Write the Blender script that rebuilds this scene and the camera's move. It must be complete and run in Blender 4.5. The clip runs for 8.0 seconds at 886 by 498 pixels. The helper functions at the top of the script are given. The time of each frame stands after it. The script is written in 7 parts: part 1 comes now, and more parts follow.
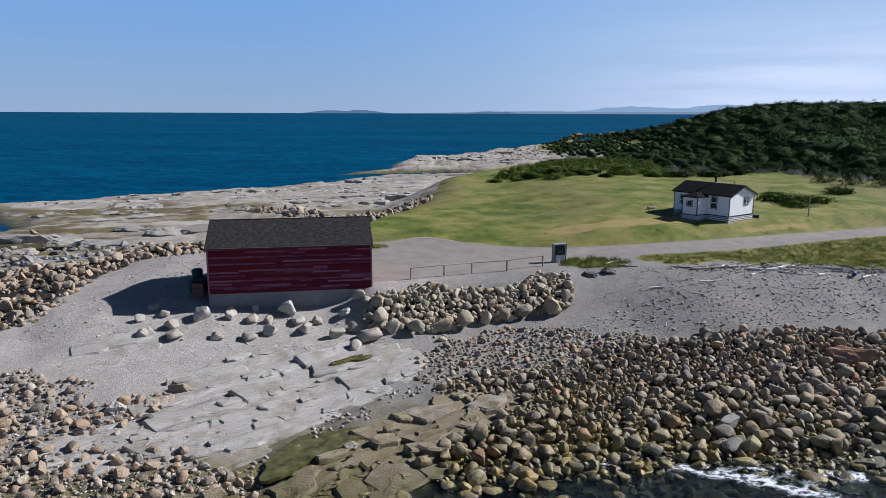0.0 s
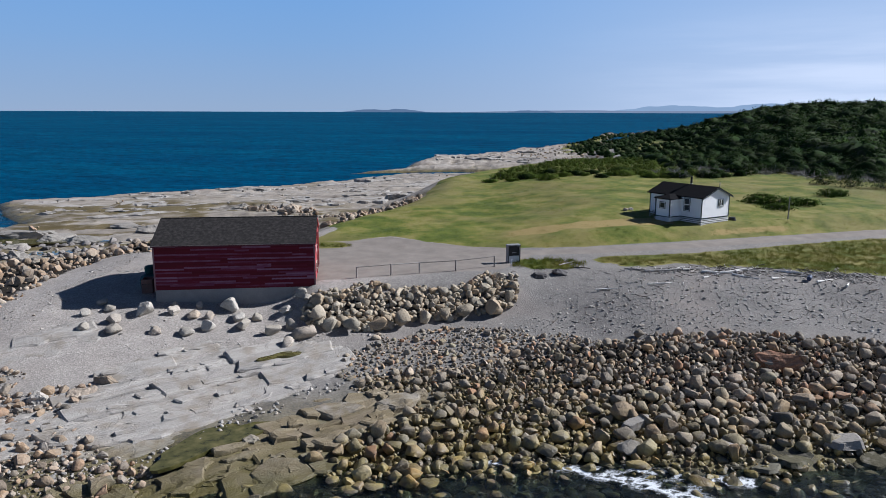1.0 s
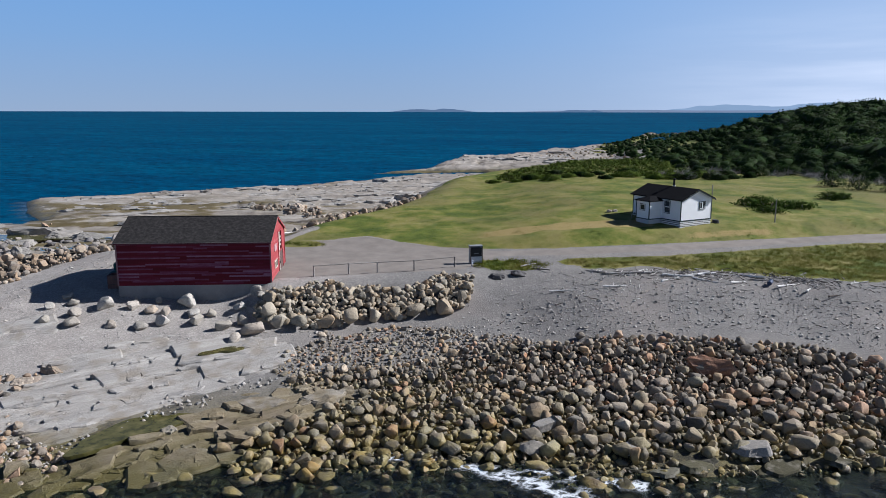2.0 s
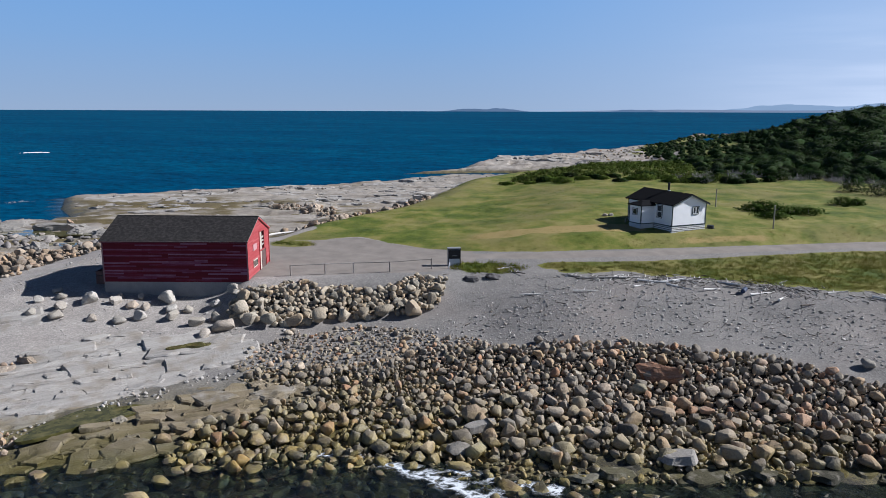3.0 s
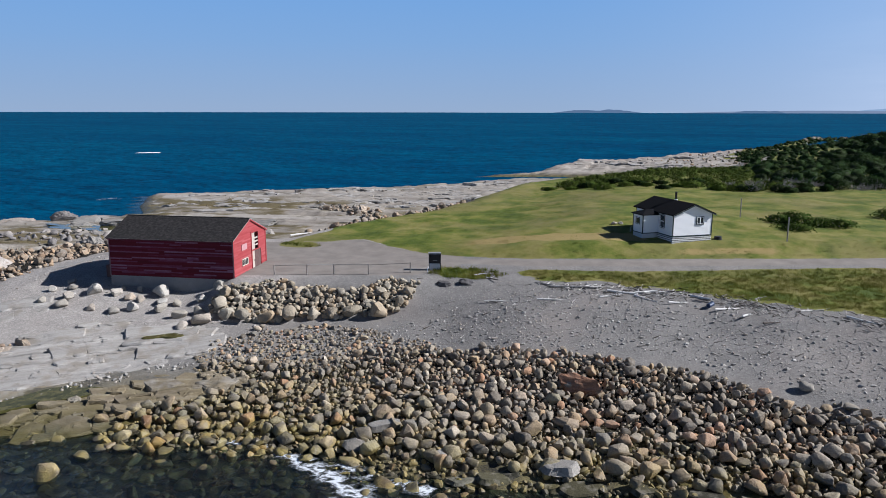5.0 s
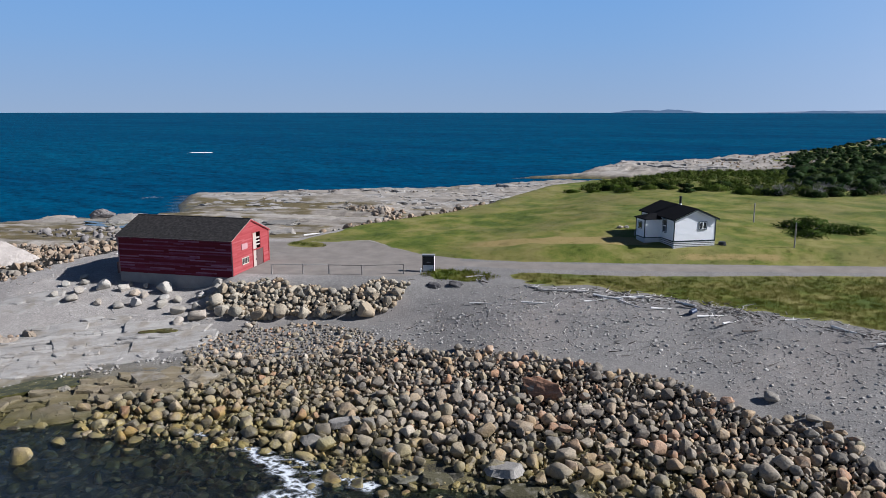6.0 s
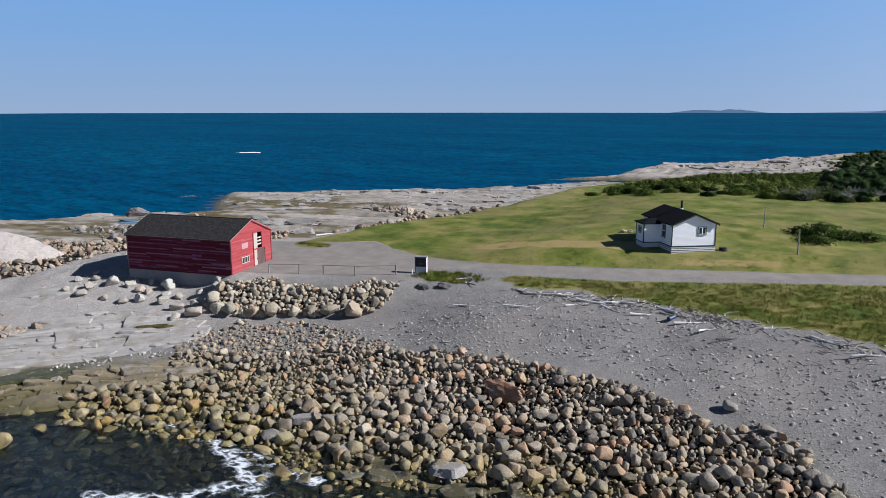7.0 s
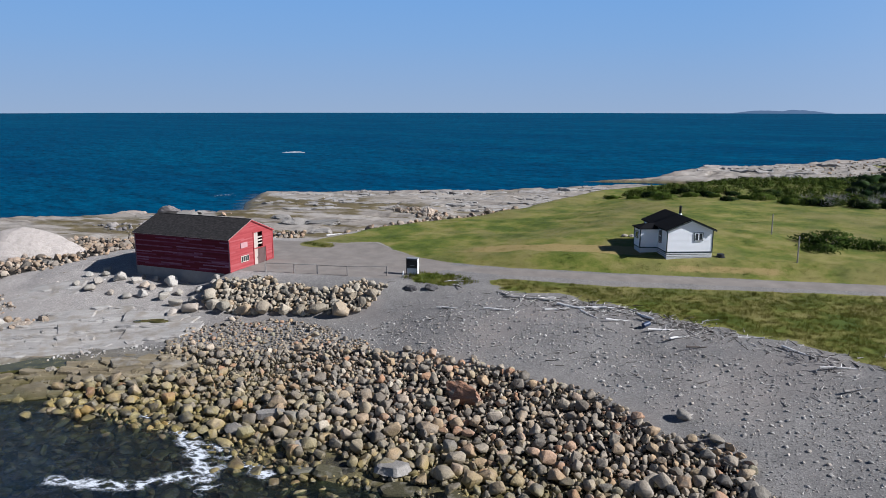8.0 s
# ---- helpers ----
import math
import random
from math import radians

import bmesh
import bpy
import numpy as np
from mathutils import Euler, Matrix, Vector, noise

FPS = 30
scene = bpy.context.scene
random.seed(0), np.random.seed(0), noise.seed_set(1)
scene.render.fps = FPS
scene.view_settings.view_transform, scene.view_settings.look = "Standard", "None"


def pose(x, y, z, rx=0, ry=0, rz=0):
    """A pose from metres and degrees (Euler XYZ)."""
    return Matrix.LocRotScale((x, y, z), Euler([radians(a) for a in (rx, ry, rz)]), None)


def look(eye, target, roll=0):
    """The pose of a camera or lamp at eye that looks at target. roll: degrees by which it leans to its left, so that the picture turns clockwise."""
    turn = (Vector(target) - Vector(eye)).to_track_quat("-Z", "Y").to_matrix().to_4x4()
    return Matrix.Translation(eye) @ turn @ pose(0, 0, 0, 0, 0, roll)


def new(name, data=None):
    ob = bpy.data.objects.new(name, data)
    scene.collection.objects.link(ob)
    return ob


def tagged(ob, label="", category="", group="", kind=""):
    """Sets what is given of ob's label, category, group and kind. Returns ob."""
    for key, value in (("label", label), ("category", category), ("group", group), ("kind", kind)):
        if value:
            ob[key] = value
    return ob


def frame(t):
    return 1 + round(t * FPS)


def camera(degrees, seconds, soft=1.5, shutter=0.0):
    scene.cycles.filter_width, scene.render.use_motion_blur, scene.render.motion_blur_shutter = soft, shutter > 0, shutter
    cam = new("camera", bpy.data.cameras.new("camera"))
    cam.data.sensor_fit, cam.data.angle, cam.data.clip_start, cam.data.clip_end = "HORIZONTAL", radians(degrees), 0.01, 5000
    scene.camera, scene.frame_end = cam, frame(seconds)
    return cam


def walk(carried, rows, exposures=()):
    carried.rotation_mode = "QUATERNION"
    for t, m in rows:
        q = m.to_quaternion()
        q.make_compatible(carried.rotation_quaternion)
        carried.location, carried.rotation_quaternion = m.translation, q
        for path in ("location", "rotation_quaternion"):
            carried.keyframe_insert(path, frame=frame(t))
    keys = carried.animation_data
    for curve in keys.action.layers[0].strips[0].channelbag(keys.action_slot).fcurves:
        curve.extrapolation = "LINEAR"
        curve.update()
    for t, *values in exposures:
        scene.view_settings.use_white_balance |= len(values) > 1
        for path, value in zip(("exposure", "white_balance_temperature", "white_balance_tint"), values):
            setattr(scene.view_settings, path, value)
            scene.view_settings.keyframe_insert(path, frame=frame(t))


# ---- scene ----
cam = camera(62.9, 8.0, 0.7)
PATH = [
    (0, (-1.816, -0.735, 19.674), (-1.825, 1.23, 19.303), 0.2),
    (0.5, (2.178, -0.991, 19.812), (2.116, 0.973, 19.439), 0.1),
    (1, (6.494, -1.124, 19.903), (6.378, 0.837, 19.529), 0.2),
    (1.5, (10.818, -1.227, 19.972), (10.638, 0.729, 19.598), 0.1),
    (3, (22.133, -0.965, 20.605), (21.748, 0.961, 20.228), 0.2),
    (3.5, (25.476, -0.666, 20.783), (25.015, 1.244, 20.407), 0.1),
    (4, (28.722, -0.244, 20.99), (28.189, 1.647, 20.614), 0.1),
    (4.5, (31.861, 0.218, 21.17), (31.258, 2.088, 20.795), 0.1),
    (5, (35.082, 0.835, 21.347), (34.408, 2.68, 20.973), 0.1),
    (6.5, (44.401, 3.368, 21.935), (43.518, 5.123, 21.561), -0.0),
    (7, (47.498, 4.458, 22.142), (46.55, 6.179, 21.768), -0.0),
    (7.5, (50.513, 5.7, 22.322), (49.502, 7.385, 21.948), 0.1),
    (8, (53.482, 7.055, 22.543), (52.411, 8.702, 22.169), 0.1),
]
walk(cam, [(t, look(eye, target, roll)) for t, eye, target, roll in PATH], [(0, 0.5, 5700, 12), (8, 0.5, 5700, 12)])

# ---- world, sun, exposure ----
SUN_AZ, SUN_EL = radians(71.0), radians(35.0)
SUN_DIR = Vector((math.sin(SUN_AZ) * math.cos(SUN_EL), math.cos(SUN_AZ) * math.cos(SUN_EL), math.sin(SUN_EL)))
world = bpy.data.worlds.new("sky")
scene.world = world
world.use_nodes = True
wn, wl = world.node_tree.nodes, world.node_tree.links
wn.clear()
w_out = wn.new("ShaderNodeOutputWorld")
w_bg = wn.new("ShaderNodeBackground")
w_sky = wn.new("ShaderNodeTexSky")
w_sky.sky_type, w_sky.sun_disc = "NISHITA", False
w_sky.sun_elevation, w_sky.sun_rotation = SUN_EL, SUN_AZ
w_sky.air_density, w_sky.dust_density, w_sky.ozone_density = 0.38, 0.0, 5.0
w_bg.inputs["Strength"].default_value = 0.05
# thin high cloud, a layer of streaks low over the eastern horizon
w_co = wn.new("ShaderNodeTexCoord")
w_map = wn.new("ShaderNodeMapping")
w_map.inputs["Scale"].default_value = (2.2, 2.2, 26.0)
w_map.inputs["Rotation"].default_value = (0.0, radians(-3), 0.0)
w_noise = wn.new("ShaderNodeTexNoise")
w_noise.inputs["Scale"].default_value, w_noise.inputs["Detail"].default_value = 1.6, 6.0
w_ramp = wn.new("ShaderNodeValToRGB")
w_ramp.color_ramp.elements[0].position, w_ramp.color_ramp.elements[1].position = 0.38, 0.64
w_ramp.color_ramp.elements[0].color = (0.22, 0.22, 0.22, 1)
w_sep = wn.new("ShaderNodeSeparateXYZ")
w_low = wn.new("ShaderNodeMapRange")
w_low.inputs["From Min"].default_value, w_low.inputs["From Max"].default_value = 0.14, 0.045
w_low.interpolation_type = "SMOOTHSTEP"
w_east = wn.new("ShaderNodeMapRange")
w_east.inputs["From Min"].default_value, w_east.inputs["From Max"].default_value = 0.05, 0.45
w_east.interpolation_type = "SMOOTHSTEP"
w_m1, w_m2, w_m3 = (wn.new("ShaderNodeMath") for _ in range(3))
for m in (w_m1, w_m2, w_m3):
    m.operation = "MULTIPLY"
w_m3.inputs[1].default_value = 0.5
w_mix = wn.new("ShaderNodeMixRGB")
w_mix.inputs["Color2"].default_value = (12.4, 12.9, 14.0, 1)
wl.new(w_co.outputs["Generated"], w_map.inputs["Vector"])
wl.new(w_map.outputs["Vector"], w_noise.inputs["Vector"])
wl.new(w_noise.outputs["Fac"], w_ramp.inputs["Fac"])
wl.new(w_co.outputs["Generated"], w_sep.inputs["Vector"])
wl.new(w_sep.outputs["Z"], w_low.inputs["Value"])
wl.new(w_sep.outputs["X"], w_east.inputs["Value"])
wl.new(w_ramp.outputs["Color"], w_m1.inputs[0])
wl.new(w_low.outputs["Result"], w_m1.inputs[1])
wl.new(w_m1.outputs["Value"], w_m2.inputs[0])
wl.new(w_east.outputs["Result"], w_m2.inputs[1])
wl.new(w_m2.outputs["Value"], w_m3.inputs[0])
wl.new(w_m3.outputs["Value"], w_mix.inputs["Fac"])
# sea haze: the clear sky pales to a milky blue low down, all the way round
w_haze = wn.new("ShaderNodeValToRGB")
for e, (p, c) in zip([w_haze.color_ramp.elements.new(0.3), *w_haze.color_ramp.elements][1:], ((0.0, (4.7, 6.0, 7.7)), (0.09, (3.45, 5.65, 8.7)), (0.22, (2.2, 5.0, 9.4)))):
    e.position, e.color = p, (*c, 1)
w_fade = wn.new("ShaderNodeMapRange")
w_fade.inputs["From Min"].default_value, w_fade.inputs["From Max"].default_value = 0.32, 0.17
w_fade.interpolation_type = "SMOOTHSTEP"
w_veil = wn.new("ShaderNodeMixRGB")
wl.new(w_sep.outputs["Z"], w_haze.inputs["Fac"])
wl.new(w_sep.outputs["Z"], w_fade.inputs["Value"])
wl.new(w_fade.outputs["Result"], w_veil.inputs["Fac"])
wl.new(w_sky.outputs["Color"], w_veil.inputs["Color1"])
wl.new(w_haze.outputs["Color"], w_veil.inputs["Color2"])
# the sky is milkier towards the sun's side
w_side = wn.new("ShaderNodeMapRange")
w_side.inputs["From Min"].default_value, w_side.inputs["From Max"].default_value = -0.28, 0.7
w_side.interpolation_type = "SMOOTHSTEP"
w_thin = wn.new("ShaderNodeMapRange")
w_thin.inputs["From Min"].default_value, w_thin.inputs["From Max"].default_value = 0.45, 0.0
w_both = wn.new("ShaderNodeMath")
w_both.operation = "MULTIPLY"
w_milk = wn.new("ShaderNodeMixRGB")
w_milk.inputs["Color2"].default_value = (7.6, 9.0, 11.2, 1)
wl.new(w_sep.outputs["X"], w_side.inputs["Value"])
wl.new(w_sep.outputs["Z"], w_thin.inputs["Value"])
wl.new(w_side.outputs["Result"], w_both.inputs[0])
wl.new(w_thin.outputs["Result"], w_both.inputs[1])
wl.new(w_both.outputs["Value"], w_milk.inputs["Fac"])
wl.new(w_veil.outputs["Color"], w_milk.inputs["Color1"])
wl.new(w_milk.outputs["Color"], w_mix.inputs["Color1"])
wl.new(w_mix.outputs["Color"], w_bg.inputs["Color"])
wl.new(w_bg.outputs["Background"], w_out.inputs["Surface"])

sun = new("sun", bpy.data.lights.new("sun", "SUN"))
sun.data.energy, sun.data.angle, sun.data.color = 5.0, radians(0.5), (1.0, 0.95, 0.88)
sun.matrix_world = look(SUN_DIR * 100, (0, 0, 0))


# ---- small numeric helpers ----
def hash2(ix, iy, seed):
    h = (ix.astype(np.int64) * 374761393 + iy.astype(np.int64) * 668265263 + seed * 982451653) & 0xFFFFFFFF
    h = ((h ^ (h >> 13)) * 1274126177) & 0xFFFFFFFF
    return ((h ^ (h >> 16)) & 0xFFFF) / 65535.0


def vnoise(x, y, seed=0):
    ix, iy = np.floor(x), np.floor(y)
    fx, fy = x - ix, y - iy
    fx, fy = fx * fx * (3 - 2 * fx), fy * fy * (3 - 2 * fy)
    a, b = hash2(ix, iy, seed), hash2(ix + 1, iy, seed)
    c, d = hash2(ix, iy + 1, seed), hash2(ix + 1, iy + 1, seed)
    return (a + (b - a) * fx) * (1 - fy) + (c + (d - c) * fx) * fy


def fbm(x, y, seed=0, octaves=4):
    """Layered noise, about -1 to 1."""
    total, amp, norm = 0.0, 1.0, 0.0
    for o in range(octaves):
        total = total + amp * (vnoise(x * 2 ** o, y * 2 ** o, seed + 17 * o) * 2 - 1)
        norm += amp
        amp *= 0.5
    return total / norm * 1.5


def smooth(a, b, v):
    t = np.clip((v - a) / (b - a), 0, 1)
    return t * t * (3 - 2 * t)


def signed(poly, x, y):
    """Distance to a polygon's edge, positive inside."""
    best = np.full(x.shape, 1e9)
    inside = np.zeros(x.shape, bool)
    for (ax, ay), (bx, by) in zip(poly, poly[1:] + poly[:1]):
        ex, ey = bx - ax, by - ay
        t = np.clip(((x - ax) * ex + (y - ay) * ey) / (ex * ex + ey * ey), 0, 1)
        best = np.minimum(best, (x - ax - t * ex) ** 2 + (y - ay - t * ey) ** 2)
        if ay != by:
            inside ^= ((ay > y) != (by > y)) & (x < (bx - ax) * (y - ay) / (by - ay) + ax)
    return np.where(inside, 1, -1) * np.sqrt(best)


# ---- the lie of the land ----
COAST = [(600, 30), (70, 36), (50, 40), (40, 40), (31, 39.5), (25, 37.5), (18, 37), (13, 38.6), (7, 38.5), (0, 36.2), (-10, 33.0), (-25, 27), (-60, 10),
         (-130, 0), (-135, 50), (-107, 83), (-88, 101), (-71, 116), (-86, 131), (-97, 146), (-67, 170), (-44, 190), (-32, 205), (-22, 222), (8, 229),
         (24, 232), (24, 241), (-8, 240), (-36, 230), (-22, 246), (-21, 280), (-13, 308), (14, 350), (43, 415), (62, 450), (110, 640), (400, 950), (600, 950)]
TERRACE = [(-23, 64), (-9.6, 65), (-7.6, 59.4), (8.2, 65.3), (20, 69), (45, 66.5), (60, 62), (600, 60), (600, 950), (400, 950), (125, 640), (82, 450), (62, 330),
           (52, 245), (30, 200), (11, 168), (1, 148), (0, 121), (-2, 109), (-8, 97), (-11, 87), (-13, 78), (-23, 72)]
GRASS = [(-13, 77), (-9, 77.8), (-4.4, 80.4), (0.5, 77.8), (5, 76.3), (9.5, 75.8), (17.3, 76.6), (28, 80.2), (39.2, 84.6), (53.5, 90.2), (75, 98), (600, 250), (600, 950),
         (125, 640), (82, 450), (62, 330), (52, 245), (30, 200), (11, 168), (1, 148), (0, 121), (-2, 109), (-8, 97), (-11, 87)]
STRIP = [(17.5, 71.5), (19.5, 69.2), (22, 69.5), (24, 70.3), (27, 71.3), (30, 69.8), (36, 68.9), (42.5, 68), (49, 66), (56, 63), (75, 58), (75, 92), (52, 86.2), (39, 80.6), (29, 76), (18.6, 72.9)]


def road_y(x):
    """The middle line of the track."""
    return np.interp(x, [-30, 8, 17.5, 28, 39, 53, 75, 150], [73, 73.3, 74.9, 78.5, 83.1, 88.8, 96.0, 125])


def terrain(x, y, fine=True):
    x, y = np.asarray(x, float), np.asarray(y, float)
    d = signed(COAST, x, y)
    d = d + 1.2 * fbm(x / 9, y / 9, 3) * np.clip(np.abs(d) / 3, 0, 1)
    left = np.interp(d, [-60, -25, -8, -3, 0, 3, 8, 12, 17, 21, 25, 28, 33], [-7, -2.6, -0.95, -0.45, -0.1, 0.35, 0.8, 1.2, 1.9, 2.55, 3.6, 4.2, 4.8])
    right = np.interp(d, [-60, -25, -8, -3, 0, 3, 5, 10, 13.5, 20, 24, 28], [-7, -2.6, -0.95, -0.45, -0.1, 0.5, 0.9, 1.9, 2.7, 3.8, 4.65, 5.0])
    w = smooth(8, 32, x)
    front = left * (1 - w) + right * w
    shelf = np.where(d > 0, 0.9 * (1 - np.exp(-np.maximum(d, 0) / 2.5)) + 0.013 * np.clip(d, 0, 110), np.maximum(d * 1.1, -9))
    ws = np.clip(np.maximum((-29 - x) / 22, (y - 72) / 10), 0, 1)
    low = front * (1 - ws) + shelf * ws
    s = x * 0.35 - y * 0.94
    rough = smooth(0.0, 0.6, ws) * smooth(-1, 4, d)
    bands = np.abs(((s + 3 * fbm(x / 14, y / 14, 9)) / 7.0) % 1 - 0.5)
    q = x * 0.94 + y * 0.34
    strip = np.floor((s + 2.5 * fbm(x / 16, y / 16, 91)) / 5.0)
    blocky = hash2(strip, np.floor(q / 11 + 5 * hash2(strip, strip * 0 + 1, 92)), 93) - 0.5
    low = low + rough * (0.55 * blocky + 0.35 * np.abs(fbm(x / 4, y / 4, 94, 4)) + 0.3 * fbm(x / 11, y / 11, 5, 5) + 0.8 * (bands - 0.25) + 0.5 * np.maximum(fbm(x / 30, y / 22, 8), 0))
    low = low + rough * smooth(225, 270, y) * (0.7 * np.abs(fbm(x / 9, y / 13, 95, 4)) + 0.8 * (hash2(np.floor(q / 7), strip, 96) - 0.4))
    w2 = y - road_y(x) - 2.0
    up_r = np.interp(w2, [-40, -6, -2, 0, 3, 6, 12, 25, 60, 100], [5.0, 5.05, 5.5, 5.65, 6.85, 7.05, 7.5, 7.9, 8.2, 8.6])
    up_l = np.interp(w2, [-40, 0, 4, 20, 50, 90], [5.0, 5.35, 5.7, 6.1, 6.7, 7.2])
    wx = smooth(4, 24, x)
    up = up_l * (1 - wx) + up_r * wx
    xl = np.interp(y, [150, 200, 245, 330, 450, 640], [11, 30, 52, 62, 82, 125])
    up = up + 12.5 * smooth(135, 390, y) * smooth(0, 115, x - xl) * smooth(640, 500, y) - 3.2 * smooth(150, 230, y) * smooth(60, 0, x - xl) - 7.0 * np.maximum(smooth(360, 450, y) * smooth(120, 40, x - xl), smooth(520, 640, y))
    up = up + 0.22 * fbm(x / 7, y / 7, 21) * smooth(2, 10, w2)
    ts = signed(TERRACE, x, y)
    front_side = smooth(74, 64, y)
    m = smooth(-15, 1.0, ts) * (1 - front_side) + smooth(-5.2, 0.2, ts) * front_side
    # the filled platform stands steep only behind the heap of stones
    heap = smooth(-12, -8, x) * smooth(12, 8.5, x)
    m = np.where(front_side > 0, m * np.maximum(heap, 1 - front_side) + smooth(-6, 3, ts) * (1 - np.maximum(heap, 1 - front_side)), m)
    z = low * (1 - m) + up * m
    if fine:
        z = z + 0.05 * fbm(x / 1.3, y / 1.3, 33) * (1 - 0.6 * m)
    return z


def ground_z(x, y):
    return float(terrain(np.array([x]), np.array([y]))[0])


# ---- mesh helpers ----
def mesh_from(name, verts, faces, smooth_shade=True):
    me = bpy.data.meshes.new(name)
    verts, faces = np.asarray(verts, np.float32), np.asarray(faces, np.int32)
    k = faces.shape[1]
    me.vertices.add(len(verts))
    me.vertices.foreach_set("co", verts.ravel())
    me.loops.add(faces.size)
    me.loops.foreach_set("vertex_index", faces.ravel())
    me.polygons.add(len(faces))
    me.polygons.foreach_set("loop_start", np.arange(len(faces), dtype=np.int32) * k)
    me.polygons.foreach_set("use_smooth", np.full(len(faces), smooth_shade))
    me.update(calc_edges=True)
    return me


def grid_mesh(name, xs, ys, z):
    nx, ny = len(xs), len(ys)
    gx, gy = np.meshgrid(xs, ys)
    verts = np.stack([gx.ravel(), gy.ravel(), z.ravel()], 1)
    i = (np.arange(ny - 1)[:, None] * nx + np.arange(nx - 1)[None]).ravel()
    return mesh_from(name, verts, np.stack([i, i + 1, i + nx + 1, i + nx], 1))


def attribute(me, name, values):
    a = me.attributes.new(name, "FLOAT", "POINT")
    a.data.foreach_set("value", np.asarray(values, np.float32).ravel())


def part(name, data, material, parent=None, label=""):
    """Links a bmesh or a mesh as one object, under parent if given."""
    if isinstance(data, bmesh.types.BMesh):
        me = bpy.data.meshes.new(name)
        data.to_mesh(me)
        data.free()
        data = me
    if material and not data.materials:
        data.materials.append(material)
    ob = new(name, data)
    ob.parent = parent
    return tagged(ob, label)


def box(bm, lo, hi, m=None):
    """Adds a box between two corners, turned by m."""
    (x0, y0, z0), (x1, y1, z1) = lo, hi
    co = [(x0, y0, z0), (x1, y0, z0), (x1, y1, z0), (x0, y1, z0), (x0, y0, z1), (x1, y0, z1), (x1, y1, z1), (x0, y1, z1)]
    vs = [bm.verts.new(m @ Vector(c) if m else c) for c in co]
    for f in ((3, 2, 1, 0), (4, 5, 6, 7), (0, 1, 5, 4), (1, 2, 6, 5), (2, 3, 7, 6), (3, 0, 4, 7)):
        bm.faces.new([vs[i] for i in f])
    return bm


def boxes(*pairs):
    bm = bmesh.new()
    for lo, hi in pairs:
        box(bm, lo, hi)
    return bm


def prism(outline, y0, y1):
    """A solid from an outline in x, z, drawn out from y0 to y1."""
    bm = bmesh.new()
    a = [bm.verts.new((x, y0, z)) for x, z in outline]
    b = [bm.verts.new((x, y1, z)) for x, z in outline]
    bm.faces.new(a), bm.faces.new(b[::-1])
    for i in range(len(a)):
        j = (i + 1) % len(a)
        bm.faces.new((a[j], a[i], b[i], b[j]))
    bmesh.ops.recalc_face_normals(bm, faces=bm.faces[:])
    return bm


def rod(bm, p, q, r0, r1=None, sides=8):
    """Adds a tapered round bar from p to q."""
    p, q = Vector(p), Vector(q)
    turn = (q - p).to_track_quat("Z", "Y").to_matrix()
    rings = []
    for c, r in ((p, r0), (q, r0 if r1 is None else r1)):
        rings.append([bm.verts.new(c + turn @ Vector((r * math.cos(2 * math.pi * k / sides), r * math.sin(2 * math.pi * k / sides), 0))) for k in range(sides)])
    for k in range(sides):
        bm.faces.new((rings[0][k], rings[0][(k + 1) % sides], rings[1][(k + 1) % sides], rings[1][k]))
    bm.faces.new(rings[0][::-1]), bm.faces.new(rings[1])
    return bm


# ---- materials ----
def material(name, rough=0.8, metal=0.0, spec=0.3):
    mat = bpy.data.materials.new(name)
    mat.use_nodes = True
    nt = mat.node_tree
    bsdf = nt.nodes["Principled BSDF"]
    bsdf.inputs["Roughness"].default_value = rough
    bsdf.inputs["Metallic"].default_value = metal
    bsdf.inputs["Specular IOR Level"].default_value = spec
    return mat, nt, bsdf


def node(nt, kind, **values):
    n = nt.nodes.new(kind)
    for key, value in values.items():
        key = key.replace("_", " ")
        n.inputs[key].default_value = value
    return n


def ramp(nt, source, stops):
    r = nt.nodes.new("ShaderNodeValToRGB")
    el = r.color_ramp.elements
    while len(el) < len(stops):
        el.new(0.5)
    for e, (p, c) in zip(el, stops):
        e.position, e.color = p, (c if len(c) == 4 else (*c, 1))
    nt.links.new(source, r.inputs["Fac"])
    return r.outputs["Color"]


def grey(v):
    return (v, v, v)


def place(nt, scale=(1, 1, 1), rot=(0, 0, 0)):
    g = nt.nodes.new("ShaderNodeNewGeometry")
    r = node(nt, "ShaderNodeMapping", Rotation=rot)
    m = node(nt, "ShaderNodeMapping", Scale=scale)
    nt.links.new(g.outputs["Position"], r.inputs["Vector"])
    nt.links.new(r.outputs["Vector"], m.inputs["Vector"])
    return m.outputs["Vector"]


def noise_of(nt, vec, scale, detail=5.0, rough=0.55):
    n = node(nt, "ShaderNodeTexNoise", Scale=scale, Detail=detail, Roughness=rough)
    nt.links.new(vec, n.inputs["Vector"])
    return n.outputs["Fac"]


def mix(nt, fac, a, b, mode="MIX"):
    m = nt.nodes.new("ShaderNodeMixRGB")
    m.blend_type = mode
    for sock, v in (("Fac", fac), ("Color1", a), ("Color2", b)):
        if isinstance(v, (int, float)):
            m.inputs[sock].default_value = v
        elif isinstance(v, tuple):
            m.inputs[sock].default_value = (*v, 1)
        else:
            nt.links.new(v, m.inputs[sock])
    return m.outputs["Color"]


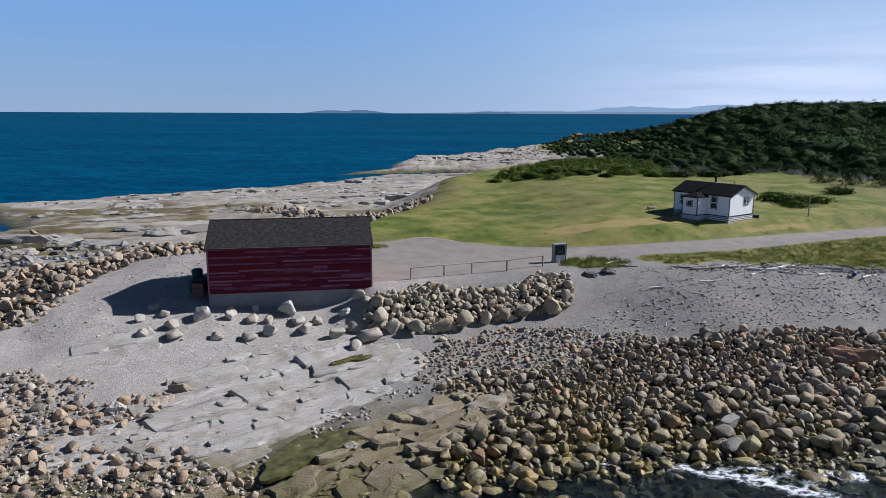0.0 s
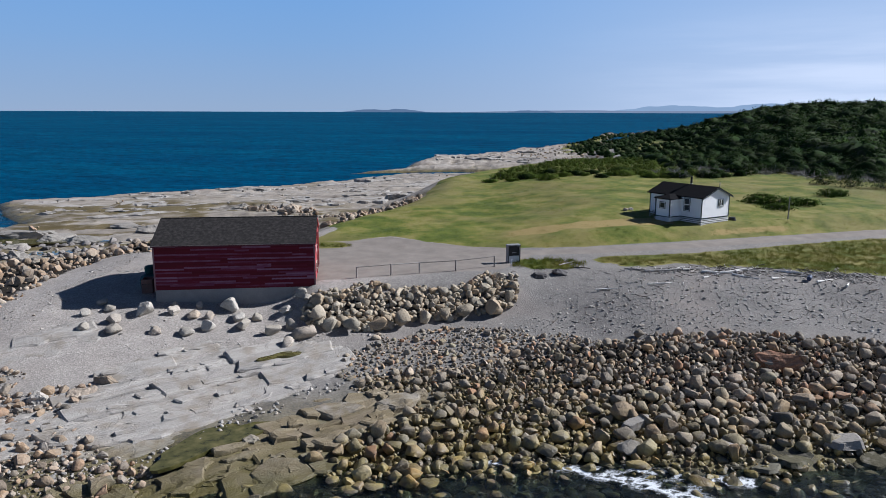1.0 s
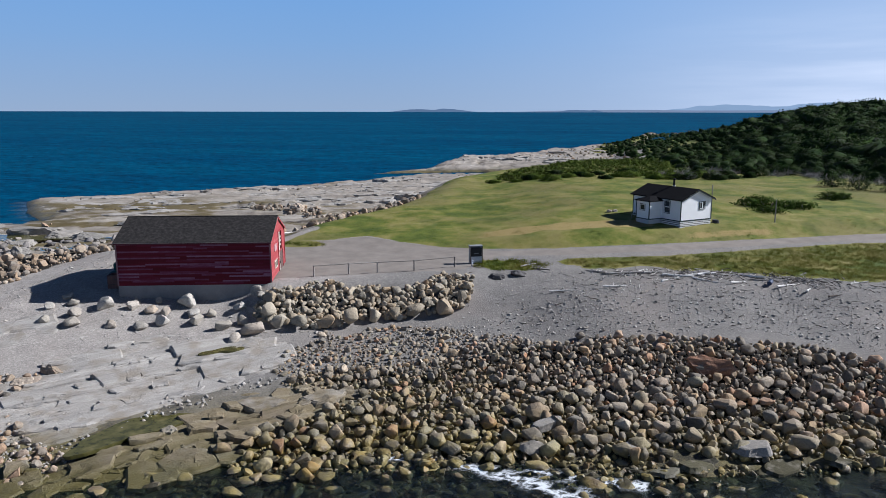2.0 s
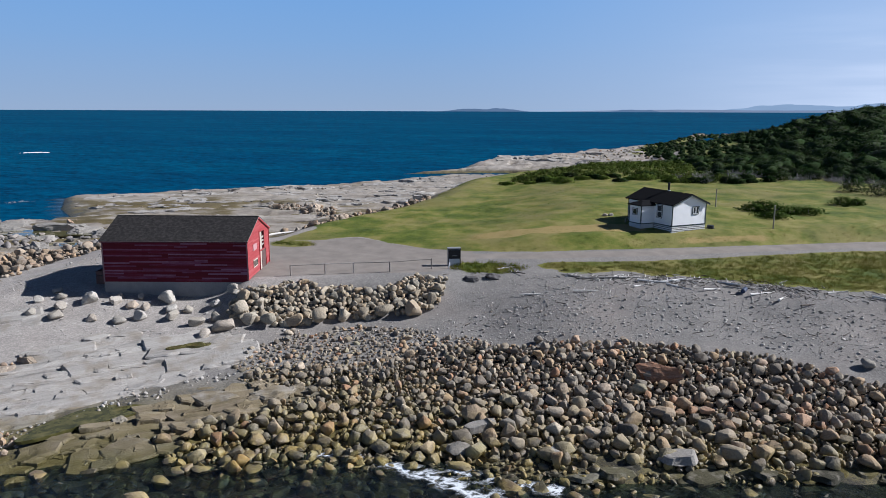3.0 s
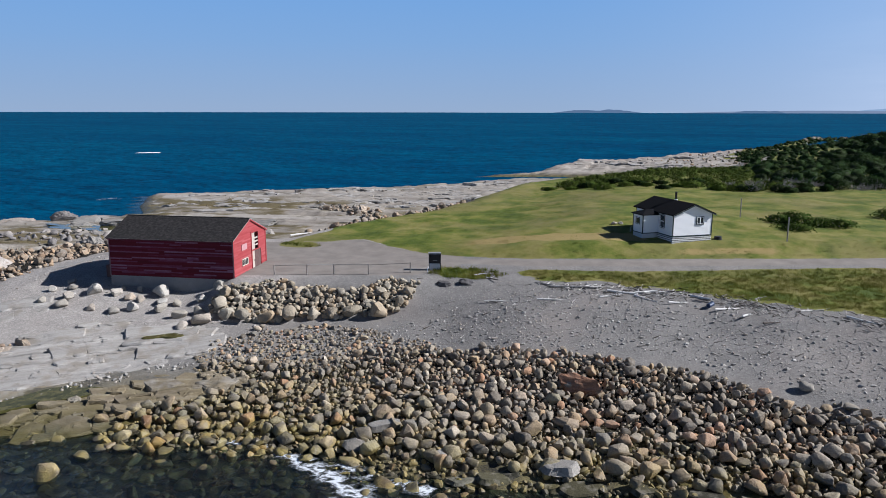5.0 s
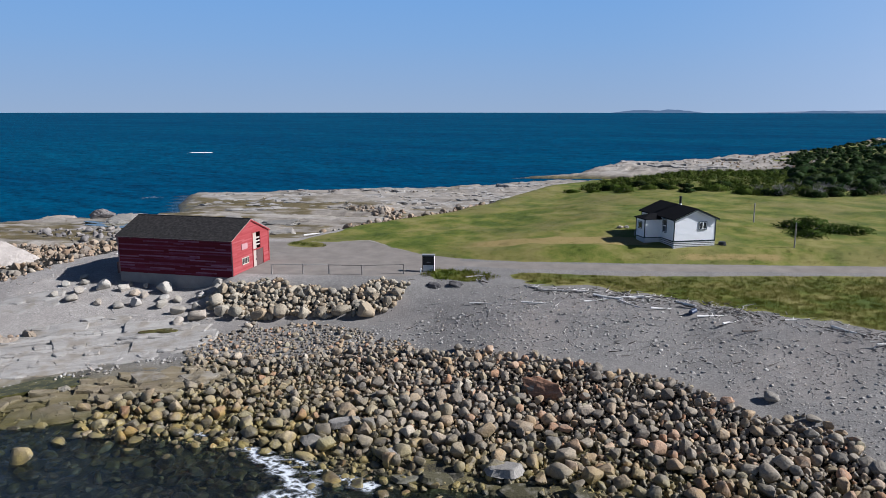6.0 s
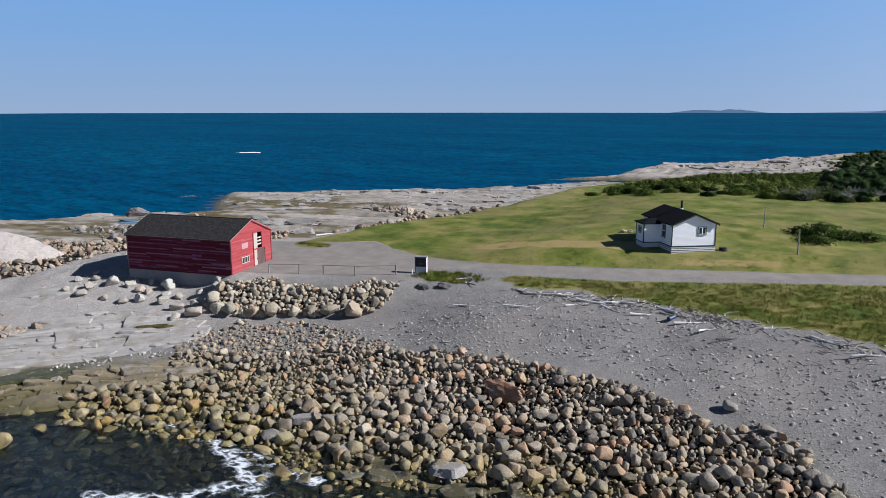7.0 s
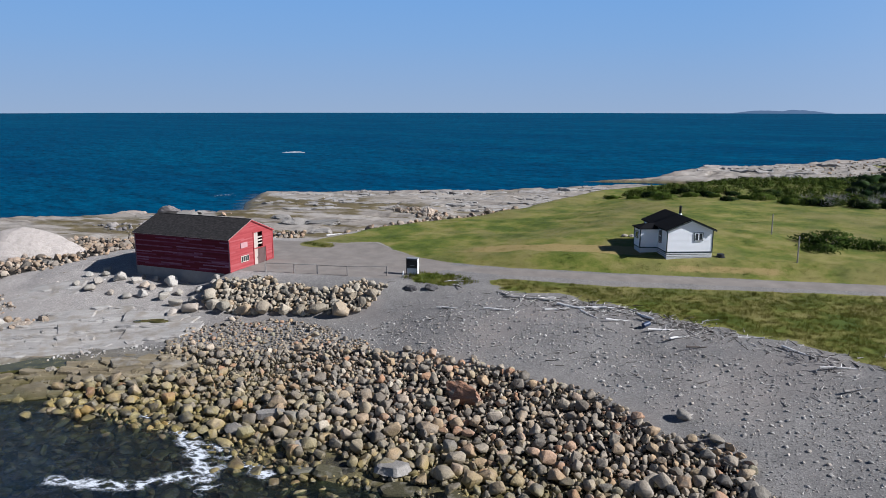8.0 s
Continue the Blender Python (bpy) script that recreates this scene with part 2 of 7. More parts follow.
def math_of(nt, op, a, b=0.0):
    m = nt.nodes.new("ShaderNodeMath")
    m.operation = op
    for k, v in ((0, a), (1, b)):
        if isinstance(v, (int, float)):
            m.inputs[k].default_value = v
        else:
            nt.links.new(v, m.inputs[k])
    return m.outputs["Value"]


def bump(nt, bsdf, height, strength=0.5, distance=0.05):
    b = node(nt, "ShaderNodeBump", Strength=strength, Distance=distance)
    nt.links.new(height, b.inputs["Height"])
    nt.links.new(b.outputs["Normal"], bsdf.inputs["Normal"])


def attr(nt, name):
    a = nt.nodes.new("ShaderNodeAttribute")
    a.attribute_name = name
    return a.outputs["Fac"]


def height_of(nt):
    g = nt.nodes.new("ShaderNodeNewGeometry")
    s = nt.nodes.new("ShaderNodeSeparateXYZ")
    nt.links.new(g.outputs["Position"], s.inputs["Vector"])
    return s.outputs["Z"]


def random_of(nt, island=False):
    if island:
        return nt.nodes.new("ShaderNodeNewGeometry").outputs["Random Per Island"]
    return nt.nodes.new("ShaderNodeObjectInfo").outputs["Random"]


def plain(name, stops, scale=3.0, rough=0.8, metal=0.0, relief=0.3, stretch=(1, 1, 1), by="", spec=0.3):
    """A paint, metal or wood with two scales of variation; by: 'object' or 'island' shifts its tone piece by piece."""
    mat, nt, bsdf = material(name, rough, metal, spec)
    vec = place(nt, stretch)
    n1, n2 = noise_of(nt, vec, scale, 6), noise_of(nt, vec, scale * 9, 4)
    f = mix(nt, 0.35, n1, n2)
    if by:
        f = mix(nt, 0.62, f, random_of(nt, by == "island"))
    nt.links.new(ramp(nt, f, stops), bsdf.inputs["Base Color"])
    bump(nt, bsdf, n2, relief, 0.02)
    return mat


def stone_material(name, stops, by, wet=True):
    mat, nt, bsdf = material(name, 0.85, 0.0, 0.25)
    vec = place(nt)
    grain, blotch = noise_of(nt, vec, 9.0, 6), noise_of(nt, vec, 1.7, 4)
    tone = ramp(nt, random_of(nt, by == "island"), stops)
    col = mix(nt, 0.55, tone, ramp(nt, grain, [(0.32, grey(0.5)), (0.68, grey(1.12))]), "MULTIPLY")
    col = mix(nt, ramp(nt, blotch, [(0.52, grey(0)), (0.7, grey(0.45))]), col, (0.30, 0.27, 0.22))
    if wet:
        h = math_of(nt, "ADD", height_of(nt), math_of(nt, "MULTIPLY", blotch, 0.5))
        damp = ramp(nt, math_of(nt, "MULTIPLY", h, 0.5), [(0.30, grey(1)), (0.85, grey(0))])
        weed = mix(nt, ramp(nt, noise_of(nt, vec, 0.9, 3), [(0.4, grey(0)), (0.6, grey(1))]), (0.042, 0.038, 0.018), (0.25, 0.195, 0.04))
        col = mix(nt, math_of(nt, "MULTIPLY", damp, 0.66), col, weed)
        nt.links.new(ramp(nt, damp, [(0.3, grey(0.85)), (0.95, grey(0.38))]), bsdf.inputs["Roughness"])
    nt.links.new(col, bsdf.inputs["Base Color"])
    bump(nt, bsdf, mix(nt, 0.6, grain, noise_of(nt, vec, 3.2, 4)), 0.7, 0.16)
    return mat


GREYS = [(0.0, (0.130, 0.109, 0.085)), (0.2, (0.264, 0.222, 0.168)), (0.36, (0.362, 0.301, 0.219)), (0.52, (0.205, 0.185, 0.152)), (0.68, (0.422, 0.295, 0.168)),
         (0.8, (0.316, 0.282, 0.190)), (0.91, (0.397, 0.215, 0.118)), (1.0, (0.514, 0.451, 0.343))]
PALES = [(0.0, (0.30, 0.27, 0.225)), (0.3, (0.42, 0.375, 0.30)), (0.5, (0.33, 0.305, 0.265)), (0.7, (0.46, 0.365, 0.27)), (0.85, (0.44, 0.41, 0.36)), (1.0, (0.53, 0.485, 0.41))]
OCHRES = [(0.0, (0.13, 0.115, 0.095)), (0.2, (0.36, 0.26, 0.165)), (0.38, (0.22, 0.195, 0.16)), (0.55, (0.42, 0.285, 0.17)), (0.7, (0.28, 0.25, 0.21)), (0.85, (0.34, 0.225, 0.14)), (1.0, (0.46, 0.39, 0.30))]
SANDS = [(0.0, (0.25, 0.235, 0.21)), (0.35, (0.42, 0.39, 0.35)), (0.6, (0.33, 0.315, 0.29)), (0.85, (0.45, 0.38, 0.31)), (1.0, (0.62, 0.585, 0.53))]
STONE_ISLAND = stone_material("beach_stone_mixed", GREYS, "island")
STONE_OBJECT = stone_material("beach_stone", GREYS, "object")
WARM_OBJECT = stone_material("tan_granite", [(0.0, (0.24, 0.205, 0.15)), (0.3, (0.42, 0.345, 0.24)), (0.5, (0.27, 0.245, 0.19)), (0.7, (0.44, 0.325, 0.20)), (0.85, (0.38, 0.335, 0.26)), (1.0, (0.50, 0.42, 0.30))], "object", wet=False)
LEDGE_ISLAND = stone_material("grey_ledge_rock", [(0.0, (0.10, 0.092, 0.085)), (0.4, (0.21, 0.19, 0.175)), (0.7, (0.28, 0.255, 0.235)), (1.0, (0.36, 0.31, 0.26))], "island", wet=False)
LEDGE_OBJECT = stone_material("pale_ledge_slab", [(0.0, (0.24, 0.225, 0.20)), (1.0, (0.34, 0.31, 0.27))], "object", wet=False)
WARM_ISLAND = stone_material("tan_heap_stone", [(0.0, (0.24, 0.205, 0.15)), (0.3, (0.42, 0.345, 0.24)), (0.5, (0.27, 0.245, 0.19)), (0.7, (0.44, 0.325, 0.20)), (1.0, (0.48, 0.41, 0.30))], "island", wet=False)
PALE_OBJECT = stone_material("pale_granite", PALES, "object", wet=False)
OCHRE_ISLAND = stone_material("ochre_stone", OCHRES, "island", wet=False)
PEBBLE_ISLAND = stone_material("grey_pebble", SANDS, "island", wet=False)
RUST_STONE = stone_material("rust_stone", [(0.0, (0.30, 0.160, 0.095)), (1.0, (0.36, 0.195, 0.115))], "object", wet=False)
OLIVE_STONE = stone_material("weedy_slab", [(0.0, (0.03, 0.028, 0.018)), (0.4, (0.07, 0.062, 0.032)), (0.7, (0.10, 0.09, 0.05)), (0.85, (0.11, 0.088, 0.022)), (1.0, (0.15, 0.14, 0.10))], "object", wet=False)


MEADOW = [(0.37, (0.074, 0.103, 0.012)), (0.455, (0.114, 0.140, 0.019)), (0.53, (0.170, 0.174, 0.033)), (0.63, (0.243, 0.217, 0.065))]


def ground_material():
    mat, nt, bsdf = material("shore_ground", 0.9, 0.0, 0.2)
    vec = place(nt)
    big, mid, small = noise_of(nt, vec, 0.09, 5), noise_of(nt, vec, 0.6, 6), noise_of(nt, vec, 7.0, 6, 0.7)
    vor = node(nt, "ShaderNodeTexVoronoi", Scale=9.0)
    nt.links.new(vec, vor.inputs["Vector"])
    pebble = mix(nt, 0.62, vor.outputs["Color"], small)
    gravel = mix(nt, 0.7, ramp(nt, pebble, [(0.22, (0.145, 0.138, 0.128)), (0.5, (0.215, 0.203, 0.187)), (0.68, (0.275, 0.260, 0.240)), (0.84, (0.42, 0.40, 0.37))]),
                 ramp(nt, mid, [(0.3, grey(0.72)), (0.7, grey(1.0))]), "MULTIPLY")
    gravel = mix(nt, 1.0, gravel, mix(nt, attr(nt, "pale"), (1.0, 0.99, 0.98), (1.66, 1.60, 1.55)), "MULTIPLY")
    gravel = mix(nt, ramp(nt, big, [(0.5, grey(0)), (0.66, grey(0.5))]), gravel, (0.27, 0.235, 0.205))
    turf = ramp(nt, noise_of(nt, vec, 0.22, 5, 0.65), MEADOW)
    turf = mix(nt, ramp(nt, big, [(0.48, grey(0)), (0.62, grey(0.7))]), turf, (0.216, 0.188, 0.064))
    turf = mix(nt, 0.6, turf, ramp(nt, mix(nt, 0.5, mid, small), [(0.35, grey(0.6)), (0.65, grey(1.0))]), "MULTIPLY")
    strata = mix(nt, 0.5, noise_of(nt, place(nt, (0.09, 0.62, 0.5), (0, 0, radians(-18))), 1.2, 8, 0.7), noise_of(nt, place(nt, (0.025, 0.19, 0.5), (0, 0, radians(-18))), 1.0, 8, 0.7))
    rock = mix(nt, 0.6, ramp(nt, strata, [(0.37, (0.05, 0.042, 0.034)), (0.43, (0.25, 0.215, 0.175)), (0.53, (0.36, 0.322, 0.272)), (0.66, (0.46, 0.42, 0.37))]),
               ramp(nt, small, [(0.3, grey(0.62)), (0.7, grey(1.0))]), "MULTIPLY")
    weedy = ramp(nt, noise_of(nt, place(nt, (0.035, 0.11, 1), (0, 0, radians(-12))), 1.0, 6), [(0.47, grey(0)), (0.55, grey(0.9))])
    rock = mix(nt, math_of(nt, "MULTIPLY", weedy, attr(nt, "weed")), rock, mix(nt, small, (0.06, 0.045, 0.02), (0.15, 0.115, 0.04)))
    track = mix(nt, 0.5, ramp(nt, mid, [(0.3, (0.20, 0.175, 0.15)), (0.7, (0.27, 0.238, 0.205))]), ramp(nt, small, [(0.3, grey(0.8)), (0.7, grey(1.0))]), "MULTIPLY")
    edge = math_of(nt, "MULTIPLY", math_of(nt, "SUBTRACT", mix(nt, 0.5, mid, small), 0.5), 1.1)

    def zone(name):
        return ramp(nt, math_of(nt, "ADD", attr(nt, name), edge), [(0.42, grey(0)), (0.58, grey(1))])
    col = mix(nt, zone("rock"), gravel, rock)
    # dark gravel between piled stones, their deep shade put into its colour
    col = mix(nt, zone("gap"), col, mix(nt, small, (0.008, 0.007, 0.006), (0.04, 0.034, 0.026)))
    col = mix(nt, zone("track"), col, track)
    col = mix(nt, zone("grass"), col, turf)
    col = mix(nt, zone("dry"), col, mix(nt, small, (0.328, 0.242, 0.098), (0.234, 0.183, 0.062)))
    damp = ramp(nt, math_of(nt, "ADD", math_of(nt, "MULTIPLY", height_of(nt), 0.5), math_of(nt, "MULTIPLY", mid, 0.3)), [(0.38, grey(1)), (0.72, grey(0))])
    col = mix(nt, math_of(nt, "MULTIPLY", damp, 0.85), col, mix(nt, ramp(nt, mix(nt, 0.5, mid, small), [(0.42, grey(0)), (0.58, grey(1))]), (0.03, 0.027, 0.016), (0.17, 0.14, 0.05)))
    nt.links.new(col, bsdf.inputs["Base Color"])
    nt.links.new(ramp(nt, damp, [(0.1, grey(0.9)), (1.0, grey(0.4))]), bsdf.inputs["Roughness"])
    craggy = zone("rock")
    relief = mix(nt, craggy, mix(nt, 0.5, mix(nt, 0.5, small, vor.outputs["Distance"]), grey(0.5)), mix(nt, 0.7, small, strata))
    bump(nt, bsdf, relief, 0.8, 0.22)
    nb = [n for n in nt.nodes if n.type == "BUMP"][0]
    nt.links.new(mix(nt, craggy, mix(nt, zone("track"), grey(0.4), grey(0.1)), grey(1.0)), nb.inputs["Strength"])
    return mat


def water_material():
    mat, nt, bsdf = material("sea_water", 0.25, 0.0, 0.1)
    bsdf.inputs["IOR"].default_value = 1.33
    vec = place(nt)
    swell = noise_of(nt, place(nt, (0.05, 0.16, 1), (0, 0, radians(14))), 1.0, 6, 0.6)
    chop = noise_of(nt, place(nt, (0.5, 1.1, 1), (0, 0, radians(20))), 1.0, 6, 0.65)
    patch = noise_of(nt, place(nt, (0.004, 0.012, 1), (0, 0, radians(8))), 1.0, 5)
    col = mix(nt, ramp(nt, patch, [(0.35, grey(0)), (0.65, grey(1))]), (0.0006, 0.035, 0.086), (0.0012, 0.050, 0.104))
    crest = mix(nt, 0.5, noise_of(nt, place(nt, (0.26, 0.42, 1), (0, 0, radians(16))), 1.0, 7, 0.7), noise_of(nt, place(nt, (0.05, 0.13, 1), (0, 0, radians(10))), 1.0, 8, 0.75))
    # noise paints lit and dark wave faces into the water colour
    col = mix(nt, ramp(nt, crest, [(0.40, grey(0)), (0.60, grey(1))]), mix(nt, 1.0, col, (0.5, 0.52, 0.58), "MULTIPLY"), mix(nt, 1.0, col, (1.9, 1.7, 1.55), "MULTIPLY"))
    # inshore crests carry a little reflected sky blue in their colour
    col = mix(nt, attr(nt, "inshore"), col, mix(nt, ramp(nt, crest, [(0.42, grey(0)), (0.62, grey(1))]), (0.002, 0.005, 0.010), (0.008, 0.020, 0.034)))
    foam_n = mix(nt, 0.5, noise_of(nt, place(nt, (0.6, 1.0, 1), (0, 0, radians(-25))), 0.55, 8, 0.75), noise_of(nt, place(nt, (0.4, 1.5, 1), (0, 0, radians(20))), 1.2, 8, 0.7))
    web = math_of(nt, "SUBTRACT", 0.5, math_of(nt, "MULTIPLY", math_of(nt, "ABSOLUTE", math_of(nt, "SUBTRACT", noise_of(nt, place(nt, (0.8, 1.1, 1), (0, 0, radians(-30))), 0.9, 6, 0.6), 0.5)), 3.2))
    lace = math_of(nt, "ADD", math_of(nt, "MULTIPLY", foam_n, 0.55), math_of(nt, "MULTIPLY", web, 0.55))
    foam = ramp(nt, math_of(nt, "ADD", lace, math_of(nt, "MULTIPLY", math_of(nt, "SUBTRACT", attr(nt, "foam"), 1.0), 0.36)), [(0.42, grey(0)), (0.60, grey(0.95))])
    col = mix(nt, foam, col, (0.72, 0.75, 0.77))
    nt.links.new(col, bsdf.inputs["Base Color"])
    nt.links.new(ramp(nt, foam, [(0.0, grey(0.28)), (1.0, grey(0.8))]), bsdf.inputs["Roughness"])
    bump(nt, bsdf, mix(nt, 0.45, swell, chop), 0.9, 0.9)
    clear = nt.nodes.new("ShaderNodeBsdfTransparent")
    clear.inputs["Color"].default_value = (0.68, 0.82, 0.83, 1)
    gloss = node(nt, "ShaderNodeBsdfGlossy", Roughness=0.1)
    fres = node(nt, "ShaderNodeFresnel", IOR=1.33)
    nb = [n for n in nt.nodes if n.type == "BUMP"][0]
    nt.links.new(nb.outputs["Normal"], gloss.inputs["Normal"])
    nt.links.new(nb.outputs["Normal"], fres.inputs["Normal"])
    thin = nt.nodes.new("ShaderNodeMixShader")
    nt.links.new(fres.outputs["Fac"], thin.inputs[0])
    nt.links.new(clear.outputs[0], thin.inputs[1])
    nt.links.new(gloss.outputs[0], thin.inputs[2])
    both = nt.nodes.new("ShaderNodeMixShader")
    depth = mix(nt, foam, attr(nt, "depth"), (1.0, 1.0, 1.0))
    # deep water: dark blue with painted wave tones, and a broken mirror of the sky
    body = nt.nodes.new("ShaderNodeBsdfDiffuse")
    nt.links.new(col, body.inputs["Color"])
    sheen = node(nt, "ShaderNodeBsdfGlossy", Roughness=0.22)
    nt.links.new(nb.outputs["Normal"], sheen.inputs["Normal"])
    deep = nt.nodes.new("ShaderNodeMixShader")
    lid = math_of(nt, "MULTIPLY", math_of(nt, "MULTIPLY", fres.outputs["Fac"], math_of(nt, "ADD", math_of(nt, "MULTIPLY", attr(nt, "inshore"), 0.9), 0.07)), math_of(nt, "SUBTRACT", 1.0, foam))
    nt.links.new(lid, deep.inputs[0])
    nt.links.new(body.outputs[0], deep.inputs[1])
    nt.links.new(sheen.outputs[0], deep.inputs[2])
    nt.links.new(depth, both.inputs[0])
    nt.links.new(thin.outputs[0], both.inputs[1])
    nt.links.new(deep.outputs[0], both.inputs[2])
    nt.links.new(both.outputs[0], nt.nodes["Material Output"].inputs["Surface"])
    return mat


def bedrock_material():
    mat, nt, bsdf = material("bedrock", 0.85, 0.0, 0.25)
    vec = place(nt)
    grain, mid = noise_of(nt, vec, 8.0, 6, 0.65), noise_of(nt, vec, 0.7, 5)
    strata = noise_of(nt, place(nt, (0.10, 1.6, 1.0), (0, 0, radians(-43))), 1.0, 8, 0.65)
    pale = ramp(nt, strata, [(0.27, (0.13, 0.12, 0.105)), (0.36, (0.31, 0.288, 0.258)), (0.55, (0.40, 0.372, 0.332)), (0.75, (0.47, 0.44, 0.395))])
    ochre = ramp(nt, strata, [(0.25, (0.090, 0.074, 0.041)), (0.45, (0.205, 0.164, 0.098)), (0.65, (0.271, 0.230, 0.156)), (0.8, (0.312, 0.279, 0.205))])
    f = ramp(nt, math_of(nt, "ADD", attr(nt, "ochre"), math_of(nt, "MULTIPLY", math_of(nt, "SUBTRACT", mid, 0.5), 0.9)), [(0.35, grey(0)), (0.65, grey(1))])
    col = mix(nt, f, pale, ochre)
    col = mix(nt, 0.6, col, ramp(nt, grain, [(0.3, grey(0.72)), (0.7, grey(1.0))]), "MULTIPLY")
    col = mix(nt, ramp(nt, mid, [(0.48, grey(0)), (0.64, grey(0.55))]), col, (0.22, 0.18, 0.13))
    damp = ramp(nt, math_of(nt, "ADD", height_of(nt), math_of(nt, "MULTIPLY", mid, 0.6)), [(0.45, grey(1)), (1.0, grey(0))])
    col = mix(nt, math_of(nt, "MULTIPLY", damp, 0.85), col, mix(nt, grain, (0.05, 0.045, 0.016), (0.13, 0.11, 0.03)))
    nt.links.new(col, bsdf.inputs["Base Color"])
    nt.links.new(ramp(nt, damp, [(0.1, grey(0.85)), (1.0, grey(0.4))]), bsdf.inputs["Roughness"])
    bump(nt, bsdf, mix(nt, 0.6, grain, strata), 0.9, 0.2)
    return mat


GROUND, WATER, BEDROCK = ground_material(), water_material(), bedrock_material()
# front and west walls: a darker red, their shade put into the worn paint
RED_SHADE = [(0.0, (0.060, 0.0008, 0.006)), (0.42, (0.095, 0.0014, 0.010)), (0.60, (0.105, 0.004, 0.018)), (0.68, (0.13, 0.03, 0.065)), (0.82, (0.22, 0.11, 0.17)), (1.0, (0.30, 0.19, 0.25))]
RED_BOARD = plain("shaded_worn_red_paint", RED_SHADE, 2.2, 0.75, 0, 0.35, (0.5, 0.5, 3), "object")
# gable and back walls: the same red in a brighter, sunlit tone
RED_GABLE = plain("sunlit_faded_red_paint", [(0.2, (0.27, 0.036, 0.038)), (0.6, (0.31, 0.05, 0.052)), (0.9, (0.35, 0.095, 0.095))], 1.6, 0.75, 0, 0.35, (1, 1, 4), "object")
RED_TRIM = plain("red_trim", [(0.3, (0.27, 0.03, 0.032)), (0.7, (0.33, 0.06, 0.06))], 3, 0.7)
CREAM = plain("cream_paint", [(0.3, (0.50, 0.42, 0.34)), (0.7, (0.60, 0.52, 0.43))], 3, 0.7)
PALE_ROCK = stone_material("pale_whaleback", [(0.0, (0.46, 0.405, 0.355)), (1.0, (0.48, 0.425, 0.37))], "object", wet=False)
SHINGLE = plain("asphalt_shingle", [(0.28, (0.012, 0.011, 0.011)), (0.5, (0.030, 0.028, 0.027)), (0.72, (0.065, 0.058, 0.055))], 3.5, 0.95, 0, 0.8, spec=0.08)
CONCRETE = plain("weathered_concrete", [(0.25, (0.17, 0.165, 0.165)), (0.6, (0.24, 0.235, 0.23)), (0.85, (0.31, 0.30, 0.29))], 1.1, 0.9, 0, 0.5)
WHITE = plain("white_paint", [(0.2, (0.82, 0.82, 0.81)), (0.6, (0.87, 0.865, 0.855)), (0.9, (0.89, 0.885, 0.88))], 1.4, 0.6, 0, 0.15)
SKIRT = plain("greyed_white_board", [(0.2, (0.52, 0.52, 0.51)), (0.7, (0.74, 0.73, 0.71))], 1.4, 0.75, 0, 0.3, (1, 1, 1), "object")
BLACK_ROOF = plain("black_felt_roof", [(0.2, (0.008, 0.008, 0.009)), (0.8, (0.013, 0.013, 0.014))], 1.2, 0.95, 0, 0.4, spec=0.05)
DARK_TRIM = plain("dark_green_trim", [(0.2, (0.018, 0.03, 0.03)), (0.8, (0.035, 0.05, 0.05))], 4, 0.6)
WOOD_GREY = plain("weathered_wood", [(0.2, (0.20, 0.18, 0.16)), (0.6, (0.32, 0.29, 0.26)), (0.9, (0.42, 0.39, 0.35))], 3, 0.85, 0, 0.4, (1, 1, 1), "object")
DRIFT = plain("bleached_driftwood", [(0.25, (0.12, 0.10, 0.085)), (0.36, (0.30, 0.28, 0.25)), (0.47, (0.64, 0.61, 0.57)), (1.0, (0.80, 0.77, 0.72))], 3, 0.85, 0, 0.4, (1, 1, 1), "object")
DRIFT_ISLAND = plain("bleached_sticks", [(0.3, (0.07, 0.06, 0.05)), (0.5, (0.17, 0.15, 0.13)), (0.62, (0.42, 0.39, 0.35)), (1.0, (0.68, 0.65, 0.60))], 3, 0.85, 0, 0.4, (1, 1, 1), "island")
DOOR_WOOD = plain("door_planks", [(0.2, (0.085, 0.05, 0.045)), (0.8, (0.15, 0.095, 0.085))], 2, 0.8, 0, 0.3, (3, 3, 0.6))
PALE_WOOD = plain("pale_bare_wood", [(0.2, (0.36, 0.30, 0.25)), (0.8, (0.50, 0.43, 0.37))], 2, 0.8, 0, 0.3, (3, 3, 0.6))
SIGN_GREY = plain("grey_metal_panel", [(0.2, (0.20, 0.20, 0.20)), (0.8, (0.27, 0.27, 0.27))], 2, 0.5, 0.0, 0.1)
SIGN_BLACK = plain("black_panel", [(0.2, (0.012, 0.012, 0.013)), (0.8, (0.025, 0.025, 0.026))], 2, 0.35, 0.0, 0.05)
STOVE_BLACK = plain("black_stovepipe", [(0.2, (0.012, 0.012, 0.012)), (0.8, (0.03, 0.03, 0.03))], 5, 0.5, 0.3, 0.1)
DARK_ROOM = plain("dark_interior_boards", [(0.2, (0.03, 0.025, 0.02)), (0.8, (0.06, 0.05, 0.04))], 3, 0.9)
TRUNK = plain("grey_bark", [(0.2, (0.08, 0.07, 0.06)), (0.8, (0.20, 0.18, 0.16))], 6, 0.9, 0, 0.5)
NET = plain("green_net", [(0.2, (0.01, 0.05, 0.05)), (0.8, (0.03, 0.11, 0.10))], 12, 0.8, 0, 0.6)
FOAM = plain("white_foam", [(0.3, (0.55, 0.60, 0.63)), (0.6, (0.78, 0.80, 0.82))], 1.5, 0.8, 0, 0.5)
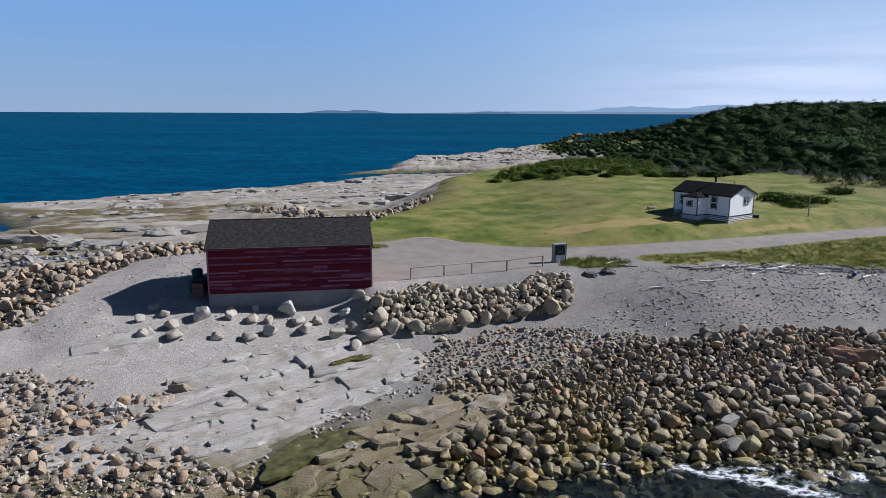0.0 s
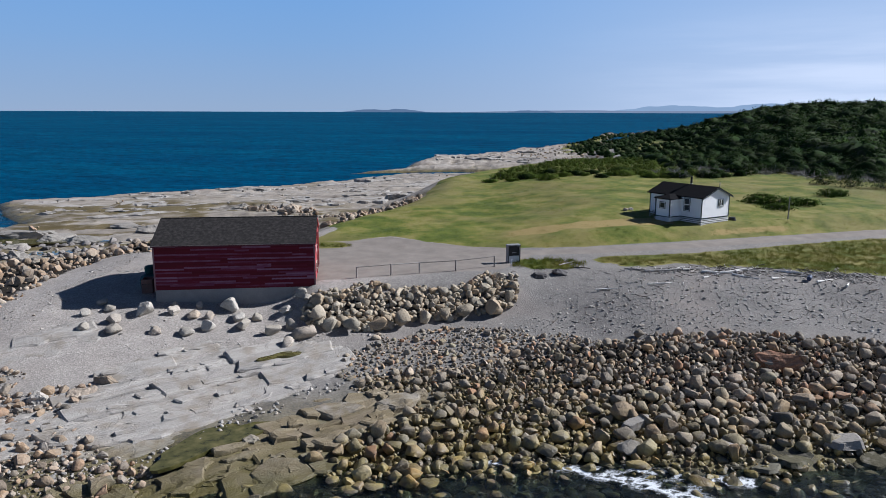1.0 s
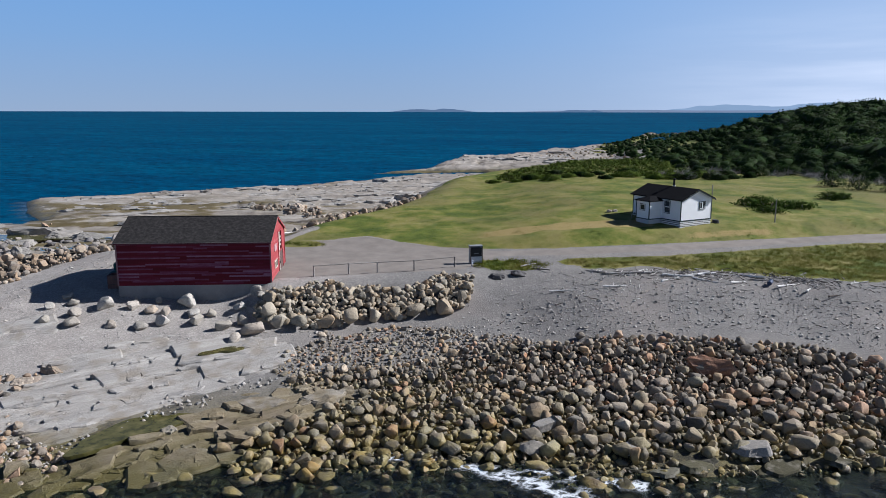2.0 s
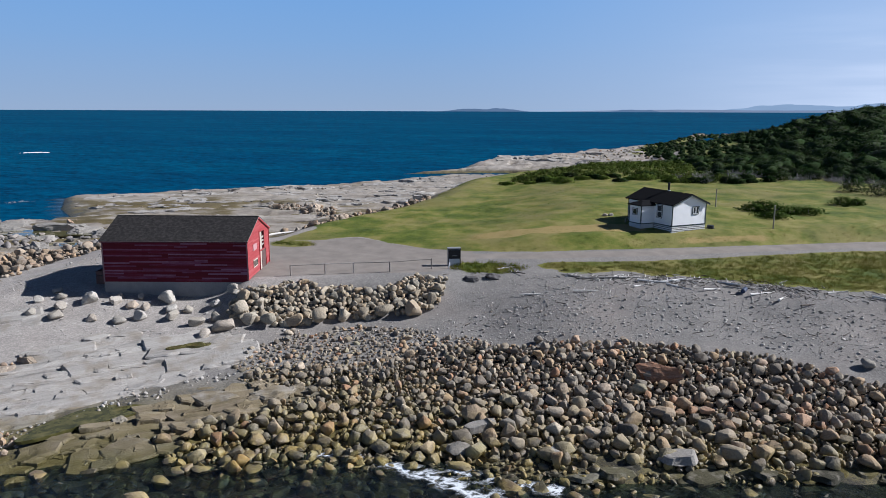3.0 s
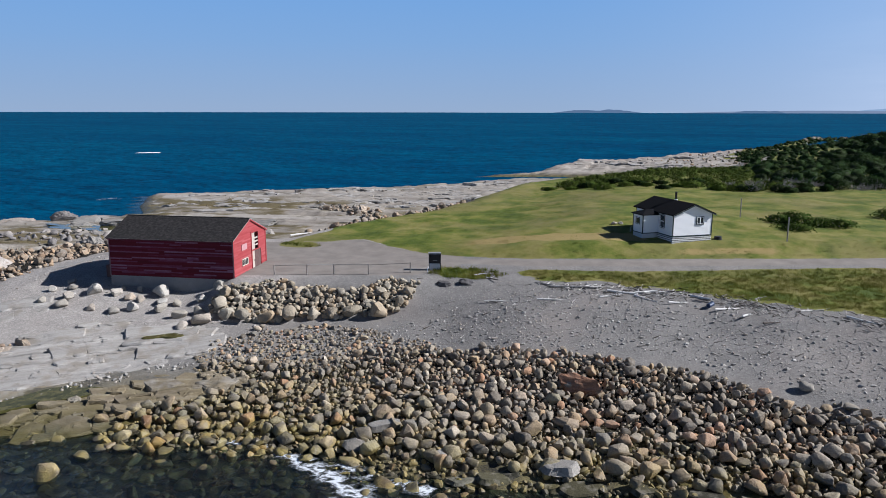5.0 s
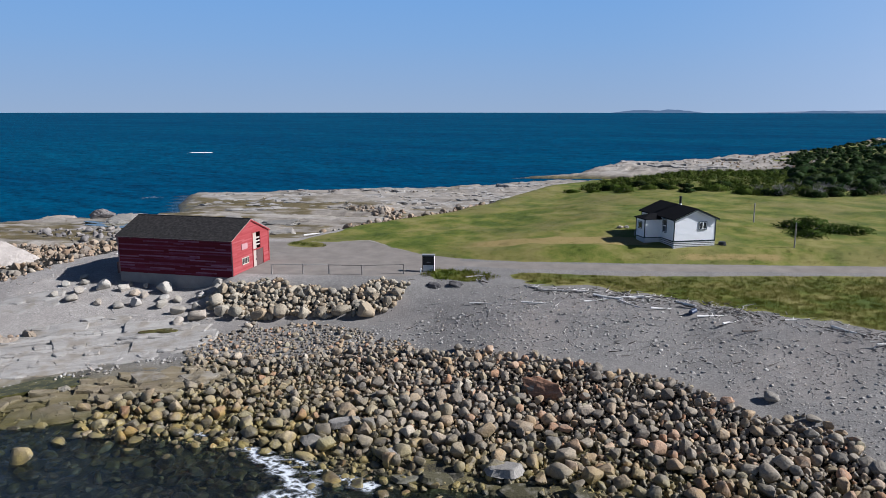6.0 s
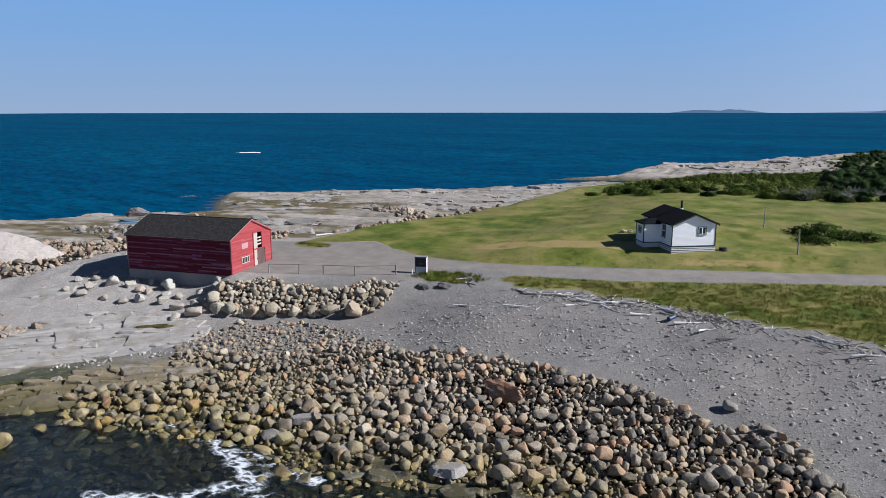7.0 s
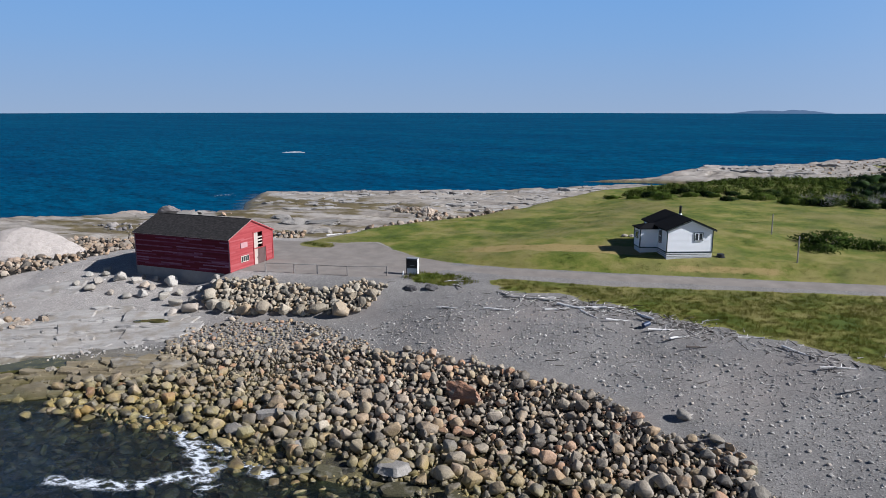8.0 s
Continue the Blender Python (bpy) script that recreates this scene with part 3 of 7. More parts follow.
BLUE_PLASTIC = plain("blue_plastic", [(0.2, (0.02, 0.035, 0.075)), (0.8, (0.04, 0.06, 0.11))], 3, 0.4)


def glass_material():
    mat, nt, bsdf = material("window_glass", 0.05, 0.0, 0.5)
    bsdf.inputs["Base Color"].default_value = (0.03, 0.035, 0.04, 1)
    return mat


GLASS = glass_material()


def leaf_material(name, stops, speckle=0.22, thin=0.4):
    mat, nt, bsdf = material(name, 0.9, 0.0, 0.05)
    vec = place(nt)
    f = mix(nt, speckle, noise_of(nt, vec, 0.22, 5, 0.65), random_of(nt, True))
    nt.links.new(ramp(nt, f, stops), bsdf.inputs["Base Color"])
    # leaves catch the light as the crown they belong to does
    puff = nt.nodes.new("ShaderNodeAttribute")
    puff.attribute_name = "puff"
    geo = nt.nodes.new("ShaderNodeNewGeometry")
    blend = nt.nodes.new("ShaderNodeMix")
    blend.data_type = "VECTOR"
    blend.inputs[0].default_value = 0.92
    nt.links.new(geo.outputs["Normal"], blend.inputs[4])
    nt.links.new(puff.outputs["Vector"], blend.inputs[5])
    unit = nt.nodes.new("ShaderNodeVectorMath")
    unit.operation = "NORMALIZE"
    nt.links.new(blend.outputs[1], unit.inputs[0])
    nt.links.new(unit.outputs["Vector"], bsdf.inputs["Normal"])
    # thin leaves let light through
    through_leaf = nt.nodes.new("ShaderNodeBsdfTranslucent")
    nt.links.new(bsdf.inputs["Base Color"].links[0].from_socket, through_leaf.inputs["Color"])
    nt.links.new(unit.outputs["Vector"], through_leaf.inputs["Normal"])
    leaf = node(nt, "ShaderNodeMixShader", Fac=thin)
    nt.links.new(bsdf.outputs[0], leaf.inputs[1])
    nt.links.new(through_leaf.outputs[0], leaf.inputs[2])
    nt.links.new(leaf.outputs[0], nt.nodes["Material Output"].inputs["Surface"])
    return mat


SPRUCE = leaf_material("spruce_foliage", [(0.3, (0.010, 0.024, 0.007)), (0.42, (0.018, 0.038, 0.010)), (0.52, (0.030, 0.054, 0.013)), (0.58, (0.050, 0.056, 0.034)), (0.64, (0.030, 0.054, 0.013)), (0.8, (0.052, 0.08, 0.020))], 0.1, 0.15)
SHRUB = leaf_material("alder_foliage", [(0.25, (0.065, 0.11, 0.017)), (0.5, (0.115, 0.165, 0.028)), (0.75, (0.18, 0.215, 0.05))])
SHRUB_DARK = leaf_material("mixed_scrub_foliage", [(0.25, (0.045, 0.075, 0.014)), (0.5, (0.08, 0.118, 0.022)), (0.62, (0.13, 0.16, 0.035)), (0.75, (0.11, 0.105, 0.055))])
MEADOW_SHRUB = leaf_material("juniper_foliage", [(0.25, (0.030, 0.060, 0.010)), (0.5, (0.055, 0.092, 0.016)), (0.75, (0.095, 0.125, 0.028))], 0.15, 0.25)
BLADE = leaf_material("grass_blades", MEADOW, 0.06, 0.5)
BLADE_GREEN = leaf_material("tall_grass_blades", [(0.32, (0.100, 0.123, 0.019)), (0.45, (0.152, 0.162, 0.032)), (0.58, (0.199, 0.192, 0.049)), (0.75, (0.257, 0.228, 0.071))], 0.12, 0.5)


# far land glows evenly, with the pale blue of distance put into its colour
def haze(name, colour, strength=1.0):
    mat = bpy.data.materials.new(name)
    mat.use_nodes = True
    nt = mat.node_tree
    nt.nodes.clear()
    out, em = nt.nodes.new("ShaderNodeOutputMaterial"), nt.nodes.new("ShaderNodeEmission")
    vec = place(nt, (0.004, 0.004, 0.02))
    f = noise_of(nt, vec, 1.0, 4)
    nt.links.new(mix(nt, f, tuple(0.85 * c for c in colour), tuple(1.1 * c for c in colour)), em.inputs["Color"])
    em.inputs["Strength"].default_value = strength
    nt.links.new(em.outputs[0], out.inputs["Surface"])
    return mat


# where stones lie thick
COBBLE = [(-4, 45.6), (2, 48.6), (7, 50.5), (11, 53.2), (16.5, 54.8), (24, 54), (33, 55), (42, 52.6), (46, 50.2), (50, 46.8), (54, 43), (52, 37.4), (40, 40.4), (31.3, 40.2),
          (27.6, 39.2), (23.7, 39.4), (19.8, 39.9), (14.7, 39.0), (11.8, 38.6), (7.4, 37), (1, 35.6), (-5, 34.4), (-3, 38), (1, 41.6), (3, 45)]
WEST = [(-35.5, 50), (-34, 54), (-34.5, 59), (-35, 68), (-33, 76), (-29, 84), (-30, 92), (-35, 98), (-40, 96), (-44, 87), (-48, 82), (-55, 79), (-61, 74), (-62, 60), (-52, 46), (-40, 40), (-36, 42)]


HEAP_GROUND = [(-9, 57.6), (-8, 55.4), (-2, 55.6), (2, 57.8), (6, 59.4), (9, 60.6), (9.4, 63.4), (0, 60.2)]


# ---- ground, one sheet from the seabed to the hill ----
def steps(*runs):
    """Places from runs of (from, to, step)."""
    out = []
    for a, b, s in runs:
        out.extend(np.arange(a, b, s))
    return np.array(out + [runs[-1][1]])


def ground_sheet():
    xs = steps((-700, -300, 80), (-300, -140, 10), (-140, -60, 1.0), (-60, 60, 0.5), (60, 130, 1.5), (130, 300, 6), (300, 1500, 80))
    ys = steps((-300, 0, 30), (0, 26, 2), (26, 95, 0.5), (95, 240, 1.0), (240, 470, 3), (470, 1000, 12), (1000, 1600, 100))
    gx, gy = np.meshgrid(xs, ys)
    z = terrain(gx, gy)
    # a hollow filled by the piled cobbles
    z = z - 0.24 * smooth(0.2, 1.8, signed(COBBLE, gx, gy) + 1.5 * fbm(gx / 3.5, gy / 3.5, 61)) * smooth(0.2, 0.9, z)
    me = grid_mesh("ground", xs, ys, z)
    d = signed(COAST, gx, gy)
    near_road = np.abs(gy - road_y(gx))
    track = smooth(1.5, 0.8, near_road) * smooth(2, 9, gx)
    yard = [(-9, 60), (8, 66), (11, 72), (10, 76), (5, 76.3), (0.5, 77.6), (-4.4, 80.2), (-9, 77.6), (-24, 74), (-23, 68)]
    track = np.maximum(track, smooth(-1.2, 1.0, signed(yard, gx, gy)))
    grass = np.maximum(smooth(-1.0, 1.0, signed(GRASS, gx, gy) + 4.0 * smooth(84, 92, gy) * smooth(22, 12, gx) + 24 * smooth(290, 340, gy)), smooth(-0.8, 0.8, signed(STRIP, gx, gy) + 1.5 * fbm(gx / 2.6, gy / 2.6, 41) * smooth(2.5, 5.0, near_road)))
    tuft = smooth(4.2, 1.5, np.hypot(gx - 12.3, gy - 69.4)) * smooth(-0.2, 0.4, fbm(gx / 2, gy / 2, 4)) * 0.9
    tuft = np.maximum(tuft, 0.9 * smooth(2.4, 0.8, np.hypot((gx + 11) * 0.6, gy - 76)))
    grass = np.maximum(grass, tuft) * (1 - smooth(1.25, 0.75, near_road) * smooth(2, 9, gx))
    rock = np.clip(np.maximum((-30 - gx) / 12, (gy - 74) / 6), 0, 1) * (1 - smooth(-4, 0, signed(TERRACE, gx, gy) + 24 * smooth(290, 340, gy)))
    dry = smooth(3.2, 0.6, np.abs(gy - (84.5 + (gx - 20) * 0.28)) + 0.8 * fbm(gx / 4, gy / 4, 6)) * smooth(6, 12, gx) * smooth(31, 27, gx) * 0.95
    dry = np.maximum(dry, 0.6 * smooth(1.4, 0.3, np.abs(gy - road_y(gx) - 3.2)) * smooth(30, 34, gx) * smooth(46, 42, gx))
    weed = smooth(85, 60, np.hypot(gx + 62, (gy - 98) * 1.5)) * smooth(1.0, 5.0, d)
    pale = smooth(2, -10, gx - 0.5 * (gy - 58)) * smooth(38, 46, gy)
    # gap: where shade between cobbles, west boulders and heap stones is painted
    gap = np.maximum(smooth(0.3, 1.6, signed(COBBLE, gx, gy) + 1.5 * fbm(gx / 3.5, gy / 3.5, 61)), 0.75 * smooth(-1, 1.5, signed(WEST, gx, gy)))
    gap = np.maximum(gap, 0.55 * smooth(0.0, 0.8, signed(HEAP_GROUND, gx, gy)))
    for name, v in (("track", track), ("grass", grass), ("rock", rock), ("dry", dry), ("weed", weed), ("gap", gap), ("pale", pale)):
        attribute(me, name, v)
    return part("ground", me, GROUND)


tagged(ground_sheet(), "gravel shore, pale rock shelf and grassy terrace", "ground", kind="structure")


SWELL = 12.0  # the far water stands in for the sea beyond the sheet, up to the true horizon


def sea():
    xs = steps((-4700, -300, 220), (-300, -140, 20), (-140, -60, 4.0), (-60, -12, 1.5), (-12, 45, 0.45), (45, 300, 6), (300, 4700, 220))
    ys = steps((-600, -20, 40), (-20, 20, 2), (20, 56, 0.4), (56, 250, 2), (250, 700, 15), (700, 4790, 120))
    gx, gy = np.meshgrid(xs, ys)
    near = np.exp(-np.hypot(gx - 10, gy - 40) / 60)
    z = 0.07 * near * fbm(gx / 3.1, gy / 1.6, 71) + SWELL * smooth(700, 4790, gy)
    me = grid_mesh("sea", xs, ys, z)
    deep = np.maximum(-terrain(gx, gy, False), 0)
    attribute(me, "depth", np.maximum(np.clip(1 - np.exp(-deep / 1.5), 0, 1) ** 1.6, smooth(52, 70, gy) * np.clip(deep / 0.8, 0, 1)))
    line = signed(COAST, gx, gy)
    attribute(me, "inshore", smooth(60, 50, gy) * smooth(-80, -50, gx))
    foam = 0.72 * np.exp(-((line + 1.0) / 1.2) ** 2) * smooth(9, 14, gx) * smooth(30, 24, gx)
    for run, wide in ((((6.7, 37.9), (8.4, 38.3), (12.5, 37.0)), 0.7), (((12.5, 37.0), (15.2, 35.8), (17.4, 34.5), (19.3, 33.2)), 1.0), (((17.8, 35.1), (16.6, 33), (15.5, 31), (13, 29.6), (10.5, 28.6)), 0.75),
                      (((15, 37.6), (18, 36.6), (21.5, 36.4)), 0.7)):
        near_line = np.full(gx.shape, 99.0)
        for (ax, ay), (bx, by) in zip(run, run[1:]):
            k = np.clip(((gx - ax) * (bx - ax) + (gy - ay) * (by - ay)) / ((bx - ax) ** 2 + (by - ay) ** 2), 0, 1)
            near_line = np.minimum(near_line, np.hypot(gx - ax - k * (bx - ax), gy - ay - k * (by - ay)))
        foam = np.maximum(foam, 1.25 * np.exp(-(near_line / (1.4 * wide)) ** 2))
    foam = np.maximum(foam, 0.74 * np.exp(-((gx - 18.5) / 4.5) ** 2 - ((gy - 34.8) / 2.6) ** 2))
    foam = np.maximum(foam, 0.7 * np.exp(-((gx - 22.5) / 3.5) ** 2 - ((gy - 35.8) / 1.5) ** 2))
    foam = np.maximum(foam, 0.66 * np.exp(-((gx - 4.5) / 3) ** 2 - ((gy - 36.4) / 1.6) ** 2))
    foam = np.maximum(foam, 0.9 * np.exp(-((gx + 103) / 5) ** 2 - ((gy - 139) / 7) ** 2))
    foam = np.maximum(foam, 0.3 * np.exp(-(line / 0.8) ** 2) * smooth(-6, 4, gx) * smooth(60, 40, gx) * (gy < 60))
    attribute(me, "foam", foam)
    return part("sea", me, WATER)


def breaker(x, y, length, width, seed):
    """A patch of broken white water over a sunken rock."""
    xs, ys = np.linspace(-length, length, 40), np.linspace(-width, width, 14)
    gx, gy = np.meshgrid(xs, ys)
    r = (gx / length) ** 2 + (gy / width) ** 2 + 0.5 * fbm(gx / 3, gy / 1.2, seed)
    z = np.where(r < 1, 0.05 + 0.35 * np.clip(1 - r, 0, 1) + 0.1 * fbm(gx, gy, seed + 1), -0.3)
    ob = part("breaking_wave", grid_mesh("breaking_wave", xs, ys, z), FOAM)
    ob.matrix_world = pose(x, y, 0, 0, 0, 35)
    return tagged(ob, "small white breaker over a sunken rock", "wave", kind="structure")


breaker(-235, 300.5, 7.5, 0.7, 3)


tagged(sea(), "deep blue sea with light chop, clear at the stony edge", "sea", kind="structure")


# ---- far land over the water ----
def far_land(name, y, x0, x1, top, seed, mat, label, base=SWELL - 2.5):
    """A low ridge across the water with an uneven crest, thick as a hill."""
    n = 80
    xs = np.linspace(x0, x1, n)
    s = np.linspace(0, 1, n)
    crest = 0.75 * top * np.minimum(1, smooth(0, 0.28, s)) * smooth(1.0, 0.7, s) * (0.82 + 0.3 * fbm(s * 6, s * 0 + 2, seed, 4)) + 2
    verts, faces = [], []
    for k, (dy, h) in enumerate(((0, 0.0), (25, 0.6), (60, 1.0), (110, 0.0))):
        verts.extend((xs[i], y + dy, base + max(0.3, h * crest[i])) if h else (xs[i], y + dy, base) for i in range(n))
        if k:
            faces.extend(((k - 1) * n + i, (k - 1) * n + i + 1, k * n + i + 1, k * n + i) for i in range(n - 1))
    return tagged(part(name, mesh_from(name, verts, faces), mat), label, "backdrop", kind="structure")


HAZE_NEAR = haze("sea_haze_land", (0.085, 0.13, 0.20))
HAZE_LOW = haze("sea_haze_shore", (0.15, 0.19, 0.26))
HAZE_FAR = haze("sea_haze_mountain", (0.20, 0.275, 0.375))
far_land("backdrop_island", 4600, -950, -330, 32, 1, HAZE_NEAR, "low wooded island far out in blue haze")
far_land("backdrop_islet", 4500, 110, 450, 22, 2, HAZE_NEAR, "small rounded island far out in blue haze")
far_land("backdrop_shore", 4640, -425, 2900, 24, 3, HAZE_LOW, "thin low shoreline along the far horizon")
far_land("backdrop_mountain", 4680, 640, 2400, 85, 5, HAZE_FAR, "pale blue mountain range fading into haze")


# ---- bedrock with tilted beds ----
STRIKE = radians(43)
SLAB = [(-22, 37), (-18, 35), (-12.6, 35.4), (-8.7, 41.6), (-4.4, 46.5), (-3.0, 50), (-3.6, 53.2), (-8, 53), (-11, 51.2), (-15.5, 52.6), (-18.5, 49.5), (-21, 46)]
LEDGE = [(-17, 30), (-8, 30.4), (-3.2, 36.4), (1.0, 41.5), (3.0, 45.4), (0, 46.2), (-4.5, 44.4), (-8.5, 40.6), (-11.8, 35), (-16, 33)]
FLATS = [(-30, 46.5), (-27.5, 44.8), (-22.5, 49.5), (-22, 52.3), (-27, 52.6)], [(-26, 36.5), (-22.5, 34), (-19, 36), (-20.5, 40), (-24, 41)]


def outcrop():
    """A fine sheet laid along the strike, so that the beds break cleanly."""
    along, across = steps((-4, 42, 0.13)), steps((19, 64, 0.085))
    a, b = np.meshgrid(along, across)
    ca, sa = math.cos(STRIKE), math.sin(STRIKE)
    gx, gy = a * ca - b * sa, a * sa + b * ca
    g = terrain(gx, gy, False)
    slab = SLAB
    ledge = LEDGE
    flat, flat2 = FLATS
    wob = 0.9 * fbm(gx / 1.9, gy / 1.9, 51)
    m1 = smooth(-0.5, 1.0, signed(slab, gx, gy) + wob)
    m2 = smooth(-0.4, 0.7, signed(ledge, gx, gy) + wob)
    m3 = smooth(-0.3, 0.7, np.maximum(signed(flat, gx, gy), signed(flat2, gx, gy)) + 0.6 * wob)
    rough = fbm(gx / 1.4, gy / 1.4, 55, 5)
    ribbed = fbm(a / 3.0, b / 0.45, 57, 4)
    h1 = 0.03 + 0.07 * rough + 0.08 * ribbed
    h2 = 0.02 + 0.12 * rough + 0.08 * ribbed
    h3 = 0.02 + 0.05 * rough + 0.04 * ribbed
    h = np.maximum(np.maximum(h1 * m1 - 0.5 * (1 - m1), h2 * m2 - 0.5 * (1 - m2)), h3 * m3 - 0.5 * (1 - m3))
    # the trough with the tide pool between slab and ledge
    trough = smooth(1.7, 0.9, np.abs(b - (34.5 + 0.155 * (a - 16.3)) + 0.5 * fbm(a / 2.5, b * 0, 58))) * smooth(13.4, 15.0, a) * smooth(26.5, 24.8, a)
    h = h * (1 - trough) - 0.45 * trough
    nx, ny = len(along), len(across)
    i = (np.arange(ny - 1)[:, None] * nx + np.arange(nx - 1)[None]).ravel()
    faces = np.stack([i, i + 1, i + nx + 1, i + nx], 1)
    faces = faces[h.ravel()[faces].max(axis=1) > -0.35]
    used = np.unique(faces)
    back = np.full(nx * ny, -1)
    back[used] = np.arange(len(used))
    verts = np.stack([gx.ravel(), gy.ravel(), (g + h).ravel()], 1)[used]
    me = mesh_from("bedrock_outcrop", verts, back[faces], True)
    me.set_sharp_from_angle(angle=radians(34))
    ochre = np.clip(m2 * 1.0 + 0.5 * smooth(2.6, 0.6, np.abs(b - 36.4)) * smooth(27, 24, a), 0, 1)
    attribute(me, "ochre", ochre.ravel()[used])
    return part("bedrock_outcrop", me, BEDROCK)


BED = tagged(outcrop(), "pale grey tilted bedrock slabs with ochre ledges", "bedrock", kind="structure")


def in_trough(a, b):
    """Whether a place along and across the strike lies in the tide pool's trough."""
    return abs(b - (34.5 + 0.155 * (a - 16.3))) < 1.9 and 13.8 < a < 26


def bed_plate(r, length, width, thick, jag, ochre):
    """A broken plate of rock, its top at z = 0: long ragged sides along the strike, ends broken off across it."""
    n = max(3, int(length / 0.8))
    side = [(length * (k / n - 0.5) + r.normal(0, 0.08) * length / n, 0.5 * width * (1 - 0.25 * abs(2 * k / n - 1) ** 3) + r.normal(0, jag)) for k in range(n + 1)]
    other = [(length * (0.5 - k / n) + r.normal(0, 0.08) * length / n, -0.5 * width * (1 - 0.25 * abs(2 * k / n - 1) ** 3) + r.normal(0, jag)) for k in range(n + 1)]
    skew = r.normal(0, 0.25)
    ring = [(x + skew * y, y) for x, y in side + other]
    lean = r.normal(0, 0.03)
    bm = bmesh.new()
    top = [bm.verts.new((x, y, lean * y + r.normal(0, 0.025))) for x, y in ring]
    low = [bm.verts.new((x * 1.03, y * 1.08, -thick)) for x, y in ring]
    mid = bm.verts.new((0, 0, 0.03))
    for k in range(len(ring)):
        j = (k + 1) % len(ring)
        bm.faces.new((mid, top[k], top[j]))
        bm.faces.new((top[k], low[k], low[j], top[j]))
    edges = [e for e in bm.edges if mid not in e.verts and e.verts[0] in top and e.verts[1] in top]
    bmesh.ops.recalc_face_normals(bm, faces=bm.faces[:])
    bmesh.ops.bevel(bm, geom=edges, offset=min(0.12, 0.09 * width), offset_type="OFFSET", segments=1, affect="EDGES", clamp_overlap=True)
    bmesh.ops.triangulate(bm, faces=bm.faces[:])
    bmesh.ops.subdivide_edges(bm, edges=[e for e in bm.edges if e.calc_length() > 0.35 * width], cuts=1)
    bmesh.ops.triangulate(bm, faces=bm.faces[:])
    shift, k = Vector(r.uniform(0, 90, 3)), jag * 1.5
    for v in bm.verts:
        away = noise.noise_vector(v.co * (1.1 / width) + shift) * k + noise.noise_vector(v.co * (3.5 / width) + shift) * 0.5 * k
        v.co += Vector((away.x * 1.6, away.y, away.z * 0.7))
    me = bpy.data.meshes.new("rock_plate")
    bm.to_mesh(me)
    bm.free()
    attribute(me, "ochre", np.full(len(me.vertices), ochre))
    me.materials.append(BEDROCK)
    return me


def lay_plates(parent, poly, strike, lengths, widths, thick, raise_, tip, jag, ochre, seed, skip=0.0, inset=0.2, level=False):
    """Plates side by side along the strike inside an outline, their south-west ends tipped up."""
    r = np.random.default_rng(seed)
    ca, sa = math.cos(strike), math.sin(strike)
    run = [x * ca + y * sa for x, y in poly]
    across = [y * ca - x * sa for x, y in poly]
    b = min(across)
    while b < max(across):
        w = r.uniform(*widths)
        a = min(run) - r.uniform(0, lengths[1])
        while a < max(run):
            l = r.uniform(*lengths)
            ac, bc = a + l / 2, b + w / 2 + r.normal(0, 0.06 * w)
            a += l * r.uniform(0.9, 1.1)
            ends = np.array([(ac + k * l * 0.42, bc) for k in (-1, 0, 1)])
            ex, ey = ends[:, 0] * ca - ends[:, 1] * sa, ends[:, 0] * sa + ends[:, 1] * ca
            if signed(poly, ex, ey).min() < inset or r.random() < skip or (parent is BED and any(in_trough(p, q) for p, q in ends)):
                continue
            x, y = float(ex[1]), float(ey[1])
            if level:
                z, da, db = float(np.sort(terrain(ex, ey, False))[1]), 0.0, 0.0
            else:
                g = terrain(np.array([x, x + ca, x - sa]), np.array([y, y + sa, y + ca]), False)
                z, da, db = float(g[0]), g[1] - g[0], g[2] - g[0]
            turn = r.normal(0, 0.06)
            ct, st = math.cos(strike + turn), math.sin(strike + turn)
            along = Vector((ct, st, da - r.uniform(*tip))).normalized()
            up = along.cross(Vector((-st, ct, db + r.normal(0, 0.04)))).normalized()
            ob = part("rock_plate", bed_plate(r, l * 1.08, w * 1.2, thick, jag, ochre * (1.0 if r.random() > 0.2 else 0.6)), None, parent)
            m = Matrix((along, up.cross(along), up)).transposed().to_4x4()
            m.translation = (x, y, z + r.uniform(*raise_))
            ob.matrix_world = m
        b += w


lay_plates(BED, SLAB, STRIKE, (3.4, 9.0), (1.0, 2.8), 0.6, (0.04, 0.24), (0.0, 0.05), 0.09, 0.0, 5, 0.06)
lay_plates(BED, SLAB, STRIKE, (0.9, 3.0), (0.3, 0.8), 0.4, (0.06, 0.26), (0.0, 0.10), 0.06, 0.0, 6, 0.62)
lay_plates(BED, FLATS[0], STRIKE, (2.5, 5.5), (1.4, 2.8), 0.5, (0.04, 0.12), (0.0, 0.03), 0.10, 0.0, 7, 0.0, 0.0)
lay_plates(BED, FLATS[1], STRIKE, (1.6, 3.4), (0.8, 1.6), 0.5, (0.04, 0.16), (0.0, 0.05), 0.08, 0.0, 8, 0.1, 0.0)
lay_plates(BED, LEDGE, STRIKE, (1.8, 5.0), (0.9, 2.2), 0.9, (0.06, 0.45), (0.0, 0.09), 0.14, 1.0, 9, 0.14, -0.3)
lay_plates(BED, LEDGE, STRIKE, (0.7, 1.8), (0.4, 1.0), 0.7, (0.06, 0.45), (-0.05, 0.2), 0.10, 1.0, 10, 0.55, -0.5)
SHELF_ROCK = tagged(new("rock_shelf"), "broad pale rock shelf of broken beds along the sea", "bedrock", kind="structure")
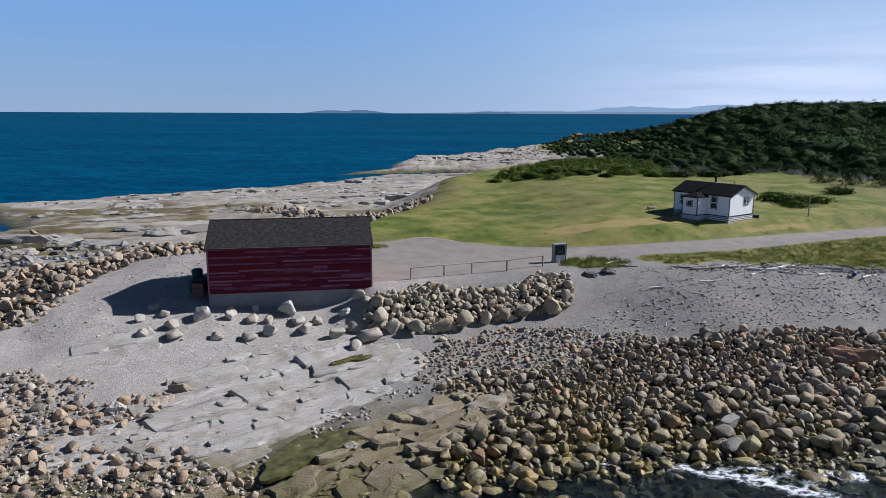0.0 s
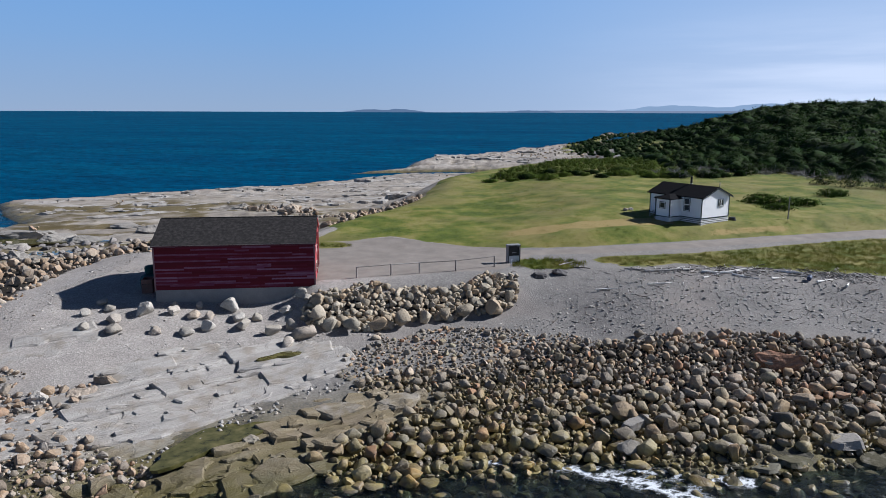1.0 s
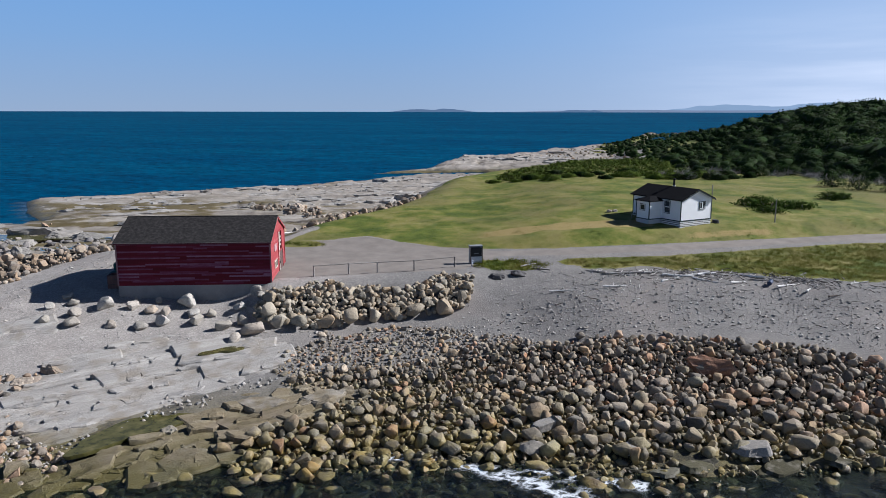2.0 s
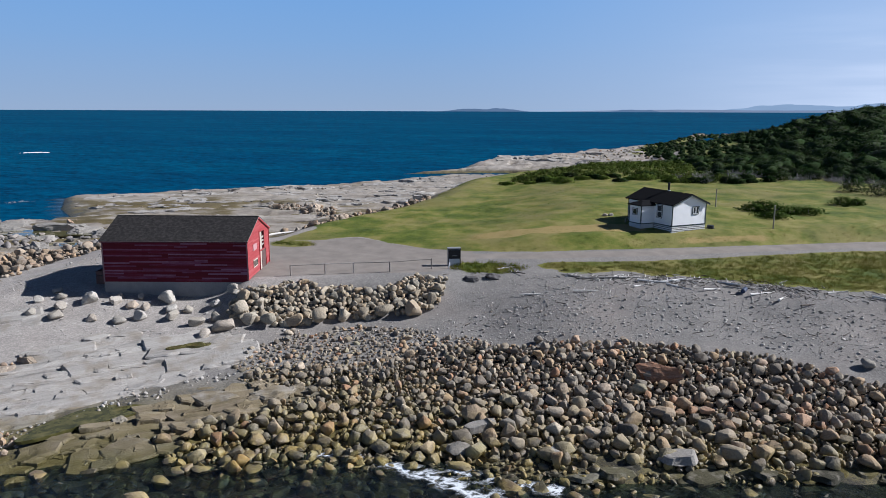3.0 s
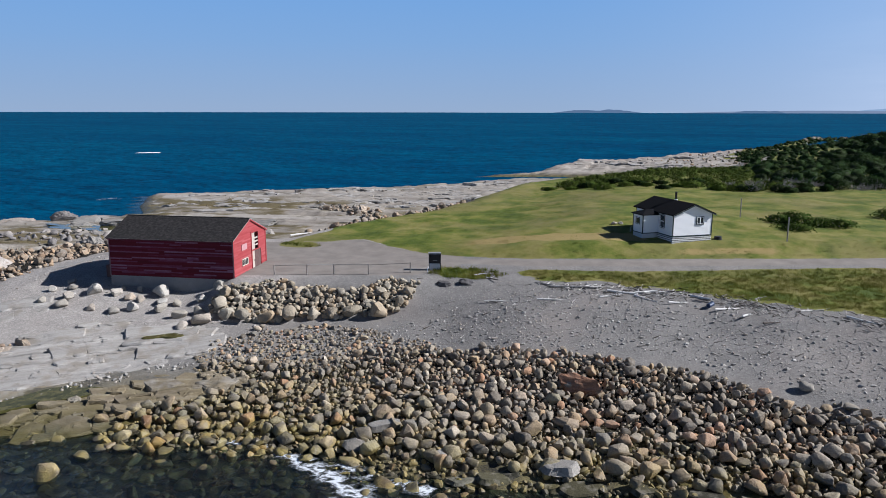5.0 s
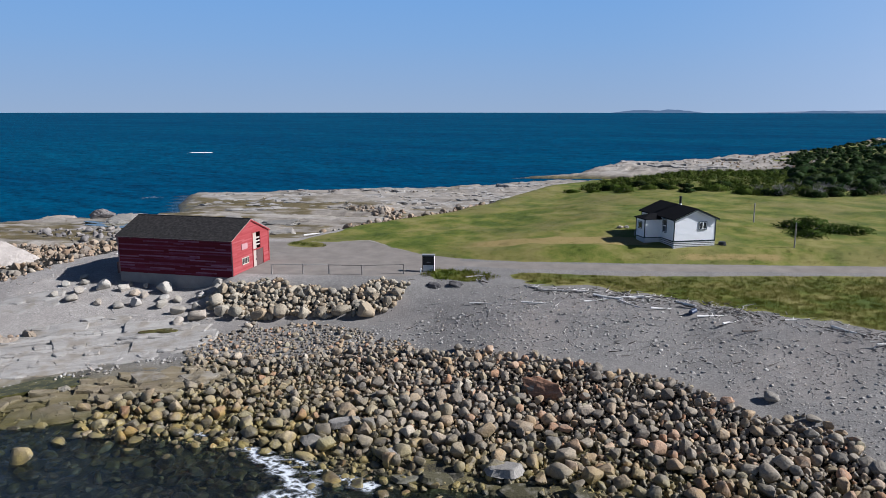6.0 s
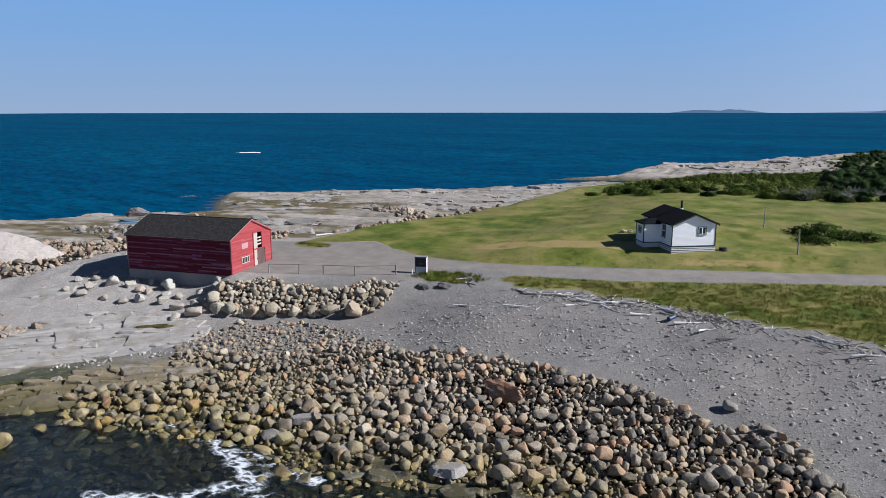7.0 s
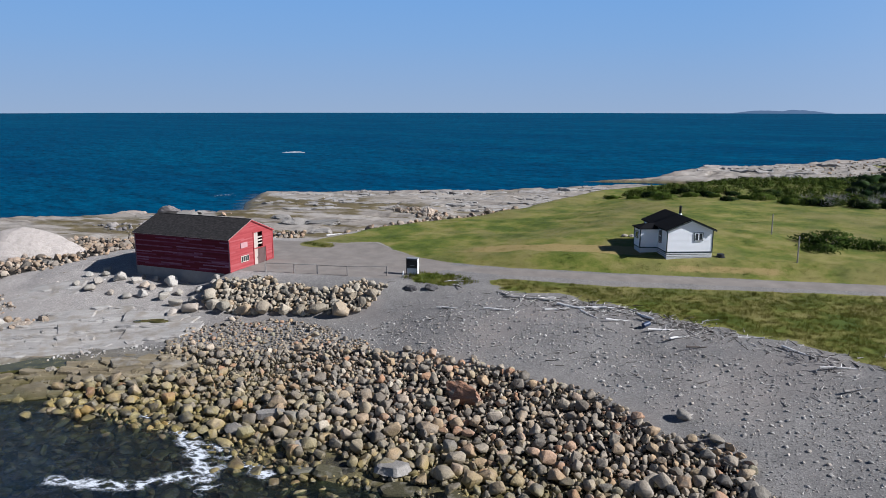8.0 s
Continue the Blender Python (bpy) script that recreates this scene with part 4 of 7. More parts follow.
lay_plates(SHELF_ROCK, [(-88, 104), (-72, 119), (-84, 131), (-92, 146), (-64, 168), (-42, 188), (-30, 205), (-4, 222), (2, 205), (4, 180), (-4, 152), (-12, 130), (-40, 134), (-60, 110)], radians(16),
           (5, 15), (1.4, 4.2), 1.0, (-0.25, 0.16), (-0.01, 0.03), 0.3, 0.0, 12, 0.36, 1.0, True)
lay_plates(SHELF_ROCK, [(-20, 262), (-18, 285), (-8, 306), (18, 345), (46, 400), (58, 395), (50, 330), (40, 262), (10, 258)], radians(24), (8, 22), (2.5, 6.5), 1.6, (-0.5, 0.3), (-0.03, 0.05), 0.6, 0.2, 13, 0.5, 1.0, True)


def pool_material():
    mat, nt, bsdf = material("tide_pool_water", 0.08, 0.0, 0.5)
    n = noise_of(nt, place(nt), 1.4, 6)
    nt.links.new(ramp(nt, n, [(0.3, (0.040, 0.040, 0.014)), (0.5, (0.085, 0.080, 0.026)), (0.7, (0.15, 0.13, 0.05))]), bsdf.inputs["Base Color"])
    bump(nt, bsdf, noise_of(nt, place(nt), 5, 3), 0.05, 0.02)
    return mat


POOL = pool_material()


def tide_pool(cx, cy, along, across, z, turn, label):
    bm = bmesh.new()
    ring = []
    for k in range(40):
        t = 2 * math.pi * k / 40
        r = 1 + 0.22 * math.sin(3 * t + cx) + 0.12 * math.sin(5 * t + 1.3)
        ring.append(bm.verts.new((along * r * math.cos(t), across * r * math.sin(t), 0)))
    low = [bm.verts.new((v.co.x * 0.97, v.co.y * 0.97, -0.25)) for v in ring]
    bm.faces.new(ring)
    for k in range(40):
        bm.faces.new((ring[k], low[k], low[(k + 1) % 40], ring[(k + 1) % 40]))
    ob = part("tide_pool", bm, POOL)
    ob.matrix_world = pose(cx, cy, z, 0, 0, turn)
    return tagged(ob, label, "tide pool", kind="structure")


tide_pool(-9.4, 38.2, 3.9, 1.35, ground_z(-9.2, 38.9) + 0.16, 52, "shallow tide pool with green weed between ledges")
tide_pool(-8.6, 49.6, 1.7, 0.45, ground_z(-8.6, 49.6) + 0.30, 35, "small weedy rain pool in a rock hollow")
tide_pool(-62, 96, 12, 2.4, ground_z(-62, 96) + 0.15, 5, "still tide pool on the rock shelf")
tide_pool(-50.5, 89, 7.5, 2.6, ground_z(-50.5, 89) + 0.2, 15, "still tide pool among boulders")


# ---- stones ----
def unit_sphere(level):
    bm = bmesh.new()
    bmesh.ops.create_icosphere(bm, subdivisions=level, radius=1.0)
    v = np.array([p.co[:] for p in bm.verts])
    f = np.array([[p.index for p in q.verts] for q in bm.faces])
    bm.free()
    return v, f


SPHERES = {k: unit_sphere(k) for k in (2, 3, 4)}


def rock_shape(rng, level, cuts=9, lo=0.62, hi=0.95, lumps=0.05):
    """A stone: a ball with flats worn on it."""
    v, f = SPHERES[level]
    r = np.ones(len(v))
    for _ in range(cuts):
        n = rng.normal(size=3)
        n /= np.linalg.norm(n)
        c = v @ n
        r = np.minimum(r, np.where(c > 0.05, rng.uniform(lo, hi) / np.maximum(c, 0.05), 9))
    p = v * r[:, None]
    k = rng.uniform(0, 50)
    p = p * (1 + lumps * (np.sin(p[:, 0:1] * 5 + k) + np.sin(p[:, 1:2] * 6 + 2 * k) + np.sin(p[:, 2:3] * 5 + 3 * k)) / 1.5)
    return p, f


RNG = np.random.default_rng(5)


def hull_shape(r, points):
    """An angular stone: the hull of points strewn near a ball."""
    p = r.normal(size=(points, 3))
    p /= np.linalg.norm(p, axis=1)[:, None]
    p *= r.uniform(0.72, 1.0, points)[:, None]
    bm = bmesh.new()
    for c in p:
        bm.verts.new(c)
    res = bmesh.ops.convex_hull(bm, input=bm.verts[:])
    loose = [v for v in bm.verts if not v.link_faces]
    bmesh.ops.delete(bm, geom=loose, context="VERTS")
    bm.verts.index_update()
    bmesh.ops.recalc_face_normals(bm, faces=bm.faces[:])
    v = np.array([q.co[:] for q in bm.verts])
    f = np.array([[q.index for q in t.verts] for t in bm.faces])
    bm.free()
    return v, f


SHAPES1 = [hull_shape(RNG, 10) for _ in range(12)]


def worn_shape(r, points, wear=0.1):
    """A hull with its edges and corners worn off by the sea."""
    v, f = hull_shape(r, points)
    bm = bmesh.new()
    vs = [bm.verts.new(c) for c in v]
    for t in f:
        bm.faces.new([vs[i] for i in t])
    bmesh.ops.dissolve_limit(bm, angle_limit=radians(14), verts=bm.verts[:], edges=bm.edges[:])
    bmesh.ops.bevel(bm, geom=bm.edges[:], offset=wear, offset_type="OFFSET", segments=1, affect="EDGES", clamp_overlap=True)
    bmesh.ops.triangulate(bm, faces=bm.faces[:])
    bmesh.ops.recalc_face_normals(bm, faces=bm.faces[:])
    bm.verts.index_update()
    v = np.array([q.co[:] for q in bm.verts]) * 1.05
    f = np.array([[q.index for q in t.verts] for t in bm.faces])
    bm.free()
    return v, f


def slab_shape(r):
    """A flat slab: an uneven many-sided plate with worn edges."""
    ang = (np.arange(8) + r.uniform(-0.42, 0.42, 8)) * 2 * np.pi / 8
    rad_ = r.uniform(0.6, 1.0, 8)
    bm = bmesh.new()
    lo = [bm.verts.new((1.25 * p * math.cos(t), 1.25 * p * math.sin(t), -1.0)) for t, p in zip(ang, rad_)]
    hi = [bm.verts.new((p * math.cos(t), p * math.sin(t), 1.0 + 0.5 * p * math.cos(t) + r.uniform(-0.15, 0.15))) for t, p in zip(ang, rad_)]
    bm.faces.new(lo[::-1]), bm.faces.new(hi)
    for k in range(8):
        bm.faces.new((lo[k], lo[(k + 1) % 8], hi[(k + 1) % 8], hi[k]))
    bmesh.ops.bevel(bm, geom=bm.edges[:], offset=0.13, offset_type="OFFSET", segments=1, affect="EDGES", clamp_overlap=True)
    bmesh.ops.triangulate(bm, faces=bm.faces[:])
    bm.verts.index_update()
    v = np.array([q.co[:] for q in bm.verts])
    f = np.array([[q.index for q in t.verts] for t in bm.faces])
    bm.free()
    return v, f


SHAPES2 = [rock_shape(RNG, 2, int(RNG.integers(7, 13)), 0.55, 0.92, 0.06) for _ in range(24)] + [worn_shape(RNG, int(RNG.integers(12, 18)), RNG.uniform(0.1, 0.2)) for _ in range(16)]

SHAPES3 = [rock_shape(RNG, 3, 17, 0.38, 0.78, 0.04) for _ in range(20)]


def turns(rng, n, tilt):
    """Turns about z, with a tilt."""
    a, b, c = rng.uniform(0, 2 * np.pi, n), rng.normal(0, tilt, n), rng.normal(0, tilt, n)
    ca, sa, cb, sb, cc, sc = np.cos(a), np.sin(a), np.cos(b), np.sin(b), np.cos(c), np.sin(c)
    z, o = np.zeros(n), np.ones(n)
    rz = np.stack([ca, -sa, z, sa, ca, z, z, z, o], 1).reshape(n, 3, 3)
    rx = np.stack([o, z, z, z, cb, -sb, z, sb, cb], 1).reshape(n, 3, 3)
    ry = np.stack([cc, z, sc, z, o, z, -sc, z, cc], 1).reshape(n, 3, 3)
    return rz @ rx @ ry


def scatter(name, rng, places, sizes, shapes, mat, label, category, flat=0.7, sink=0.3, tilt=0.3, lift=None):
    """Many stones in one mesh, resting on the ground."""
    n = len(places)
    rot = turns(rng, n, tilt)
    sc = sizes[:, None] * np.stack([rng.uniform(0.85, 1.25, n), rng.uniform(0.65, 1.0, n), rng.uniform(flat * 0.8, flat * 1.25, n)], 1)
    z = terrain(places[:, 0], places[:, 1]) + sc[:, 2] * (1 - 2 * sink) + (lift if lift is not None else 0)
    verts, faces, base = [], [], 0
    pick = rng.integers(0, len(shapes), n)
    for k, (sv, sf) in enumerate(shapes):
        idx = np.nonzero(pick == k)[0]
        if not len(idx):
            continue
        p = np.einsum("nij,nvj->nvi", rot[idx], sv[None] * sc[idx][:, None])
        p += np.stack([places[idx, 0], places[idx, 1], z[idx]], 1)[:, None]
        verts.append(p.reshape(-1, 3))
        faces.append((sf[None] + (base + np.arange(len(idx)) * len(sv))[:, None, None]).reshape(-1, 3))
        base += len(idx) * len(sv)
    me = mesh_from(name, np.concatenate(verts), np.concatenate(faces), len(shapes[0][0]) > 30)
    if len(shapes[0][0]) > 30:
        me.set_sharp_from_angle(angle=radians(36))
    return tagged(part(name, me, mat), label, category, kind="stuff")


def fill(rng, poly, count, size, spread, gap=0.75, tries=6):
    """Places and half sizes of stones in a polygon, big ones first, none on top of another."""
    xs, ys = [p[0] for p in poly], [p[1] for p in poly]
    n = count * tries
    pts = np.stack([rng.uniform(min(xs), max(xs), n), rng.uniform(min(ys), max(ys), n)], 1)
    pts = pts[signed(poly, pts[:, 0], pts[:, 1]) + 1.5 * fbm(pts[:, 0] / 3.5, pts[:, 1] / 3.5, 61) > 0]
    r = np.sort(np.minimum(size * np.exp(rng.normal(0, spread, len(pts))), 0.8))[::-1]
    cell, taken, keep = 1.2, {}, []
    for i in range(len(pts)):
        cx, cy = int(pts[i, 0] // cell), int(pts[i, 1] // cell)
        ok = True
        for ax in (cx - 1, cx, cx + 1):
            for ay in (cy - 1, cy, cy + 1):
                for j in taken.get((ax, ay), ()):
                    if (pts[i, 0] - pts[j, 0]) ** 2 + (pts[i, 1] - pts[j, 1]) ** 2 < (gap * (r[i] + r[j])) ** 2:
                        ok = False
                        break
                if not ok:
                    break
            if not ok:
                break
        if ok:
            taken.setdefault((cx, cy), []).append(i)
            keep.append(i)
            if len(keep) >= count:
                break
    return pts[keep], r[keep]


rng = np.random.default_rng(11)
pts, rad = fill(rng, COBBLE, 11000, 0.142, 0.55, 0.66, 5)
rad = np.minimum(rad, 0.62) * np.interp(pts[:, 0], [-4, 8, 20, 30], [0.85, 0.92, 1.0, 1.0]) * np.interp(pts[:, 1] - np.interp(pts[:, 0], [-5, 13, 30, 50], [35, 38, 39.5, 42]), [0, 12], [1.15, 0.82])
ahead = np.argsort(-rad)
big, rest = ahead[:300], ahead[300:]
scatter("cobble_beach", rng, pts[rest], rad[rest] * 1.06, SHAPES2, STONE_ISLAND, "rounded grey and brown cobbles heaped along the water", "cobbles", 0.78, 0.24, 0.75)
pts2, rad2 = fill(rng, COBBLE, 6500, 0.09, 0.4, 0.7, 3)
scatter("cobble_filling", rng, pts2, rad2, SHAPES1, STONE_ISLAND, "small cobbles wedged between larger stones", "cobbles", 0.75, 0.2, 0.4, -0.2)
TAIL = [(-4, 46.5), (-4.5, 51), (-2, 54.5), (3, 57), (9, 57), (14, 55.5), (11, 53), (7, 50.5), (2, 48.6)]
pts3, rad3 = fill(rng, TAIL, 1500, 0.105, 0.5, 0.85, 4)
scatter("upper_cobbles", rng, pts3, np.minimum(rad3, 0.38), SHAPES2, STONE_ISLAND, "loose grey cobbles thinning out up the beach", "cobbles", 0.7, 0.3, 0.3)
pts4, rad4 = fill(rng, WEST, 2600, 0.2, 0.6, 0.78, 3)
rad4 = np.minimum(rad4, 0.7)
scatter("orange_boulder_field", rng, pts4, rad4, SHAPES2, OCHRE_ISLAND, "tan and orange boulders below the gravel bank", "boulders", 0.75, 0.25, 0.35)
SOUTHWEST = [(-34, 41), (-31, 46), (-26, 45), (-23, 42.5), (-20, 43.5), (-18, 38), (-14, 34.5), (-10, 32.5), (-14, 29), (-28, 29), (-36, 33)]
pts5, rad5 = fill(rng, SOUTHWEST, 2000, 0.155, 0.55, 0.8, 3)
rad5 = np.minimum(rad5, 0.5)
scatter("west_cobbles", rng, pts5, rad5, SHAPES2, OCHRE_ISLAND, "scattered tan and grey stones over rock and gravel", "cobbles", 0.7, 0.3, 0.3)
ptsg, radg = fill(rng, SOUTHWEST, 3000, 0.075, 0.4, 0.8, 3)
scatter("west_shingle", rng, ptsg, radg, SHAPES1, PEBBLE_ISLAND, "small broken stones filling between cobbles", "stones", 0.6, 0.25, 0.4)
SEAM = [(-17, 34.8), (-12.4, 35.2), (-9.6, 41.5), (-4.4, 46.8), (-2.4, 47.6), (-3.6, 45.4), (-6.6, 43.6), (-10.6, 36.8), (-12.6, 33.4)]
ptse, rade = fill(rng, SEAM, 420, 0.1, 0.5, 1.0)
scatter("seam_stones", rng, ptse, np.minimum(rade, 0.2), SHAPES2, PEBBLE_ISLAND, "small stones washed into the seam between slabs", "stones", 0.65, 0.3, 0.3)
BEACH = [(-24, 50), (-10, 53), (0, 56), (12, 60), (11, 66), (20, 69), (45, 66), (62, 60), (62, 44), (50, 46), (42, 53), (33, 55.5), (24, 54.5), (16, 55), (8, 56), (-5, 50)]
pts6, rad6 = fill(rng, BEACH, 11000, 0.042, 0.5, 1.0)
scatter("beach_pebbles", rng, pts6, rad6, SHAPES1, PEBBLE_ISLAND, "scattered pebbles on the grey gravel bank", "pebbles", 0.36, 0.34, 0.2)
NORTHBAND = [(-12, 92), (-10, 99), (-6, 108), (-4, 120), (-8, 124), (-22, 122), (-38, 127), (-40, 133), (-24, 128), (-14, 112), (-18, 98), (-20, 90)]
pts7, rad7 = fill(rng, NORTHBAND, 1200, 0.27, 0.5, 0.9)
scatter("bank_boulders", rng, pts7, rad7, SHAPES2, OCHRE_ISLAND, "jumbled boulders at the foot of the grassy bank", "boulders", 0.75, 0.25, 0.35)
SHELF = [(-105, 84), (-88, 103), (-70, 118), (-80, 132), (-90, 146), (-64, 168), (-42, 188), (-22, 215), (0, 222), (0, 150), (-14, 125), (-22, 95), (-40, 88), (-70, 70)]
pts8, rad8 = fill(rng, SHELF, 90, 0.14, 0.6, 1.0, 3)
scatter("shelf_boulders", rng, pts8, rad8, SHAPES2, STONE_ISLAND, "stray boulders lying on the flat rock shelf", "boulders", 0.7, 0.3, 0.3)
SPIT = [(45, 262), (22, 285), (10, 300), (22, 335), (52, 400), (70, 420), (66, 330), (56, 260)]
pts9, rad9 = fill(rng, SPIT, 220, 0.4, 0.45, 0.9, 3)
scatter("spit_boulders", rng, pts9, rad9, SHAPES2, STONE_ISLAND, "grey boulder bank on the far rocky point", "boulders", 0.7, 0.3, 0.3)


SHALLOWS = [(-12, 31), (-4, 34.5), (1, 36), (7, 38), (13, 38), (18, 36.6), (25, 37), (32, 38.5), (34, 34), (26, 30), (14, 29), (0, 25), (-12, 24)]
ptsa, rada = fill(rng, SHALLOWS, 2400, 0.26, 0.5, 0.8, 3)
rada = np.minimum(rada, 0.75)
scatter("seabed_stones", rng, ptsa, rada, SHAPES2, STONE_ISLAND, "drowned weedy stones on the seabed", "stones", 0.42, 0.25, 0.15)


WRACK = [(14.5, 36.6), (20, 36.6), (25, 37.0), (31, 38.4), (36, 39.6), (34, 41), (27.6, 39.6), (23.7, 39.8), (19.8, 40.2), (14.5, 39.2)]
ptsw, radw = fill(rng, WRACK, 900, 0.13, 0.5, 0.8, 6)
scatter("wet_rubble", rng, ptsw, np.minimum(radw, 0.45), SHAPES2, STONE_ISLAND, "wet weedy stones between slabs at the water's edge", "stones", 0.6, 0.3, 0.4)
BANK = [(-34, 50), (-31, 60), (-33, 75), (-25, 72), (-22.5, 58), (-8, 57), (-4.5, 53.5), (-10, 53), (-16, 53), (-24, 51)]
ptsk, radk = fill(rng, BANK, 3600, 0.045, 0.55, 1.2, 4)
scatter("bank_pebbles", rng, ptsk, np.minimum(radk, 0.2), SHAPES1, PEBBLE_ISLAND, "pale pebbles scattered on the gravel round the shed", "pebbles", 0.45, 0.32, 0.25)


# single stones, things of their own
def stone_meshes(tag, shapes, mat):
    out = []
    for v, f in shapes:
        me = mesh_from(tag, v, f, tag != "rock_slab")
        if tag != "rock_slab":
            me.set_sharp_from_angle(angle=radians(36))
        me.materials.append(mat)
        out.append(me)
    return out


ANGULAR = [worn_shape(RNG, int(RNG.integers(13, 24)), RNG.uniform(0.1, 0.18)) for _ in range(24)]
COB_MESH = stone_meshes("cobble", SHAPES3[:4] + ANGULAR, STONE_OBJECT)
ROUND = [rock_shape(RNG, 3, 15, 0.50, 0.86, 0.06) for _ in range(18)]
PALE_MESH = stone_meshes("boulder", ROUND, PALE_OBJECT)
WARM_MESH = stone_meshes("heap_stone", ROUND[:10] + ANGULAR[:8], WARM_OBJECT)
SLAB_MESH = stone_meshes("rock_slab", [slab_shape(RNG) for _ in range(8)], OLIVE_STONE)
PALE_SLAB_MESH = stone_meshes("rock_slab", [slab_shape(RNG) for _ in range(3)], LEDGE_OBJECT)


def stone(name, meshes, x, y, half, flat, label, category, group, sink=0.25, turn=None, wide=None, lift=0.0):
    ob = new(name, meshes[random.randrange(len(meshes))])
    sx, sy = half * random.uniform(0.92, 1.12), half * random.uniform(0.78, 1.0)
    if wide:
        sx, sy = half, half * wide
    sz = half * flat
    ob.matrix_world = pose(x, y, ground_z(x, y) + sz * (1 - 2 * sink) + lift, random.uniform(-10, 10), random.uniform(-10, 10),
                           random.uniform(0, 360) if turn is None else turn) @ Matrix.Diagonal((sx, sy, sz, 1))
    return tagged(ob, label, category, group)


random.seed(21)
for i in big:
    stone("cobble", COB_MESH, pts[i, 0], pts[i, 1], rad[i] * 1.08, random.uniform(0.7, 0.95), "rounded sea-worn boulder among cobbles by the water", "boulder", "boulders along the water", 0.2)
stone("cobble", PALE_MESH, 15.1, 39.2, 0.85, 0.7, "pale yellowish rounded boulder at the water's edge", "boulder", "", 0.2, 10, 0.75)
stone("cobble", PALE_MESH, 42.4, 53.5, 0.62, 0.7, "pinkish boulder alone on the gravel bank", "boulder", "", 0.25)
stone("cobble", COB_MESH, -0.6, 29.8, 1.25, 0.55, "low rounded boulder breaking the shallow water", "boulder", "", 0.0, 20, 0.7, lift=0.25)
# boulders that stand out of the cobbles: place, half size, height over width, turn, depth over width
for x, y, half, flat, turn, wide in ((0.3, 39.8, 0.85, 0.85, 20, 0.8), (2.1, 36.5, 0.75, 0.6, 50, 0.55), (2.3, 38.7, 0.55, 0.8, 80, 0.8), (1.2, 38.3, 0.6, 0.75, 10, 0.9), (-0.9, 38.3, 0.55, 0.8, 120, 0.7),
                                     (15.4, 43.0, 0.85, 0.8, 30, 0.8), (21.0, 38.8, 0.75, 0.95, 60, 0.75), (21.0, 46.5, 0.7, 0.8, 100, 0.7), (20.3, 45.3, 0.6, 0.75, 140, 0.8), (27.5, 45.0, 0.85, 0.6, 10, 0.75),
                                     (31.3, 41.4, 1.0, 0.6, 150, 0.65), (25.6, 45.6, 0.55, 0.85, 40, 0.85), (22.8, 39.4, 0.55, 0.7, 0, 0.75), (21.7, 48.0, 0.75, 0.6, 170, 0.6), (21.8, 44.2, 0.65, 0.65, 20, 0.8), (33.6, 42.6, 0.75, 0.7, 60, 0.8)):
    stone("cobble", COB_MESH, x, y, half * 1.1, flat, "large sea-worn boulder standing out of the cobbles", "boulder", "boulders along the water", 0.18, turn, wide)
for x, y, half, turn, wide in ((15.9, 41.6, 1.35, 35, 0.32), (28.1, 40.4, 1.25, 10, 0.7), (20.9, 39.6, 0.95, 70, 0.6)):
    stone("rock_slab", PALE_SLAB_MESH, x, y, half, 0.2, "pale grey flat slab tilted on the cobbles", "rock slab", "", -0.35, turn, wide)
for x, y, h, turn in ((27.3, 41.4, 1.7, 30), (24.3, 38.6, 2.0, 20), (29.4, 39.4, 2.3, 35), (33.0, 40.4, 2.0, 25), (36.2, 40.8, 2.1, 30),
                      (8.5, 36.6, 1.4, 20), (5.0, 35.2, 1.7, 30), (-5.0, 31.6, 1.6, 20), (1.2, 31.0, 1.5, 40), (11.5, 34.5, 1.3, 0)):
    stone("rock_slab", SLAB_MESH, x, y, h * 0.62, 0.13, "flat weedy rock slab awash at the water's edge", "rock slab", "slabs at the water's edge", 0.28, turn, 0.62)

random.seed(33)
for _ in range(40):
    x = random.uniform(14, 40)
    y = float(np.interp(x, [9, 18, 26, 38], [36.6, 36.6, 37.6, 39.6])) + random.uniform(-1.6, 2.0)
    stone("rock_slab", SLAB_MESH, x, y, random.uniform(0.5, 1.4), random.uniform(0.05, 0.10), "flat weedy rock slab awash at the water's edge", "rock slab", "slabs at the water's edge", 0.38, random.uniform(15, 50), random.uniform(0.45, 0.7))

# boulders set out below the shed
SET_OUT = [(-25.4, 55.6, .5), (-24.2, 54.6, .5), (-21.2, 54.4, .85), (-25.6, 53.4, .45), (-22.8, 52.7, .6), (-24.6, 51.2, .5), (-22.2, 51.4, .6), (-18.9, 55.0, .55), (-17.2, 54.8, .5),
           (-16.0, 54.8, .5), (-19.2, 51.9, .55), (-16.8, 52.3, .6), (-15.5, 53.2, .6), (-12.9, 54.0, .65), (-13.7, 55.2, .6), (-10.4, 53.6, .7), (-8.7, 51.9, .7), (-7.9, 53.5, .9),
           (-9.1, 54.8, .65), (-12.3, 55.5, .5), (-14.6, 56.4, .8), (-19.3, 56.1, .45), (-17.4, 56.5, .4), (-10.0, 56.6, .6), (-9.1, 58.0, .6), (-8.5, 57.3, .6)]
for x, y, h in SET_OUT:
    stone("boulder", PALE_MESH, x, y, h * 1.15, random.uniform(0.62, 0.82), "pale granite boulder set on the gravel by the shed", "boulder", "boulders below the shed", 0.27)


